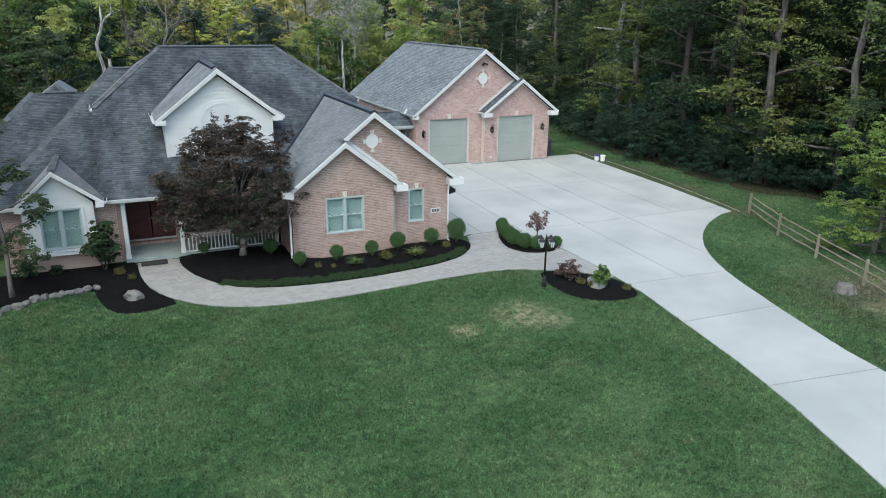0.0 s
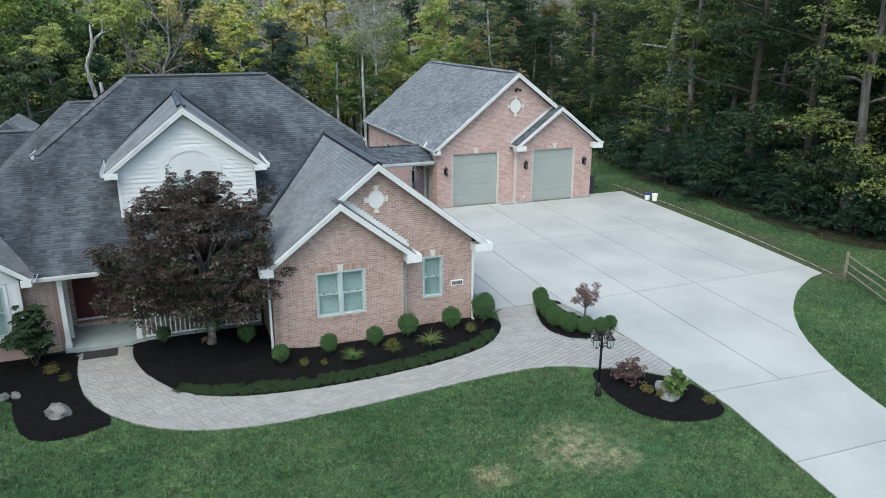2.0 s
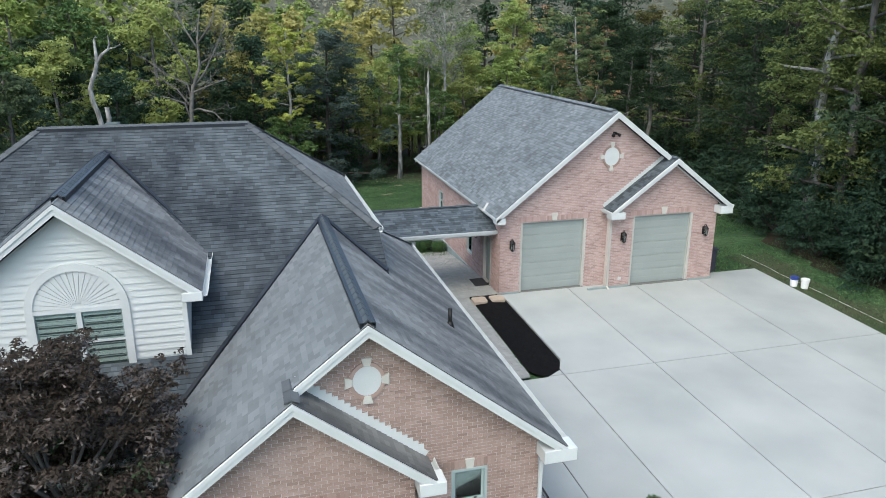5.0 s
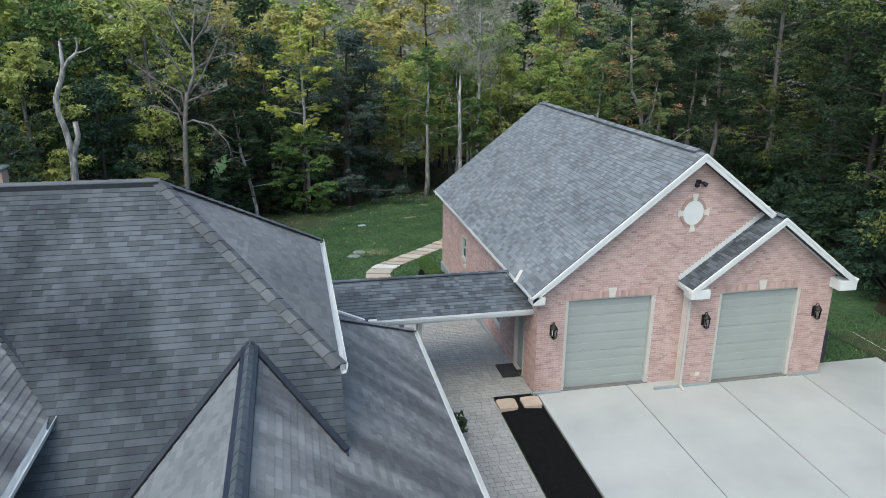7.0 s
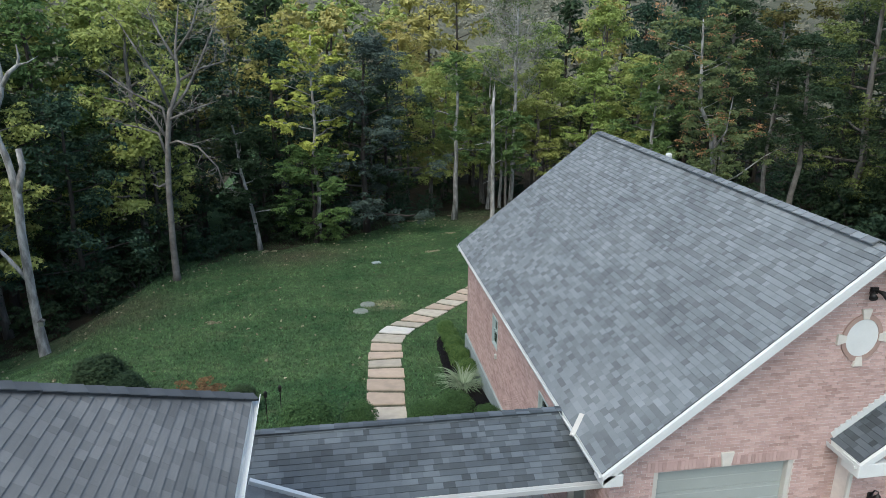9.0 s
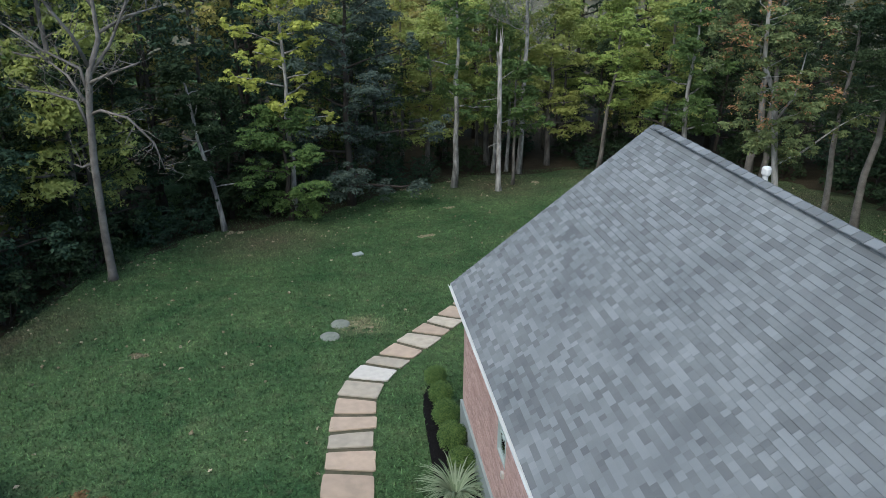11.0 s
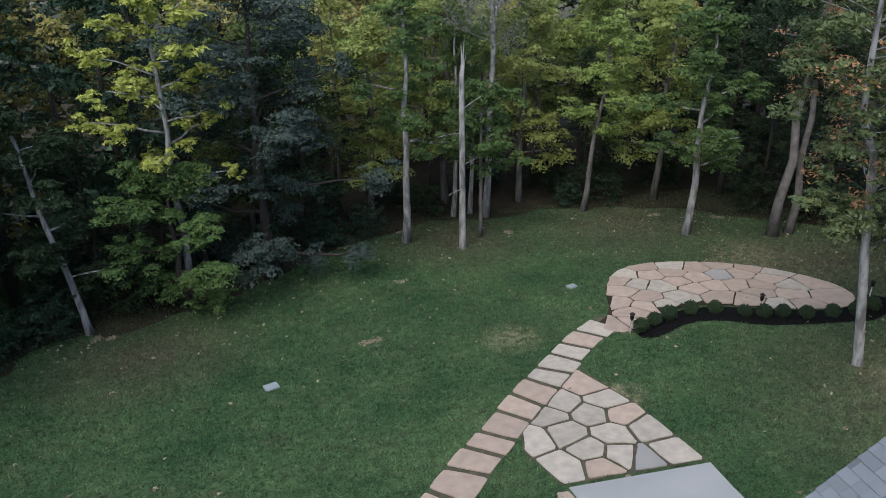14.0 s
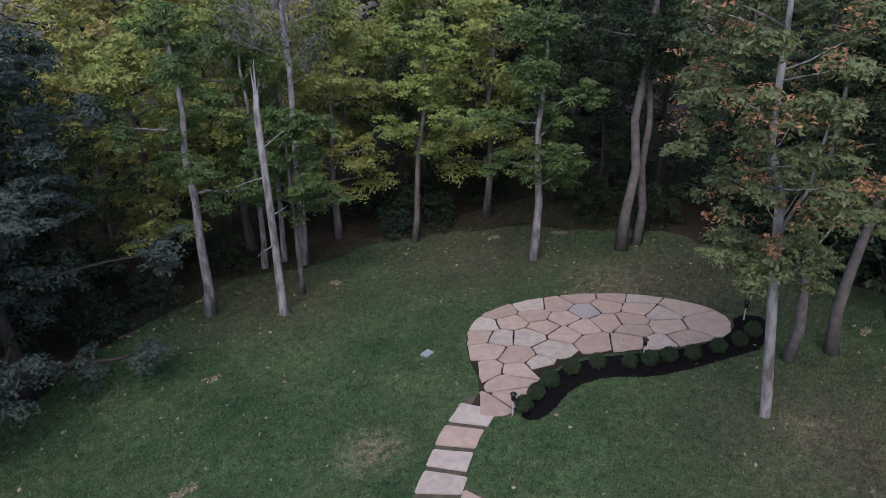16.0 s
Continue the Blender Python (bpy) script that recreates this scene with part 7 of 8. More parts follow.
def shrub(name, label, mat, r, h, count, leaf, seed, category="shrub", group="", stem=True, lumps=14, neat=False):
    ob = empty(name, label=label, category=category, group=group)
    rng = random.Random(seed)
    cl = [(0, 0, h * 0.55, min(r, h * 0.5) * 0.92)]
    for i in range(lumps):
        a = i * 2.4
        q = (i + 0.5) / lumps
        d = r * (0.5 if neat else 0.62) * math.sin(math.pi * (0.15 + 0.75 * q))
        cl.append((math.cos(a) * d, math.sin(a) * d, h * (0.25 + (0.5 if neat else 0.6) * q), r * (rng.uniform(0.44, 0.5) if neat else rng.uniform(0.34, 0.46))))
    if stem:
        s = Shape()
        for i in range(5):
            s.tube(bent((0, 0, -0.05), cl[1 + i * 2][:3], 3, 0.03, rng), [0.025, 0.02, 0.015, 0.008], 5)
        s.put("stem", M_DARK_BARK, ob)
    f = new("foliage", leaf_mesh("foliage", cl, count, leaf * 1.25, mat, seed, flat=0.97, ratio=0.7, pad=True, neat=neat))
    f.parent = ob
    return ob


def tuft(name, label, mat, length, count, seed, group="", wide=0.022, category="ornamental grass"):
    """Arching strap leaves from one root."""
    ob = empty(name, label=label, category=category, group=group)
    rng = random.Random(seed)
    s = Shape()
    for i in range(count):
        a, ln, lift = rng.uniform(0, 6.283), length * rng.uniform(0.6, 1.1), rng.uniform(0.5, 1.3)
        d = Vector((math.cos(a), math.sin(a), 0))
        side = Vector((-d.y, d.x, 0)) * wide
        pts = []
        for j in range(5):
            t = j / 4
            p = d * ln * (0.04 + 0.75 * t * (0.6 + 0.4 * t)) + Vector((0, 0, ln * lift * (t - 0.62 * t * t)))
            w = side * (1 - t * 0.9)
            pts += [p - w, p + w]
        s.add(pts, [(2 * j, 2 * j + 1, 2 * j + 3, 2 * j + 2) for j in range(4)])
    f = s.put("foliage", mat, ob)
    return ob


def make_garden():
    rng = random.Random(8)
    ball = shrub("boxwood_ball", "round clipped boxwood in the black mulch", M_LEAF_BOX, 0.31, 0.66, 4200, 0.034, 90, group="clipped boxwoods", neat=True)
    spots = [(5.75, 28.35, 0.95), (7.28, 28.45, 1.0), (8.78, 28.5, 1.0), (10.02, 28.8, 1.2), (11.6, 28.9, 1.2)]
    for i, (x, y, k) in enumerate(spots):
        if i == 0:
            plant(ball, x, y, 0, k)
        else:
            plant_copy(ball, x, y, i, k)
    for x, y, k in ((2.46, 31.2, 0.85), (4.0, 31.3, 0.75), (4.96, 30.1, 1.0)):
        plant_copy(ball, x, y, x, k)
    big = shrub("yew_ball", "tall rounded clipped yew at the house corner", M_LEAF_BOX, 0.46, 1.22, 7500, 0.038, 91, group="", neat=True)
    plant(big, 12.95, 29.25)
    yew = shrub("broadleaf_shrub", "loose dark evergreen shrub beside the porch", M_LEAF_DARK_SHADED, 0.7, 2.3, 3400, 0.1, 92)
    plant(yew, -1.25, 31.2)
    small = shrub("low_shrub", "small dark shrub at the foot of the brick wall", M_LEAF_DARK_SHADED, 0.4, 0.6, 600, 0.09, 93, group="low shrubs")
    plant(small, -4.0, 31.4)
    plant_copy(small, -3.0, 31.4, 1, 0.7)
    plant_copy(small, -6.0, 31.3, 2, 1.1)
    dry = shrub("dry_shrub", "small tan and green perennial in the mulch", M_LEAF_OCHRE, 0.26, 0.4, 170, 0.07, 94, group="perennials")
    plant(dry, -0.75, 30.5)
    for x, y, k in ((-0.35, 29.9, 0.7), (6.4, 28.0, 0.7), (9.25, 28.2, 0.9), (12.2, 28.6, 0.9), (7.0, 27.9, 0.5), (16.95, 22.3, 0.8), (15.85, 23.05, 0.8)):
        plant_copy(dry, x, y, x, k)
    lily = tuft("daylily", "clump of arching green and yellowing strap leaves", M_LEAF_GRASS, 0.6, 90, 95, group="daylily clumps")
    plant(lily, 7.9, 27.95, sink=0.0)
    plant_copy(lily, 10.55, 28.15, 2, 1.15, sink=0.0)
    plant_copy(lily, 9.25, 28.05, 4, 0.8, sink=0.0)
    barb = shrub("barberry", "twiggy purple-leaved shrub beside the lamp post", M_LEAF_PURPLE, 0.5, 0.85, 900, 0.07, 96)
    plant(barb, 15.45, 24.1)
    plant_copy(dry, 15.6, 23.4, 1, 0.9)
    oak = shrub("upright_shrub", "light green upright leafy shrub by a boulder", M_LEAF_MID, 0.32, 1.0, 260, 0.16, 97)
    plant(oak, 16.15, 22.85)
    sprig = shrub("young_shrub", "thin dark green shrub at the edge of the pavers", M_LEAF_DARK_SHADED, 0.3, 0.85, 260, 0.09, 107)
    plant(sprig, 14.2, 42.4)
    # clipped hedge round the crescent bed
    lump = shrub("hedge_shrub", "billowing clipped boxwood in the crescent bed", M_LEAF_BOX, 0.43, 0.74, 5600, 0.038, 98, group="crescent hedge", neat=True)
    for i, (x, y, k) in enumerate(((15.85, 30.35, 0.95), (15.6, 29.75, 0.95), (15.5, 29.1, 1.0), (15.4, 28.45, 1.05), (15.6, 27.85, 1.05), (16.05, 27.5, 0.95), (16.6, 27.35, 0.85), (17.1, 27.55, 0.75))):
        if i == 0:
            plant(lump, x, y, 0, k * 0.88, 1.1)
        else:
            plant_copy(lump, x, y, i * 1.3, k * 0.88, 1.1)
    wee = empty("small_tree", (16.55, 28.35, ground_z(16.55, 28.35)), "little purple-leaved tree in the crescent bed", "tree")
    s = Shape().tube([(0, 0, -0.1), (0.02, 0, 0.5), (0, 0.02, 1.05)], [0.04, 0.035, 0.02], 7)
    cl = []
    for i in range(14):
        a, d = i * 2.4, rng.uniform(0.1, 0.48)
        p = (math.cos(a) * d, math.sin(a) * d, 0.75 + 0.7 * i / 14, rng.uniform(0.14, 0.24))
        cl.append(p)
        s.tube(bent((0.01, 0, 0.55), p[:3], 3, 0.03, rng), [0.02, 0.015, 0.01, 0.004], 4)
    s.put("trunk", M_BARK, wee, smooth=True)
    cr = new("crown", leaf_mesh("crown", cl, 1500, 0.07, M_LEAF_WEE, 99))
    cr.parent = wee
    # ground cover along the walk
    gc = empty("groundcover", (0, 0, 0), "strip of low green groundcover edging the walk", "groundcover", kind="stuff")
    line = [(2.7, 28.25), (3.4, 27.85), (4.4, 27.5), (6.0, 27.27), (8.0, 27.22), (9.8, 27.4), (11.2, 27.62), (12.35, 28.0), (13.0, 28.55)]
    cl = []
    for (ax, ay), (bx, by) in zip(line, line[1:]):
        k = int(70 * math.hypot(bx - ax, by - ay))
        for i in range(k):
            x, y = ax + (bx - ax) * i / k + rng.uniform(-0.15, 0.15), ay + (by - ay) * i / k + 0.04 + rng.uniform(-0.2, 0.2)
            cl.append((x, y, ground_z(x, y) + bed_rise(x, y) + 0.02, rng.uniform(0.07, 0.12)))
    f = new("foliage", leaf_mesh("foliage", cl, 60000, 0.045, M_LEAF_COVER, 101, flat=0.6, ratio=0.3))
    f.parent = gc
    # behind the house
    hedge2 = shrub("rounded_shrub", "rounded dark green shrub on the rear lawn", M_LEAF_DARK_SHADED, 1.0, 1.5, 10000, 0.065, 102, group="rear shrubs", neat=True)
    plant(hedge2, 4.6, 55.9, 0, 1.05)
    plant_copy(hedge2, 5.5, 55.3, 1, 0.75)
    rust = shrub("rusty_shrub", "low shrub with rusty autumn leaves", M_LEAF_RUST, 1.1, 1.0, 5200, 0.07, 103)
    plant(rust, 7.9, 54.2)
    plant_copy(hedge2, 9.2, 54.3, 2, 0.55)
    lh = shrub("rounded_shrub", "rounded mid-green shrub beside the breezeway", M_LEAF_BOX, 0.95, 1.2, 9000, 0.055, 104, group="rear shrubs", neat=True)
    plant(lh, 11.3, 51.9)
    plant_copy(lh, 12.75, 52.2, 1, 0.62, 1.2)
    plant_copy(lh, 14.65, 52.2, 2, 0.62)
    plant_copy(lh, 15.6, 52.5, 3, 0.72)
    plant_copy(lh, 16.5, 52.0, 3.5, 0.48)
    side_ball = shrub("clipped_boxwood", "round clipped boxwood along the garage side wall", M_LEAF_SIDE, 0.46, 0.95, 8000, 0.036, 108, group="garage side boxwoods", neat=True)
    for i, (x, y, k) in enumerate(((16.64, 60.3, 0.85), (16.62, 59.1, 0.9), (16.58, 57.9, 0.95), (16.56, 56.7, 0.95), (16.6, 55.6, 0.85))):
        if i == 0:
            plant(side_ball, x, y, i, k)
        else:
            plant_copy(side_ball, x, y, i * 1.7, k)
    miscan = tuft("ornamental_grass", "arching variegated ornamental grass by the garage wall", M_LEAF_PALE, 1.2, 240, 105, wide=0.028)
    plant(miscan, 16.3, 54.75)
    pb = shrub("patio_boxwood", "small clipped boxwood edging the flagstone patio", M_LEAF_DARK_SHADED, 0.34, 0.62, 2400, 0.045, 106, group="patio boxwoods", neat=True)
    for i, (x, y) in enumerate(((28.85, 75.0), (29.6, 75.35), (30.4, 75.65), (31.5, 75.9), (32.45, 75.65), (33.35, 75.0), (34.0, 74.7), (34.7, 74.5), (35.5, 74.15), (36.5, 73.95), (37.5, 73.85), (38.4, 74.0))):
        if i == 0:
            plant(pb, x, y)
        else:
            plant_copy(pb, x, y, i, rng.uniform(0.9, 1.1))


make_garden()


def make_things():
    rng = random.Random(17)
    # street-style lamp post with a cluster of lanterns
    lp = empty("lamp_post", (14.2, 23.84, ground_z(14.2, 23.84)), "black iron lamp post with a cluster of lanterns", "lamp post")
    Shape().tube([(0, 0, 0), (0, 0, 0.12), (0, 0, 0.2), (0, 0, 0.42)], [0.11, 0.1, 0.065, 0.055], 14).put("base", M_IRON, lp, smooth=True)
    Shape().tube([(0, 0, 0.3), (0, 0, 1.95), (0, 0, 2.12)], [0.04, 0.035, 0.012], 10).put("pole", M_IRON, lp, smooth=True)
    arm = Shape()
    k = 9
    arc = [(0.02 + 0.26 * i / k, 1.5 + 0.1 * math.sin(math.pi * 1.5 * i / k) + 0.2 * (i / k) ** 2) for i in range(k + 1)]
    arm.tube([(r, 0, z) for r, z in arc], [0.016] * len(arc), 6)
    arm_me = arm.mesh("arm", M_IRON, smooth=True)
    cage, bars = Shape(), []
    for i in range(6):
        a = math.pi / 3 * i
        bars.append(Shape().beam((math.cos(a) * 0.055, math.sin(a) * 0.055, 0), (math.cos(a) * 0.085, math.sin(a) * 0.085, 0.2), 0.008, 0.008).mesh("bar", M_IRON))
    cage.tube([(0, 0, -0.03), (0, 0, 0.0)], [0.03, 0.065], 6)
    hood_me = Shape().tube([(0, 0, 0.2), (0, 0, 0.22), (0, 0, 0.29), (0, 0, 0.33)], [0.1, 0.105, 0.04, 0.01], 6).mesh("hood", M_IRON)
    cage_me = cage.mesh("lantern", M_IRON)
    glass = Shape().tube([(0, 0, 0.005), (0, 0, 0.195)], [0.05, 0.078], 6).mesh("lantern_glass", M_LANTERN)
    for i in range(4):
        a = math.pi / 2 * i + 0.4
        o = new("arm", arm_me)
        o.parent, o.rotation_euler = lp, (0, 0, a)
        o = new("lantern", cage_me)
        o.parent, o.location = lp, (math.cos(a) * 0.28, math.sin(a) * 0.28, 1.64)
        o.scale = (1.35, 1.35, 1.15)
        g = new("lantern_glass", glass)
        g.parent = o
        new("hood", hood_me).parent = o
        for me in bars:
            new("bar", me).parent = o
    # wall lanterns
    wl = empty("wall_lantern", (17.45, 44.19, 2.15), "black coach lantern on the brick garage wall", "wall lamp", "garage wall lanterns")
    Shape().box(-0.06, 0.06, -0.03, 0.0, -0.15, 0.2).put("backplate", M_IRON, wl, bevel=0.01)
    Shape().tube([(0, -0.02, 0.12), (0, -0.1, 0.3), (0, -0.19, 0.33), (0, -0.2, 0.26)], [0.014] * 4, 6).put("arm", M_IRON, wl, smooth=True)
    c = Shape()
    for i in range(6):
        a = math.pi / 3 * i
        Shape().beam((math.cos(a) * 0.075, -0.2 + math.sin(a) * 0.075, -0.14), (math.cos(a) * 0.1, -0.2 + math.sin(a) * 0.1, 0.13), 0.016, 0.016).put("bar", M_IRON, wl)
    Shape().tube([(0, -0.2, -0.19), (0, -0.2, -0.14)], [0.03, 0.09], 6).put("base", M_IRON, wl)
    c.tube([(0, -0.2, 0.13), (0, -0.2, 0.15), (0, -0.2, 0.25), (0, -0.2, 0.29)], [0.115, 0.12, 0.05, 0.01], 6)
    c.put("hood", M_IRON, wl)
    Shape().tube([(0, -0.2, -0.13), (0, -0.2, 0.125)], [0.065, 0.09], 6).put("glass", M_GLASS, wl)
    copy_thing(wl, Matrix.Translation((22.15, 43.79, 2.27)))
    copy_thing(wl, Matrix.Translation((25.98, 43.79, 2.27)))
    copy_thing(wl, Matrix.Translation((16.99, 46.75, 2.0)) @ Matrix.Rotation(radians(-90), 4, "Z"))
    # mats
    m = Shape().box(-0.3, 0.3, -0.46, 0.46, 0, 0.02).put("door_mat", M_MAT, bevel=0.006)
    tagged(m, "black rubber mat on the pavers at the side door", "door mat").location = (16.68, 45.88, ground_z(16.68, 45.88) + 0.05)
    m2 = Shape().box(-0.5, 0.5, -0.28, 0.28, 0, 0.02).put("door_mat", M_MAT, bevel=0.006)
    tagged(m2, "dark mat on the walk before the porch", "door mat").location = (0.53, 31.42, ground_z(0.53, 31.42) + 0.05)
    # bin and buckets
    b = empty("rubbish_bin", (26.98, 44.6, ground_z(26.98, 44.6) + 0.035), "dark navy wheeled rubbish bin beside the garage", "bin")
    Shape().prism([(-0.26, -0.26, 0.06), (0.26, -0.26, 0.06), (0.26, 0.26, 0.06), (-0.26, 0.26, 0.06)], (0, 0, 0.98)).put("body", M_BIN, b, bevel=0.03)
    Shape().prism([(-0.31, -0.33, 1.04), (0.31, -0.33, 1.04), (0.31, 0.3, 1.1), (-0.31, 0.3, 1.1)], (0, 0, 0.05)).put("lid", M_BIN, b, bevel=0.015)
    for x in (-0.27, 0.27):
        Shape().tube([(x - 0.03, 0.24, 0.11), (x + 0.03, 0.24, 0.11)], [0.11, 0.11], 14).put("wheel", M_IRON, b)
    Shape().tube([(-0.24, 0.33, 1.0), (0.24, 0.33, 1.0)], [0.02, 0.02], 8).put("handle", M_BIN, b)
    for x, y, mat, words in ((29.75, 41.75, M_PLASTIC_W, "white plastic bucket standing beside the driveway"), (29.5, 42.1, M_PLASTIC_B, "blue and white plastic bucket beside the driveway")):
        q = empty("bucket", (x, y, ground_z(x, y) + 0.03), words, "bucket")
        Shape().tube([(0, 0, 0), (0, 0, 0.38), (0, 0, 0.385)], [0.14, 0.165, 0.155], 18).put("pail", M_PLASTIC_W, q)
        Shape().tube([(0, 0, 0.3), (0, 0, 0.41), (0, 0, 0.42)], [0.175, 0.178, 0.16], 18).put("lid", mat, q)
        Shape().tube([(math.cos(t) * 0.18, 0.02, 0.36 - 0.16 * math.sin(t)) for t in (math.pi * i / 8 for i in range(9))], [0.005] * 9, 5).put("handle", M_METAL, q)
    # split-rail fence
    fence = empty("split_rail_fence", (0, 0, 0), "weathered split-rail fence along the side lawn", "fence")
    line = [(29.65, 28.62), (28.15, 25.35), (27.2, 22.4), (26.32, 19.4), (25.1, 16.2), (24.0, 13.2)]
    for (x, y) in line:
        z = ground_z(x, y)
        Shape().tube([(x, y, z - 0.2), (x + 0.01, y, z + 0.6), (x, y + 0.01, z + 1.06), (x, y + 0.01, z + 1.1)], [0.075, 0.07, 0.068, 0.045], 7).put("post", M_FENCE, fence)
    for (ax, ay), (bx, by) in zip(line, line[1:]):
        for hgt in (0.28, 0.62, 0.96):
            Shape().tube(bent((ax, ay, ground_z(ax, ay) + hgt), (bx, by, ground_z(bx, by) + hgt), 4, 0.025, rng), [0.026, 0.036, 0.038, 0.036, 0.026], 6).put("rail", M_FENCE, fence)
    # stump
    st = empty("tree_stump", (25.0, 19.2, ground_z(25.0, 19.2)), "low grey weathered tree stump on the side lawn", "stump")
    p, k = [], 14
    s = Shape()
    rows = ((0.46, -0.1), (0.38, 0.08), (0.33, 0.26), (0.3, 0.3))
    pts = [(math.cos(2 * math.pi * j / k) * r * (1 + 0.16 * math.sin(j * 2.3)), math.sin(2 * math.pi * j / k) * r * (1 + 0.16 * math.sin(j * 2.3)), z) for r, z in rows for j in range(k)]
    s.add(pts, [(i * k + j, i * k + (j + 1) % k, (i + 1) * k + (j + 1) % k, (i + 1) * k + j) for i in range(3) for j in range(k)] + [tuple(range(3 * k, 4 * k))])
    s.put("stump_body", M_BARK, st)
    Shape().tube([(0.01, 0, 0.29), (0.01, 0, 0.315)], [0.27, 0.25], 14).put("cut_face", M_TWIG_BARK, st, "grey weathered cut face")

    def boulder(x, y, sx, sy, sz, seed, words, mat=M_BOULDER, group="bed boulders"):
        bm = bmesh.new()
        bmesh.ops.create_icosphere(bm, subdivisions=3, radius=1.0)
        for v in bm.verts:
            q = v.co * 1.4 + Vector((seed * 3.1, 0, 0))
            k = 1 + 0.34 * noise.noise(q) + 0.2 * abs(noise.noise(q * 2.3)) + 0.07 * noise.noise(q * 6)
            v.co = Vector((v.co.x * sx * k, v.co.y * sy * k, max(v.co.z, -0.5) * sz * k))
        me = bpy.data.meshes.new("boulder")
        bm.to_mesh(me)
        bm.free()
        me.materials.append(mat)
        ob = new("boulder", me)
        ob.matrix_basis = Matrix.Translation((x, y, ground_z(x, y) + sz * 0.35)) @ Matrix.Rotation(seed * 1.7, 4, "Z")
        tagged(ob, words, "boulder", group)

    for i in range(17):
        t = i / 16
        x = -6.0 + 4.4 * t
        y = float(np.interp(x, [-6, -4.5, -3.9, -3.3, -2.4, -1.6], [27.7, 28.25, 28.75, 29.2, 29.35, 29.5]))
        boulder(x + rng.uniform(-0.05, 0.05), y + rng.uniform(-0.12, 0.12), rng.uniform(0.1, 0.25), rng.uniform(0.1, 0.18), rng.uniform(0.08, 0.16), i, "rounded grey boulder in a row edging the bed")
    boulder(-0.35, 27.95, 0.38, 0.28, 0.24, 31, "large pale angular boulder set in the mulch", group="")
    boulder(16.2, 23.2, 0.55, 0.36, 0.26, 32, "pale grey boulder in the island bed", M_PALE_ROCK, group="")
    # rear lawn covers
    for x, y, words in ((13.8, 66.2, "round grey-green tank cover flush with the lawn"), (13.4, 65.0, "round grey-green tank cover in the grass")):
        ld = empty("tank_cover", (x, y, ground_z(x, y)), words, "cover", "tank covers")
        Shape().tube([(0, 0, -0.05), (0, 0, 0.04), (0, 0, 0.055), (0, 0, 0.07)], [0.37, 0.37, 0.35, 0.3], 28).put("lid", M_LID, ld)
        Shape().tube([(0, 0, 0.066), (0, 0, 0.078)], [0.06, 0.05], 12).put("knob", M_LID, ld)
    for x, y, k in ((14.86, 74.8, 0.25), (28.2, 80.2, 0.22)):
        bl = Shape().prism([(-k, -k * 0.75, -0.05), (k, -k * 0.75, -0.05), (k, k * 0.75, -0.05), (-k, k * 0.75, -0.05)], (0, 0, 0.15)).put("stone_block", M_CONC_BASE, bevel=0.015)
        bl.location = (x, y, ground_z(x, y))
        bl.rotation_euler = (0, 0, 0.35)
        tagged(bl, "pale concrete block set in the rear lawn", "block", "lawn blocks")
    # path lights
    for x, y in ((28.45, 75.05), (34.15, 75.15), (39.2, 75.0)):
        pl = empty("path_light", (x, y, ground_z(x, y)), "small black path light beside the patio", "path light", "patio path lights")
        Shape().tube([(0, 0, -0.1), (0, 0, 0.62)], [0.03, 0.025], 8).put("stake", M_TAUPE, pl)
        Shape().tube([(0, 0, 0.58), (0, 0, 0.66), (0, 0, 0.8), (0, 0, 0.84), (0, 0, 0.92)], [0.05, 0.08, 0.075, 0.12, 0.02], 8).put("lamp_head", M_IRON, pl)
    for x, y in ((10.0, 53.2), (10.4, 53.6)):
        pl = empty("garden_torch", (x, y, ground_z(x, y)), "slim dark garden torch in the rear bed", "torch", "garden torches")
        Shape().tube([(0, 0, -0.1), (0, 0, 0.85)], [0.015, 0.015], 6).put("pole", M_IRON, pl)
        Shape().tube([(0, 0, 0.85), (0, 0, 0.87), (0, 0, 1.03), (0, 0, 1.07)], [0.02, 0.05, 0.055, 0.02], 8).put("canister", M_IRON, pl)
    bh = empty("birdhouse", (-0.55, 65.12, -1.85), "small green birdhouse fixed to the dead trunk", "birdhouse")
    Shape().box(-0.1, 0.1, -0.1, 0.1, 0, 0.22).put("box", M_LID, bh)
    Shape().prism([(-0.14, -0.15, 0.22), (0.14, -0.15, 0.22), (0, -0.15, 0.32)], (0, 0.28, 0)).put("roof", M_BARK, bh)


make_things()

# ---- far woods ----


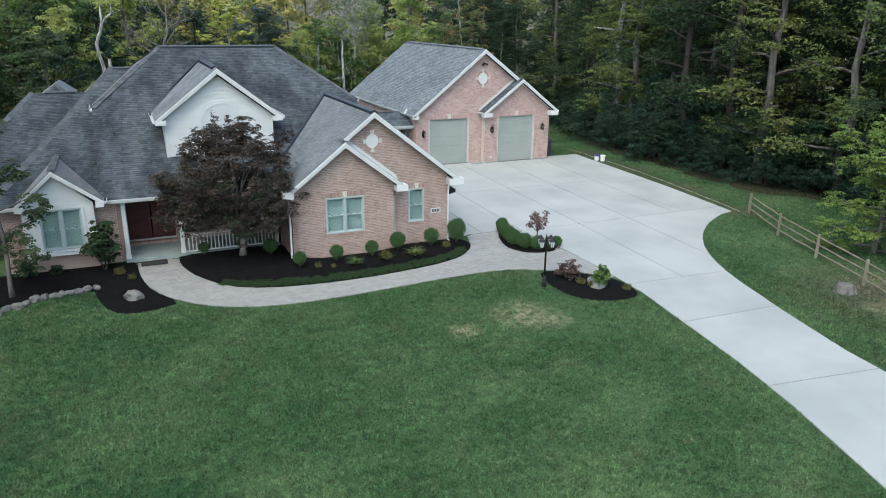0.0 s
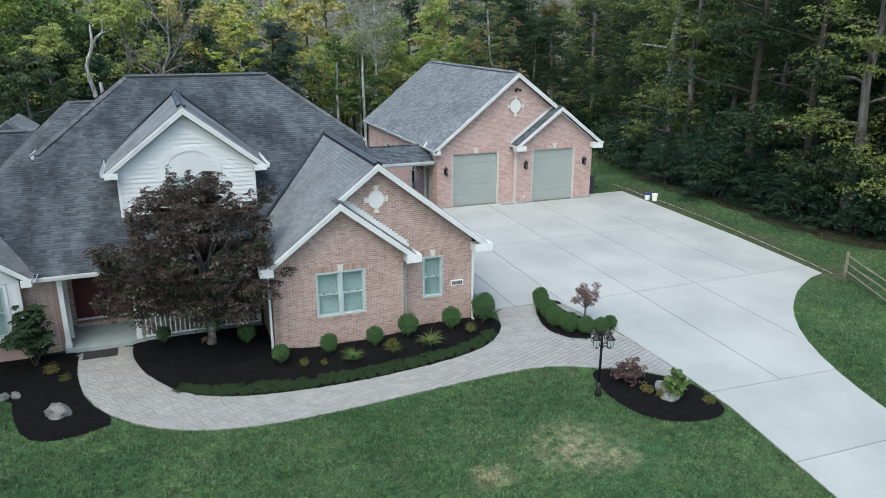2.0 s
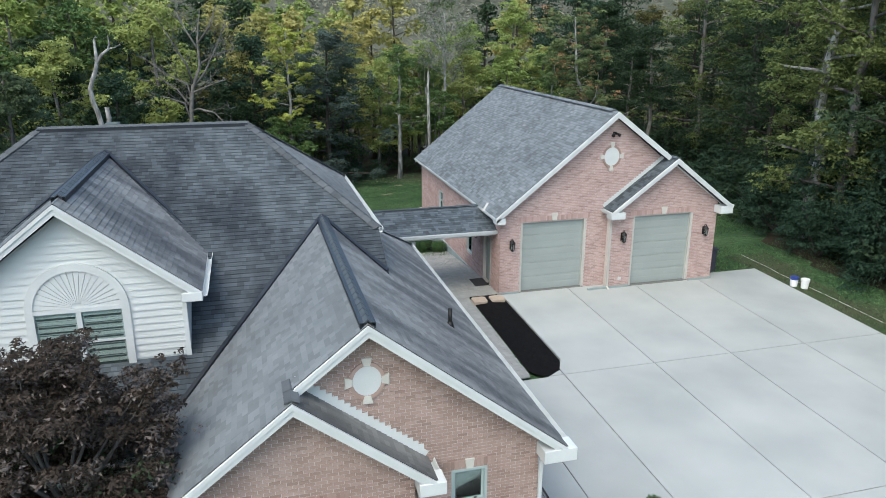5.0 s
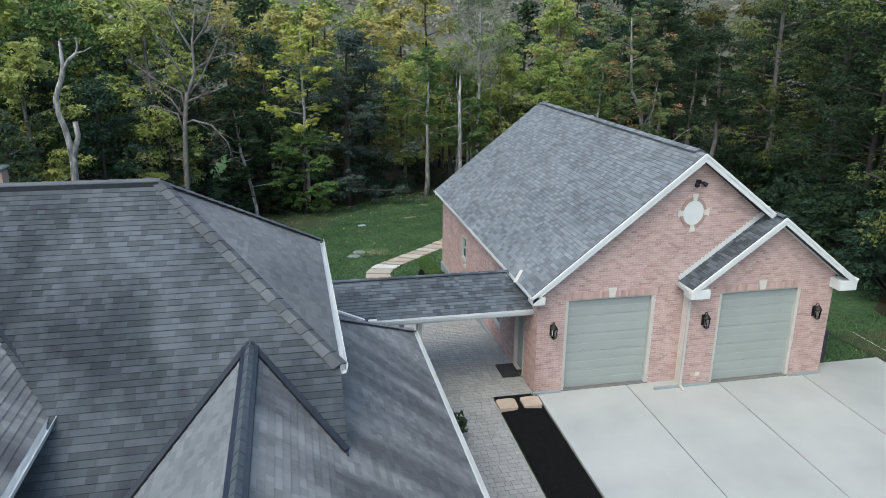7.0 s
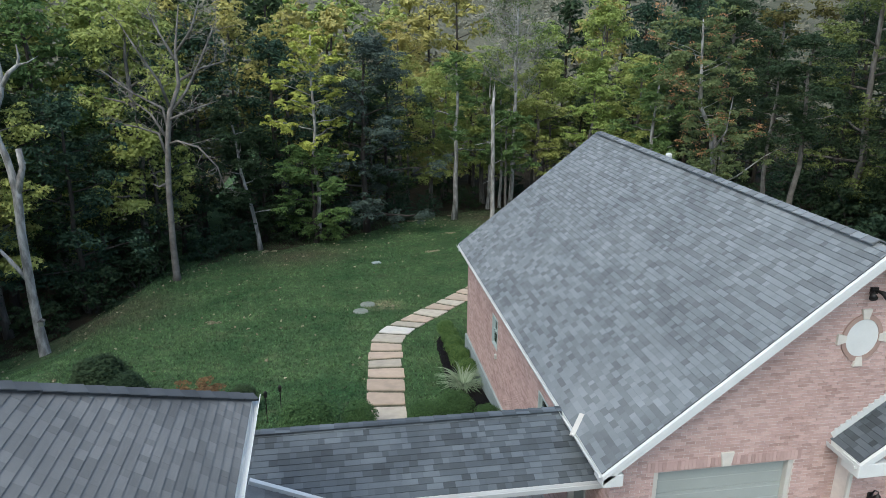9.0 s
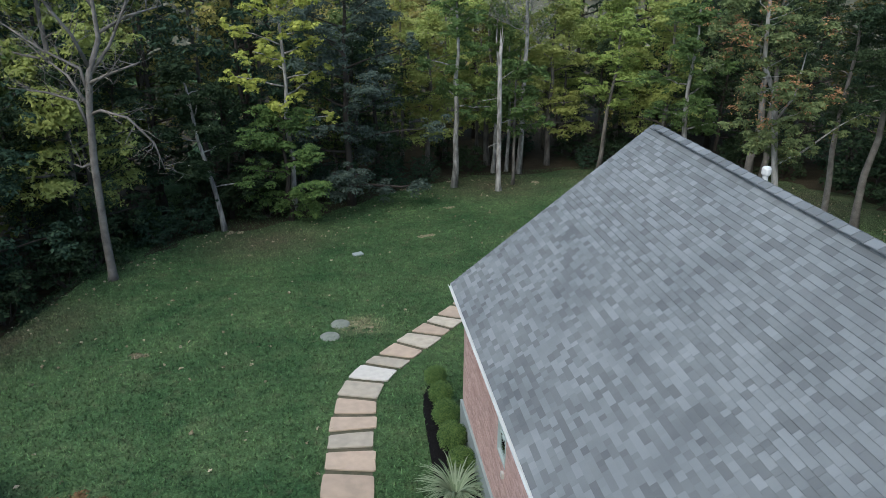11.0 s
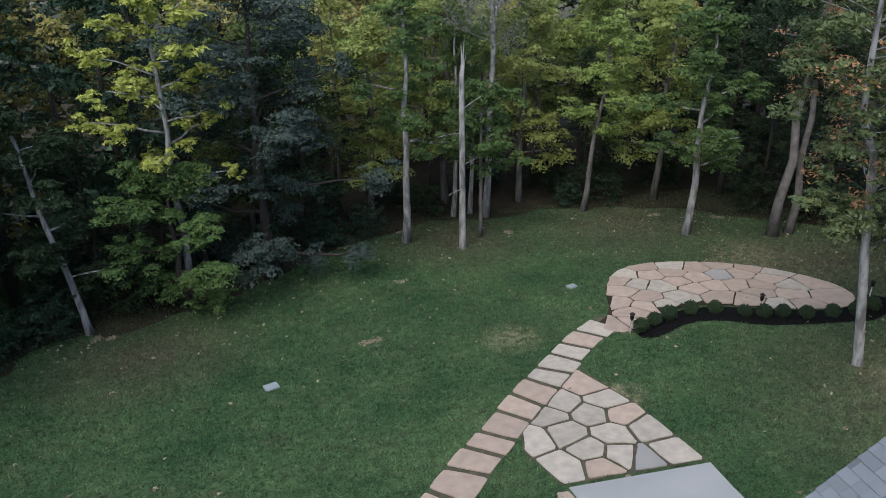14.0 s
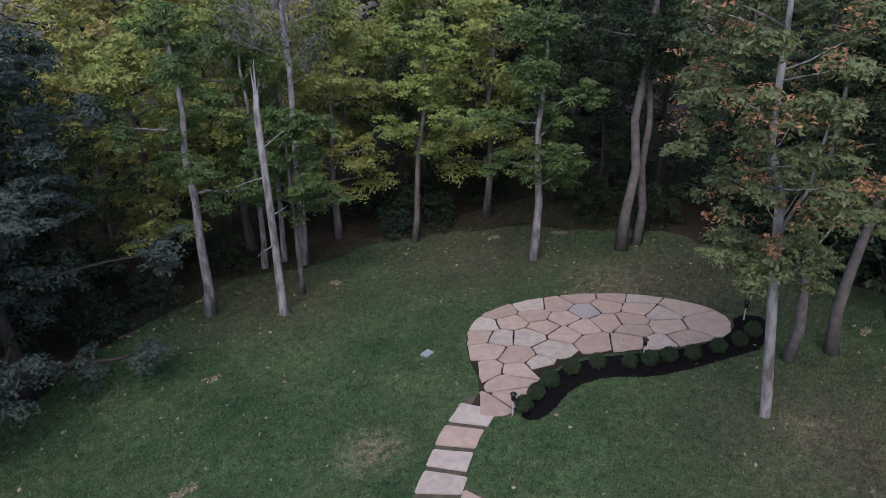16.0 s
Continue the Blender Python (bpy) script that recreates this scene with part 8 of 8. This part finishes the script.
def make_far_woods():
    rng = np.random.default_rng(4)
    s = Shape()
    nx, ny = 90, 26
    pts = []
    for j in range(ny):
        for i in range(nx):
            a = radians(-58 + 150 * i / (nx - 1))
            d = 128 + 9 * j
            x, y = 18 + math.sin(a) * d, 40 + math.cos(a) * d
            z = -6 + 9 * min(j / 3, 1) + 42 * (j / (ny - 1)) ** 1.1 + 4.5 * noise.noise((x * 0.045, y * 0.045, 0)) + 2.5 * noise.noise((x * 0.17, y * 0.17, 4))
            pts.append((x, y, z))
    s.add(pts, [(j * nx + i, j * nx + i + 1, (j + 1) * nx + i + 1, (j + 1) * nx + i) for j in range(ny - 1) for i in range(nx - 1)])
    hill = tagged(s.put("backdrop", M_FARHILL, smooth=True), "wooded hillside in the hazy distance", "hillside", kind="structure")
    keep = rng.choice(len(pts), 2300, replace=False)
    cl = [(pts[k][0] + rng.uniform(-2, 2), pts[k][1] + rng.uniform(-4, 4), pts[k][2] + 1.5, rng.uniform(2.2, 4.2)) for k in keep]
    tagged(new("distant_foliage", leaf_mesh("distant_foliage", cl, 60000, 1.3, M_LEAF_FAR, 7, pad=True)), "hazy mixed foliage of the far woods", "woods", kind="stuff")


# bare far woods; distance haze is put into these pale, greyed colours
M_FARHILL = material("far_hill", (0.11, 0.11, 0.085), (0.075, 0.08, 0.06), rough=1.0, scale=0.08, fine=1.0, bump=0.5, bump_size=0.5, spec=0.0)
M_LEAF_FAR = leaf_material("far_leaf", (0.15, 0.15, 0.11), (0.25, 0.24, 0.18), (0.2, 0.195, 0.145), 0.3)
make_far_woods()

# ---- grass blades ----


def make_grass(name, box, count, size, seed, keep_out, label):
    rng = np.random.default_rng(seed)
    x, y = rng.uniform(box[0], box[1], count), rng.uniform(box[2], box[3], count)
    ok = np.ones(count, bool)
    for poly in keep_out:
        px, py = np.array([p[0] for p in poly]), np.array([p[1] for p in poly])
        odd = np.zeros(count, bool)
        for i in range(len(poly)):
            ax, ay, bx, by = px[i - 1], py[i - 1], px[i], py[i]
            hit = ((ay > y) != (by > y)) & (x < ax + (y - ay) / (by - ay + 1e-12) * (bx - ax))
            odd ^= hit
        ok &= ~odd
    # thinner on the worn patches
    for wx, wy, r in ((12.6, 21.6, 1.7), (13.6, 20.6, 1.1), (24.9, 17.6, 0.8), (8.6, 17.5, 0.8), (12.0, 15.5, 1.0)):
        ok &= rng.random(count) > 0.8 * np.clip(1.3 - np.hypot(x - wx, y - wy) / r, 0, 1)
    x, y = x[ok], y[ok]
    z = np.interp(y, KY, KZ) + np.clip((y - 61) / 18.4, 0, 1) * 0.03 * (np.clip(x, -11, 52) - 18.4) - np.clip((y - 57) / 6, 0, 1) * 0.42 * np.clip(2.4 - x, 0, 4)
    n = len(x)
    a, s = rng.uniform(0, 6.283, n), size * rng.uniform(0.5, 1.2, n)
    lean = rng.normal(size=(n, 2)) * 0.5
    v = np.empty((n, 3, 3))
    v[:, 0] = np.stack([x - np.cos(a) * s * 0.2, y - np.sin(a) * s * 0.2, z - 0.005], 1)
    v[:, 1] = np.stack([x + np.cos(a) * s * 0.2, y + np.sin(a) * s * 0.2, z - 0.005], 1)
    v[:, 2] = np.stack([x + lean[:, 0] * s, y + lean[:, 1] * s, z + s * 0.8], 1)
    me = bpy.data.meshes.new(name)
    me.vertices.add(3 * n)
    me.vertices.foreach_set("co", v.ravel())
    me.loops.add(3 * n)
    me.loops.foreach_set("vertex_index", np.arange(3 * n, dtype=np.int32))
    me.polygons.add(n)
    me.polygons.foreach_set("loop_start", np.arange(0, 3 * n, 3, dtype=np.int32))
    me.polygons.foreach_set("loop_total", np.full(n, 3, dtype=np.int32))
    me.update(calc_edges=True)
    me.materials.append(M_BLADE)
    tagged(new(name, me), label, "grass", kind="stuff")


HOUSE_BOX = [(-8, 31.3), (-0.6, 31.9), (5.6, 31.9), (5.6, 29.4), (13, 29.4), (13, 45), (-8, 45)]
PATIO = soften([(27.9, 75.2), (27.3, 76.0), (28.6, 77.0), (29.4, 79.4), (30.6, 81.2), (32.2, 81.9), (34.5, 81.5), (36.7, 80.3), (38.3, 78.4), (39.1, 76.6), (38.9, 75.3), (37.8, 74.4), (36.3, 74.8), (35.0, 75.3),
                (33.8, 76.0), (32.4, 76.6), (31.2, 76.5), (29.9, 75.85), (28.7, 75.05)], 1)
FAN = [(25.4, 73.14), (24.46, 72.13), (23.27, 70.92), (22.24, 69.9), (22.0, 69.0), (22.5, 67.3), (25.0, 67.3), (26.9, 67.3), (26.7, 68.4), (26.3, 70.6), (25.9, 71.6)]
SLAB = [(22.66, 67.15), (26.9, 67.15), (26.9, 62.5), (23.4, 62.5), (22.9, 64.5)]
PATH_LINE = [(13.5, 51.6), (13.62, 53.2), (13.75, 55.2), (13.98, 58.3), (14.2, 60.2), (14.72, 61.65), (16.15, 63.55), (18.2, 66.2), (20.5, 68.85), (23.45, 72.05), (26.5, 75.05), (28.5, 76.55)]
PATH_EDGE = []
for (ax, ay), (bx, by) in zip(PATH_LINE, PATH_LINE[1:]):
    ln = math.hypot(bx - ax, by - ay)
    ux, uy = (bx - ax) / ln, (by - ay) / ln
    PATH_EDGE.append([(ax - ux * 0.1 + uy * 0.66, ay - uy * 0.1 - ux * 0.66), (bx + ux * 0.1 + uy * 0.66, by + uy * 0.1 - ux * 0.66), (bx + ux * 0.1 - uy * 0.66, by + uy * 0.1 + ux * 0.66), (ax - ux * 0.1 - uy * 0.66, ay - uy * 0.1 + ux * 0.66)])
make_grass("front_grass", (-9, 24, 6, 31), 620000, 0.078, 1, [DRIVE, WALK, BED_FRONT, BED_LEFT, BED_LAMP, BED_HEDGE, HOUSE_BOX], "short blades of the front lawn")
make_grass("side_grass", (20, 37, 10, 48), 110000, 0.10, 2, [DRIVE], "short blades of the side lawn")
make_grass("rear_grass", (-4, 44, 51, 93), 520000, 0.10, 3, [PATIO, FAN, SLAB, BED_PATIO, BED_SIDE, [(17, 43), (27, 43), (27, 58), (17, 58)]] + PATH_EDGE, "short blades of the rear lawn")



def make_fallen_leaves():
    """Pale dead leaves in loose drifts on the rear lawn, thicker towards the woods."""
    rng = random.Random(33)
    cl, single = [], []
    while len(single) < 900:
        x, y = rng.uniform(-6, 44), rng.uniform(56, 91)
        if not inside(x, y, CLEARING):
            continue
        g = edge_gap(x, y, CLEARING)[0]
        if rng.random() > 0.08 + 0.92 * math.exp(-g / 4.5):
            continue
        single.append((x, y, ground_z(x, y) + 0.035, 0.06))
        if rng.random() < 0.09 and len(cl) < 60:
            for _ in range(4):
                px, py = x + rng.uniform(-0.35, 0.35), y + rng.uniform(-0.15, 0.15)
                cl.append((px, py, ground_z(px, py) + 0.03, rng.uniform(0.12, 0.26)))
    ob = empty("fallen_leaves", label="pale dry leaves scattered over the rear lawn", category="leaves", kind="stuff")
    for nm, spots, count, size, seed in (("leaves", single, 1500, 0.13, 201), ("drifts", cl, 3200, 0.10, 202)):
        f = new(nm, leaf_mesh(nm, spots, count, size, M_DRY_LEAF, seed, flat=0.12, ratio=0.7))
        f.parent = ob


M_DRY_LEAF = leaf_material("dry_leaf", (0.15, 0.125, 0.08), (0.36, 0.32, 0.23), (0.3, 0.26, 0.18), 0.0, 0.1)
make_fallen_leaves()

# ---- paving pieces ----


def make_pavers():
    walk_way = empty("paver_walk", label="curving walk and court of tumbled grey-tan pavers", category="paving", kind="structure")
    rng = random.Random(2)
    singles, shared = 0, {}
    rest = Shape()
    for poly, turn in ((WALK, 0.35), (COURT, 0.0)):
        poly = left_turning(poly)
        drape("sand_bed", poly, M_JOINT, 0.008, parent=walk_way, step=2.0)
        c, s = math.cos(turn), math.sin(turn)
        xs, ys = [p[0] * c + p[1] * s for p in poly], [-p[0] * s + p[1] * c for p in poly]
        b, row = min(ys) - 0.2, 0
        while b < max(ys) + 0.2:
            a = min(xs) - 0.3 - (row % 2) * 0.11
            h = 0.17
            while a < max(xs) + 0.2:
                w = rng.choice((0.17, 0.23, 0.28))
                mx, my = a + w / 2, b + h / 2
                x, y = mx * c - my * s, mx * s + my * c
                ins = inside(x, y, poly)
                g, e0, e1 = edge_gap(x, y, poly) if not (ins and poly is COURT and False) else (9, None, None)
                if ins or g < 0.16:
                    k = 0.006
                    rect = [(a + k, b + k), (a + w - k, b + k), (a + w - k, b + h - k), (a + k, b + h - k)]
                    rect = [(p * c - q * s, p * s + q * c) for p, q in rect]
                    cut = g < 0.18
                    if cut:
                        nx, ny = e1[1] - e0[1], e0[0] - e1[0]
                        rect = clip(rect, nx, ny, nx * e0[0] + ny * e0[1])
                    if len(rect) > 2 and area(rect) > 0.003:
                        if not cut and poly is WALK and singles < 300 or (not cut and singles < 300 and 4 < x < 12 and y < 28):
                            if w not in shared:
                                sh = Shape()
                                q = [(-w / 2 + k, -h / 2 + k), (w / 2 - k, -h / 2 + k), (w / 2 - k, h / 2 - k), (-w / 2 + k, h / 2 - k)]
                                q = [(p * c - r * s, p * s + r * c) for p, r in q]
                                sh.add([(p, r, 0.0) for p, r in q] + [(p * 1.0, r * 1.0, -0.045) for p, r in q], [(0, 1, 2, 3)] + [((i + 1) % 4, i, 4 + i, 4 + (i + 1) % 4) for i in range(4)])
                                shared[w] = sh.mesh("paver", M_PAVER)
                            ob = new("paver", shared[w])
                            ob.location, ob.parent = (x, y, ground_z(x, y) + 0.032 + rng.uniform(0, 0.004)), walk_way
                            singles += 1
                        else:
                            flat_piece(rest, rect, 0.032 + rng.uniform(0, 0.004), -0.01)
                a += w
            b += h
            row += 1
    tagged(rest.put("pavers", M_PAVER, walk_way), kind="stuff")


make_pavers()


def shrink(poly, d):
    """A convex outline drawn in by d."""
    poly = left_turning(poly)
    out = poly
    for i, b in enumerate(poly):
        a = poly[i - 1]
        nx, ny = b[1] - a[1], a[0] - b[0]
        ln = math.hypot(nx, ny)
        if ln < 1e-6:
            continue
        out = clip(out, nx / ln, ny / ln, (nx * a[0] + ny * a[1]) / ln - d)
        if len(out) < 3:
            return []
    return out


def flagstones(parent, poly, spacing, gap, seed, pale, grey):
    """Irregular flat stones that fill an outline."""
    rng = random.Random(seed)
    poly = left_turning(poly)
    xs, ys = [p[0] for p in poly], [p[1] for p in poly]
    seeds, tries, reach = [], 0, {}
    while tries < 9000:
        tries += 1
        own = spacing * rng.uniform(0.62, 1.3)
        x, y = rng.uniform(min(xs), max(xs)), rng.uniform(min(ys), max(ys))
        if inside(x, y, poly) and edge_gap(x, y, poly)[0] > spacing * 0.28 and all((x - a) ** 2 + (y - b) ** 2 > ((own + reach[a, b]) / 2) ** 2 for a, b in seeds):
            seeds.append((x, y))
            reach[x, y] = own
    for x, y in seeds:
        cell = [(x - 2, y - 2), (x + 2, y - 2), (x + 2, y + 2), (x - 2, y + 2)]
        for a, b in seeds:
            if (a, b) != (x, y) and abs(a - x) < 4 and abs(b - y) < 4:
                cell = clip(cell, a - x, b - y, (a * a + b * b - x * x - y * y) / 2)
        for i, q in enumerate(poly):
            p = poly[i - 1]
            nx, ny = q[1] - p[1], p[0] - q[0]
            mid = ((p[0] + q[0]) / 2 - x) ** 2 + ((p[1] + q[1]) / 2 - y) ** 2
            if mid < (spacing * 1.5) ** 2 and nx * (x - p[0]) + ny * (y - p[1]) < 0:
                cell = clip(cell, nx, ny, nx * p[0] + ny * p[1])
        cell = shrink(cell, gap) if len(cell) > 2 else []
        if len(cell) < 3 or area(cell) < 0.05:
            continue
        cut = []
        for i, q in enumerate(cell):
            p, r = cell[i - 1], cell[(i + 1) % len(cell)]
            cut += [(q[0] * 0.93 + p[0] * 0.07, q[1] * 0.93 + p[1] * 0.07), (q[0] * 0.93 + r[0] * 0.07, q[1] * 0.93 + r[1] * 0.07)]
        edge = []
        for i, q in enumerate(cut):
            p = cut[i - 1]
            edge += [((p[0] + q[0]) / 2, (p[1] + q[1]) / 2), q]
        s = flat_piece(Shape(), [(p[0] + rng.uniform(-0.022, 0.022), p[1] + rng.uniform(-0.022, 0.022)) for p in edge], 0.05 + rng.uniform(0, 0.012), -0.05)
        s.put("flagstone", M_FLAG_GREY if rng.random() < grey else M_FLAG_PALE if rng.random() < pale else M_FLAG, parent)


def make_stone_paths():
    patio = empty("flagstone_patio", label="kidney-shaped patio of warm irregular flagstones", category="patio", kind="structure")
    drape("joint_bed", left_turning(PATIO), M_LITTER, 0.022, parent=patio, step=1.5)
    flagstones(patio, PATIO, 1.12, 0.03, 12, 0.25, 0.04)
    fan = empty("flagstone_landing", label="fan of large pale and pink flagstones with wide grassy joints", category="patio", kind="structure")
    drape("joint_bed", left_turning(FAN), M_SOIL, 0.02, parent=fan, step=1.5)
    flagstones(fan, FAN, 1.02, 0.055, 22, 0.7, 0.06)
    tagged(drape("concrete_slab", left_turning(SLAB), M_CONCRETE, 0.05, 0.15, step=2.0), "pale concrete slab beside the garage's rear corner", "slab", kind="structure")
    border = empty("stone_border", label="row of pinkish sandstone pieces along the concrete slab", category="paving", kind="structure")
    for i in range(6):
        y = 66.7 - 0.72 * i
        x = 22.45 + 0.1 * i
        flat_piece(Shape(), [(x - 0.22, y - 0.3), (x + 0.16, y - 0.33), (x + 0.2, y - 0.1), (x + 0.13, y + 0.3), (x - 0.2, y + 0.32), (x - 0.25, y)], 0.06 + 0.01 * (i % 2), -0.05).put("flagstone", M_FLAG, border)
    steps = empty("stepping_stone_path", label="curving path of broad sandstone stepping stones", category="path", kind="structure")
    rng = random.Random(9)
    pts = [Vector((x, y, 0)) for x, y in PATH_LINE]
    run = [0.0]
    for a, b in zip(pts, pts[1:]):
        run.append(run[-1] + (b - a).length)

    def at(d):
        i = max(j for j in range(len(run) - 1) if run[j] <= d + 1e-9)
        t = (d - run[i]) / (run[i + 1] - run[i])
        p = pts[i].lerp(pts[i + 1], t)
        way = (at_raw(min(d + 0.8, run[-1] - 0.01)) - at_raw(max(d - 0.8, 0))).normalized()
        return p, Vector((way.y, -way.x, 0))

    def at_raw(d):
        i = max(j for j in range(len(run) - 1) if run[j] <= d + 1e-9)
        return pts[i].lerp(pts[i + 1], (d - run[i]) / (run[i + 1] - run[i]))

    left, right, d = [], [], 0.0
    while d < run[-1] - 0.1:
        p, sdir = at(d)
        left.append((p.x - sdir.x * 0.6, p.y - sdir.y * 0.6))
        right.append((p.x + sdir.x * 0.6, p.y + sdir.y * 0.6))
        d += 0.8
    drape("joint_bed", left_turning(right + left[::-1]), M_SOIL, 0.014, parent=steps, step=2.0)
    d, skew = 0.1, 0.0
    while d < run[-1] - 0.75:
        ln = rng.uniform(0.72, 1.12)
        nxt = rng.uniform(-0.12, 0.12)
        (p, s0), (q, s1) = at(d), at(min(d + ln, run[-1] - 0.05))
        w0, w1 = rng.uniform(0.58, 0.68), rng.uniform(0.58, 0.68)
        f0, f1 = Vector((-s0.y, s0.x, 0)), Vector((-s1.y, s1.x, 0))
        quad = [p - s0 * w0 - f0 * skew, p + s0 * w1 + f0 * skew, q + s1 * w1 + f1 * (nxt - 0.12), q - s1 * w0 - f1 * (nxt + 0.12)]
        poly = left_turning([(v.x, v.y) for v in quad])
        out = []
        for i, b in enumerate(poly):
            a, c = poly[i - 1], poly[(i + 1) % 4]
            out += [(b[0] * 0.95 + a[0] * 0.05, b[1] * 0.95 + a[1] * 0.05), (b[0] * 0.95 + c[0] * 0.05, b[1] * 0.95 + c[1] * 0.05)]
        mid = []
        for i, b in enumerate(out):
            a = out[i - 1]
            mid += [((a[0] + b[0]) / 2 + rng.uniform(-0.02, 0.02), (a[1] + b[1]) / 2 + rng.uniform(-0.02, 0.02)), b]
        slab = M_FLAG_PALE if rng.random() < 0.55 else M_FLAG
        flat_piece(Shape(), mid, 0.05, -0.05).put("stepping_stone", M_KEY if 60.8 < p.y < 61.75 and p.x < 15.2 else slab, steps)
        d += ln + 0.1
        skew = nxt
    for x, y in ((15.98, 43.65), (16.72, 43.65)):
        k = 0.28
        flat_piece(Shape(), [(x - k, y - 0.25), (x + k * 0.8, y - 0.28), (x + k, y - 0.2), (x + k * 1.05, y + 0.2), (x + k * 0.7, y + 0.29), (x - k * 0.8, y + 0.27), (x - k * 1.02, y + 0.2)], 0.13, 0.0).put("stepping_stone", M_FLAG, steps)


make_stone_paths()
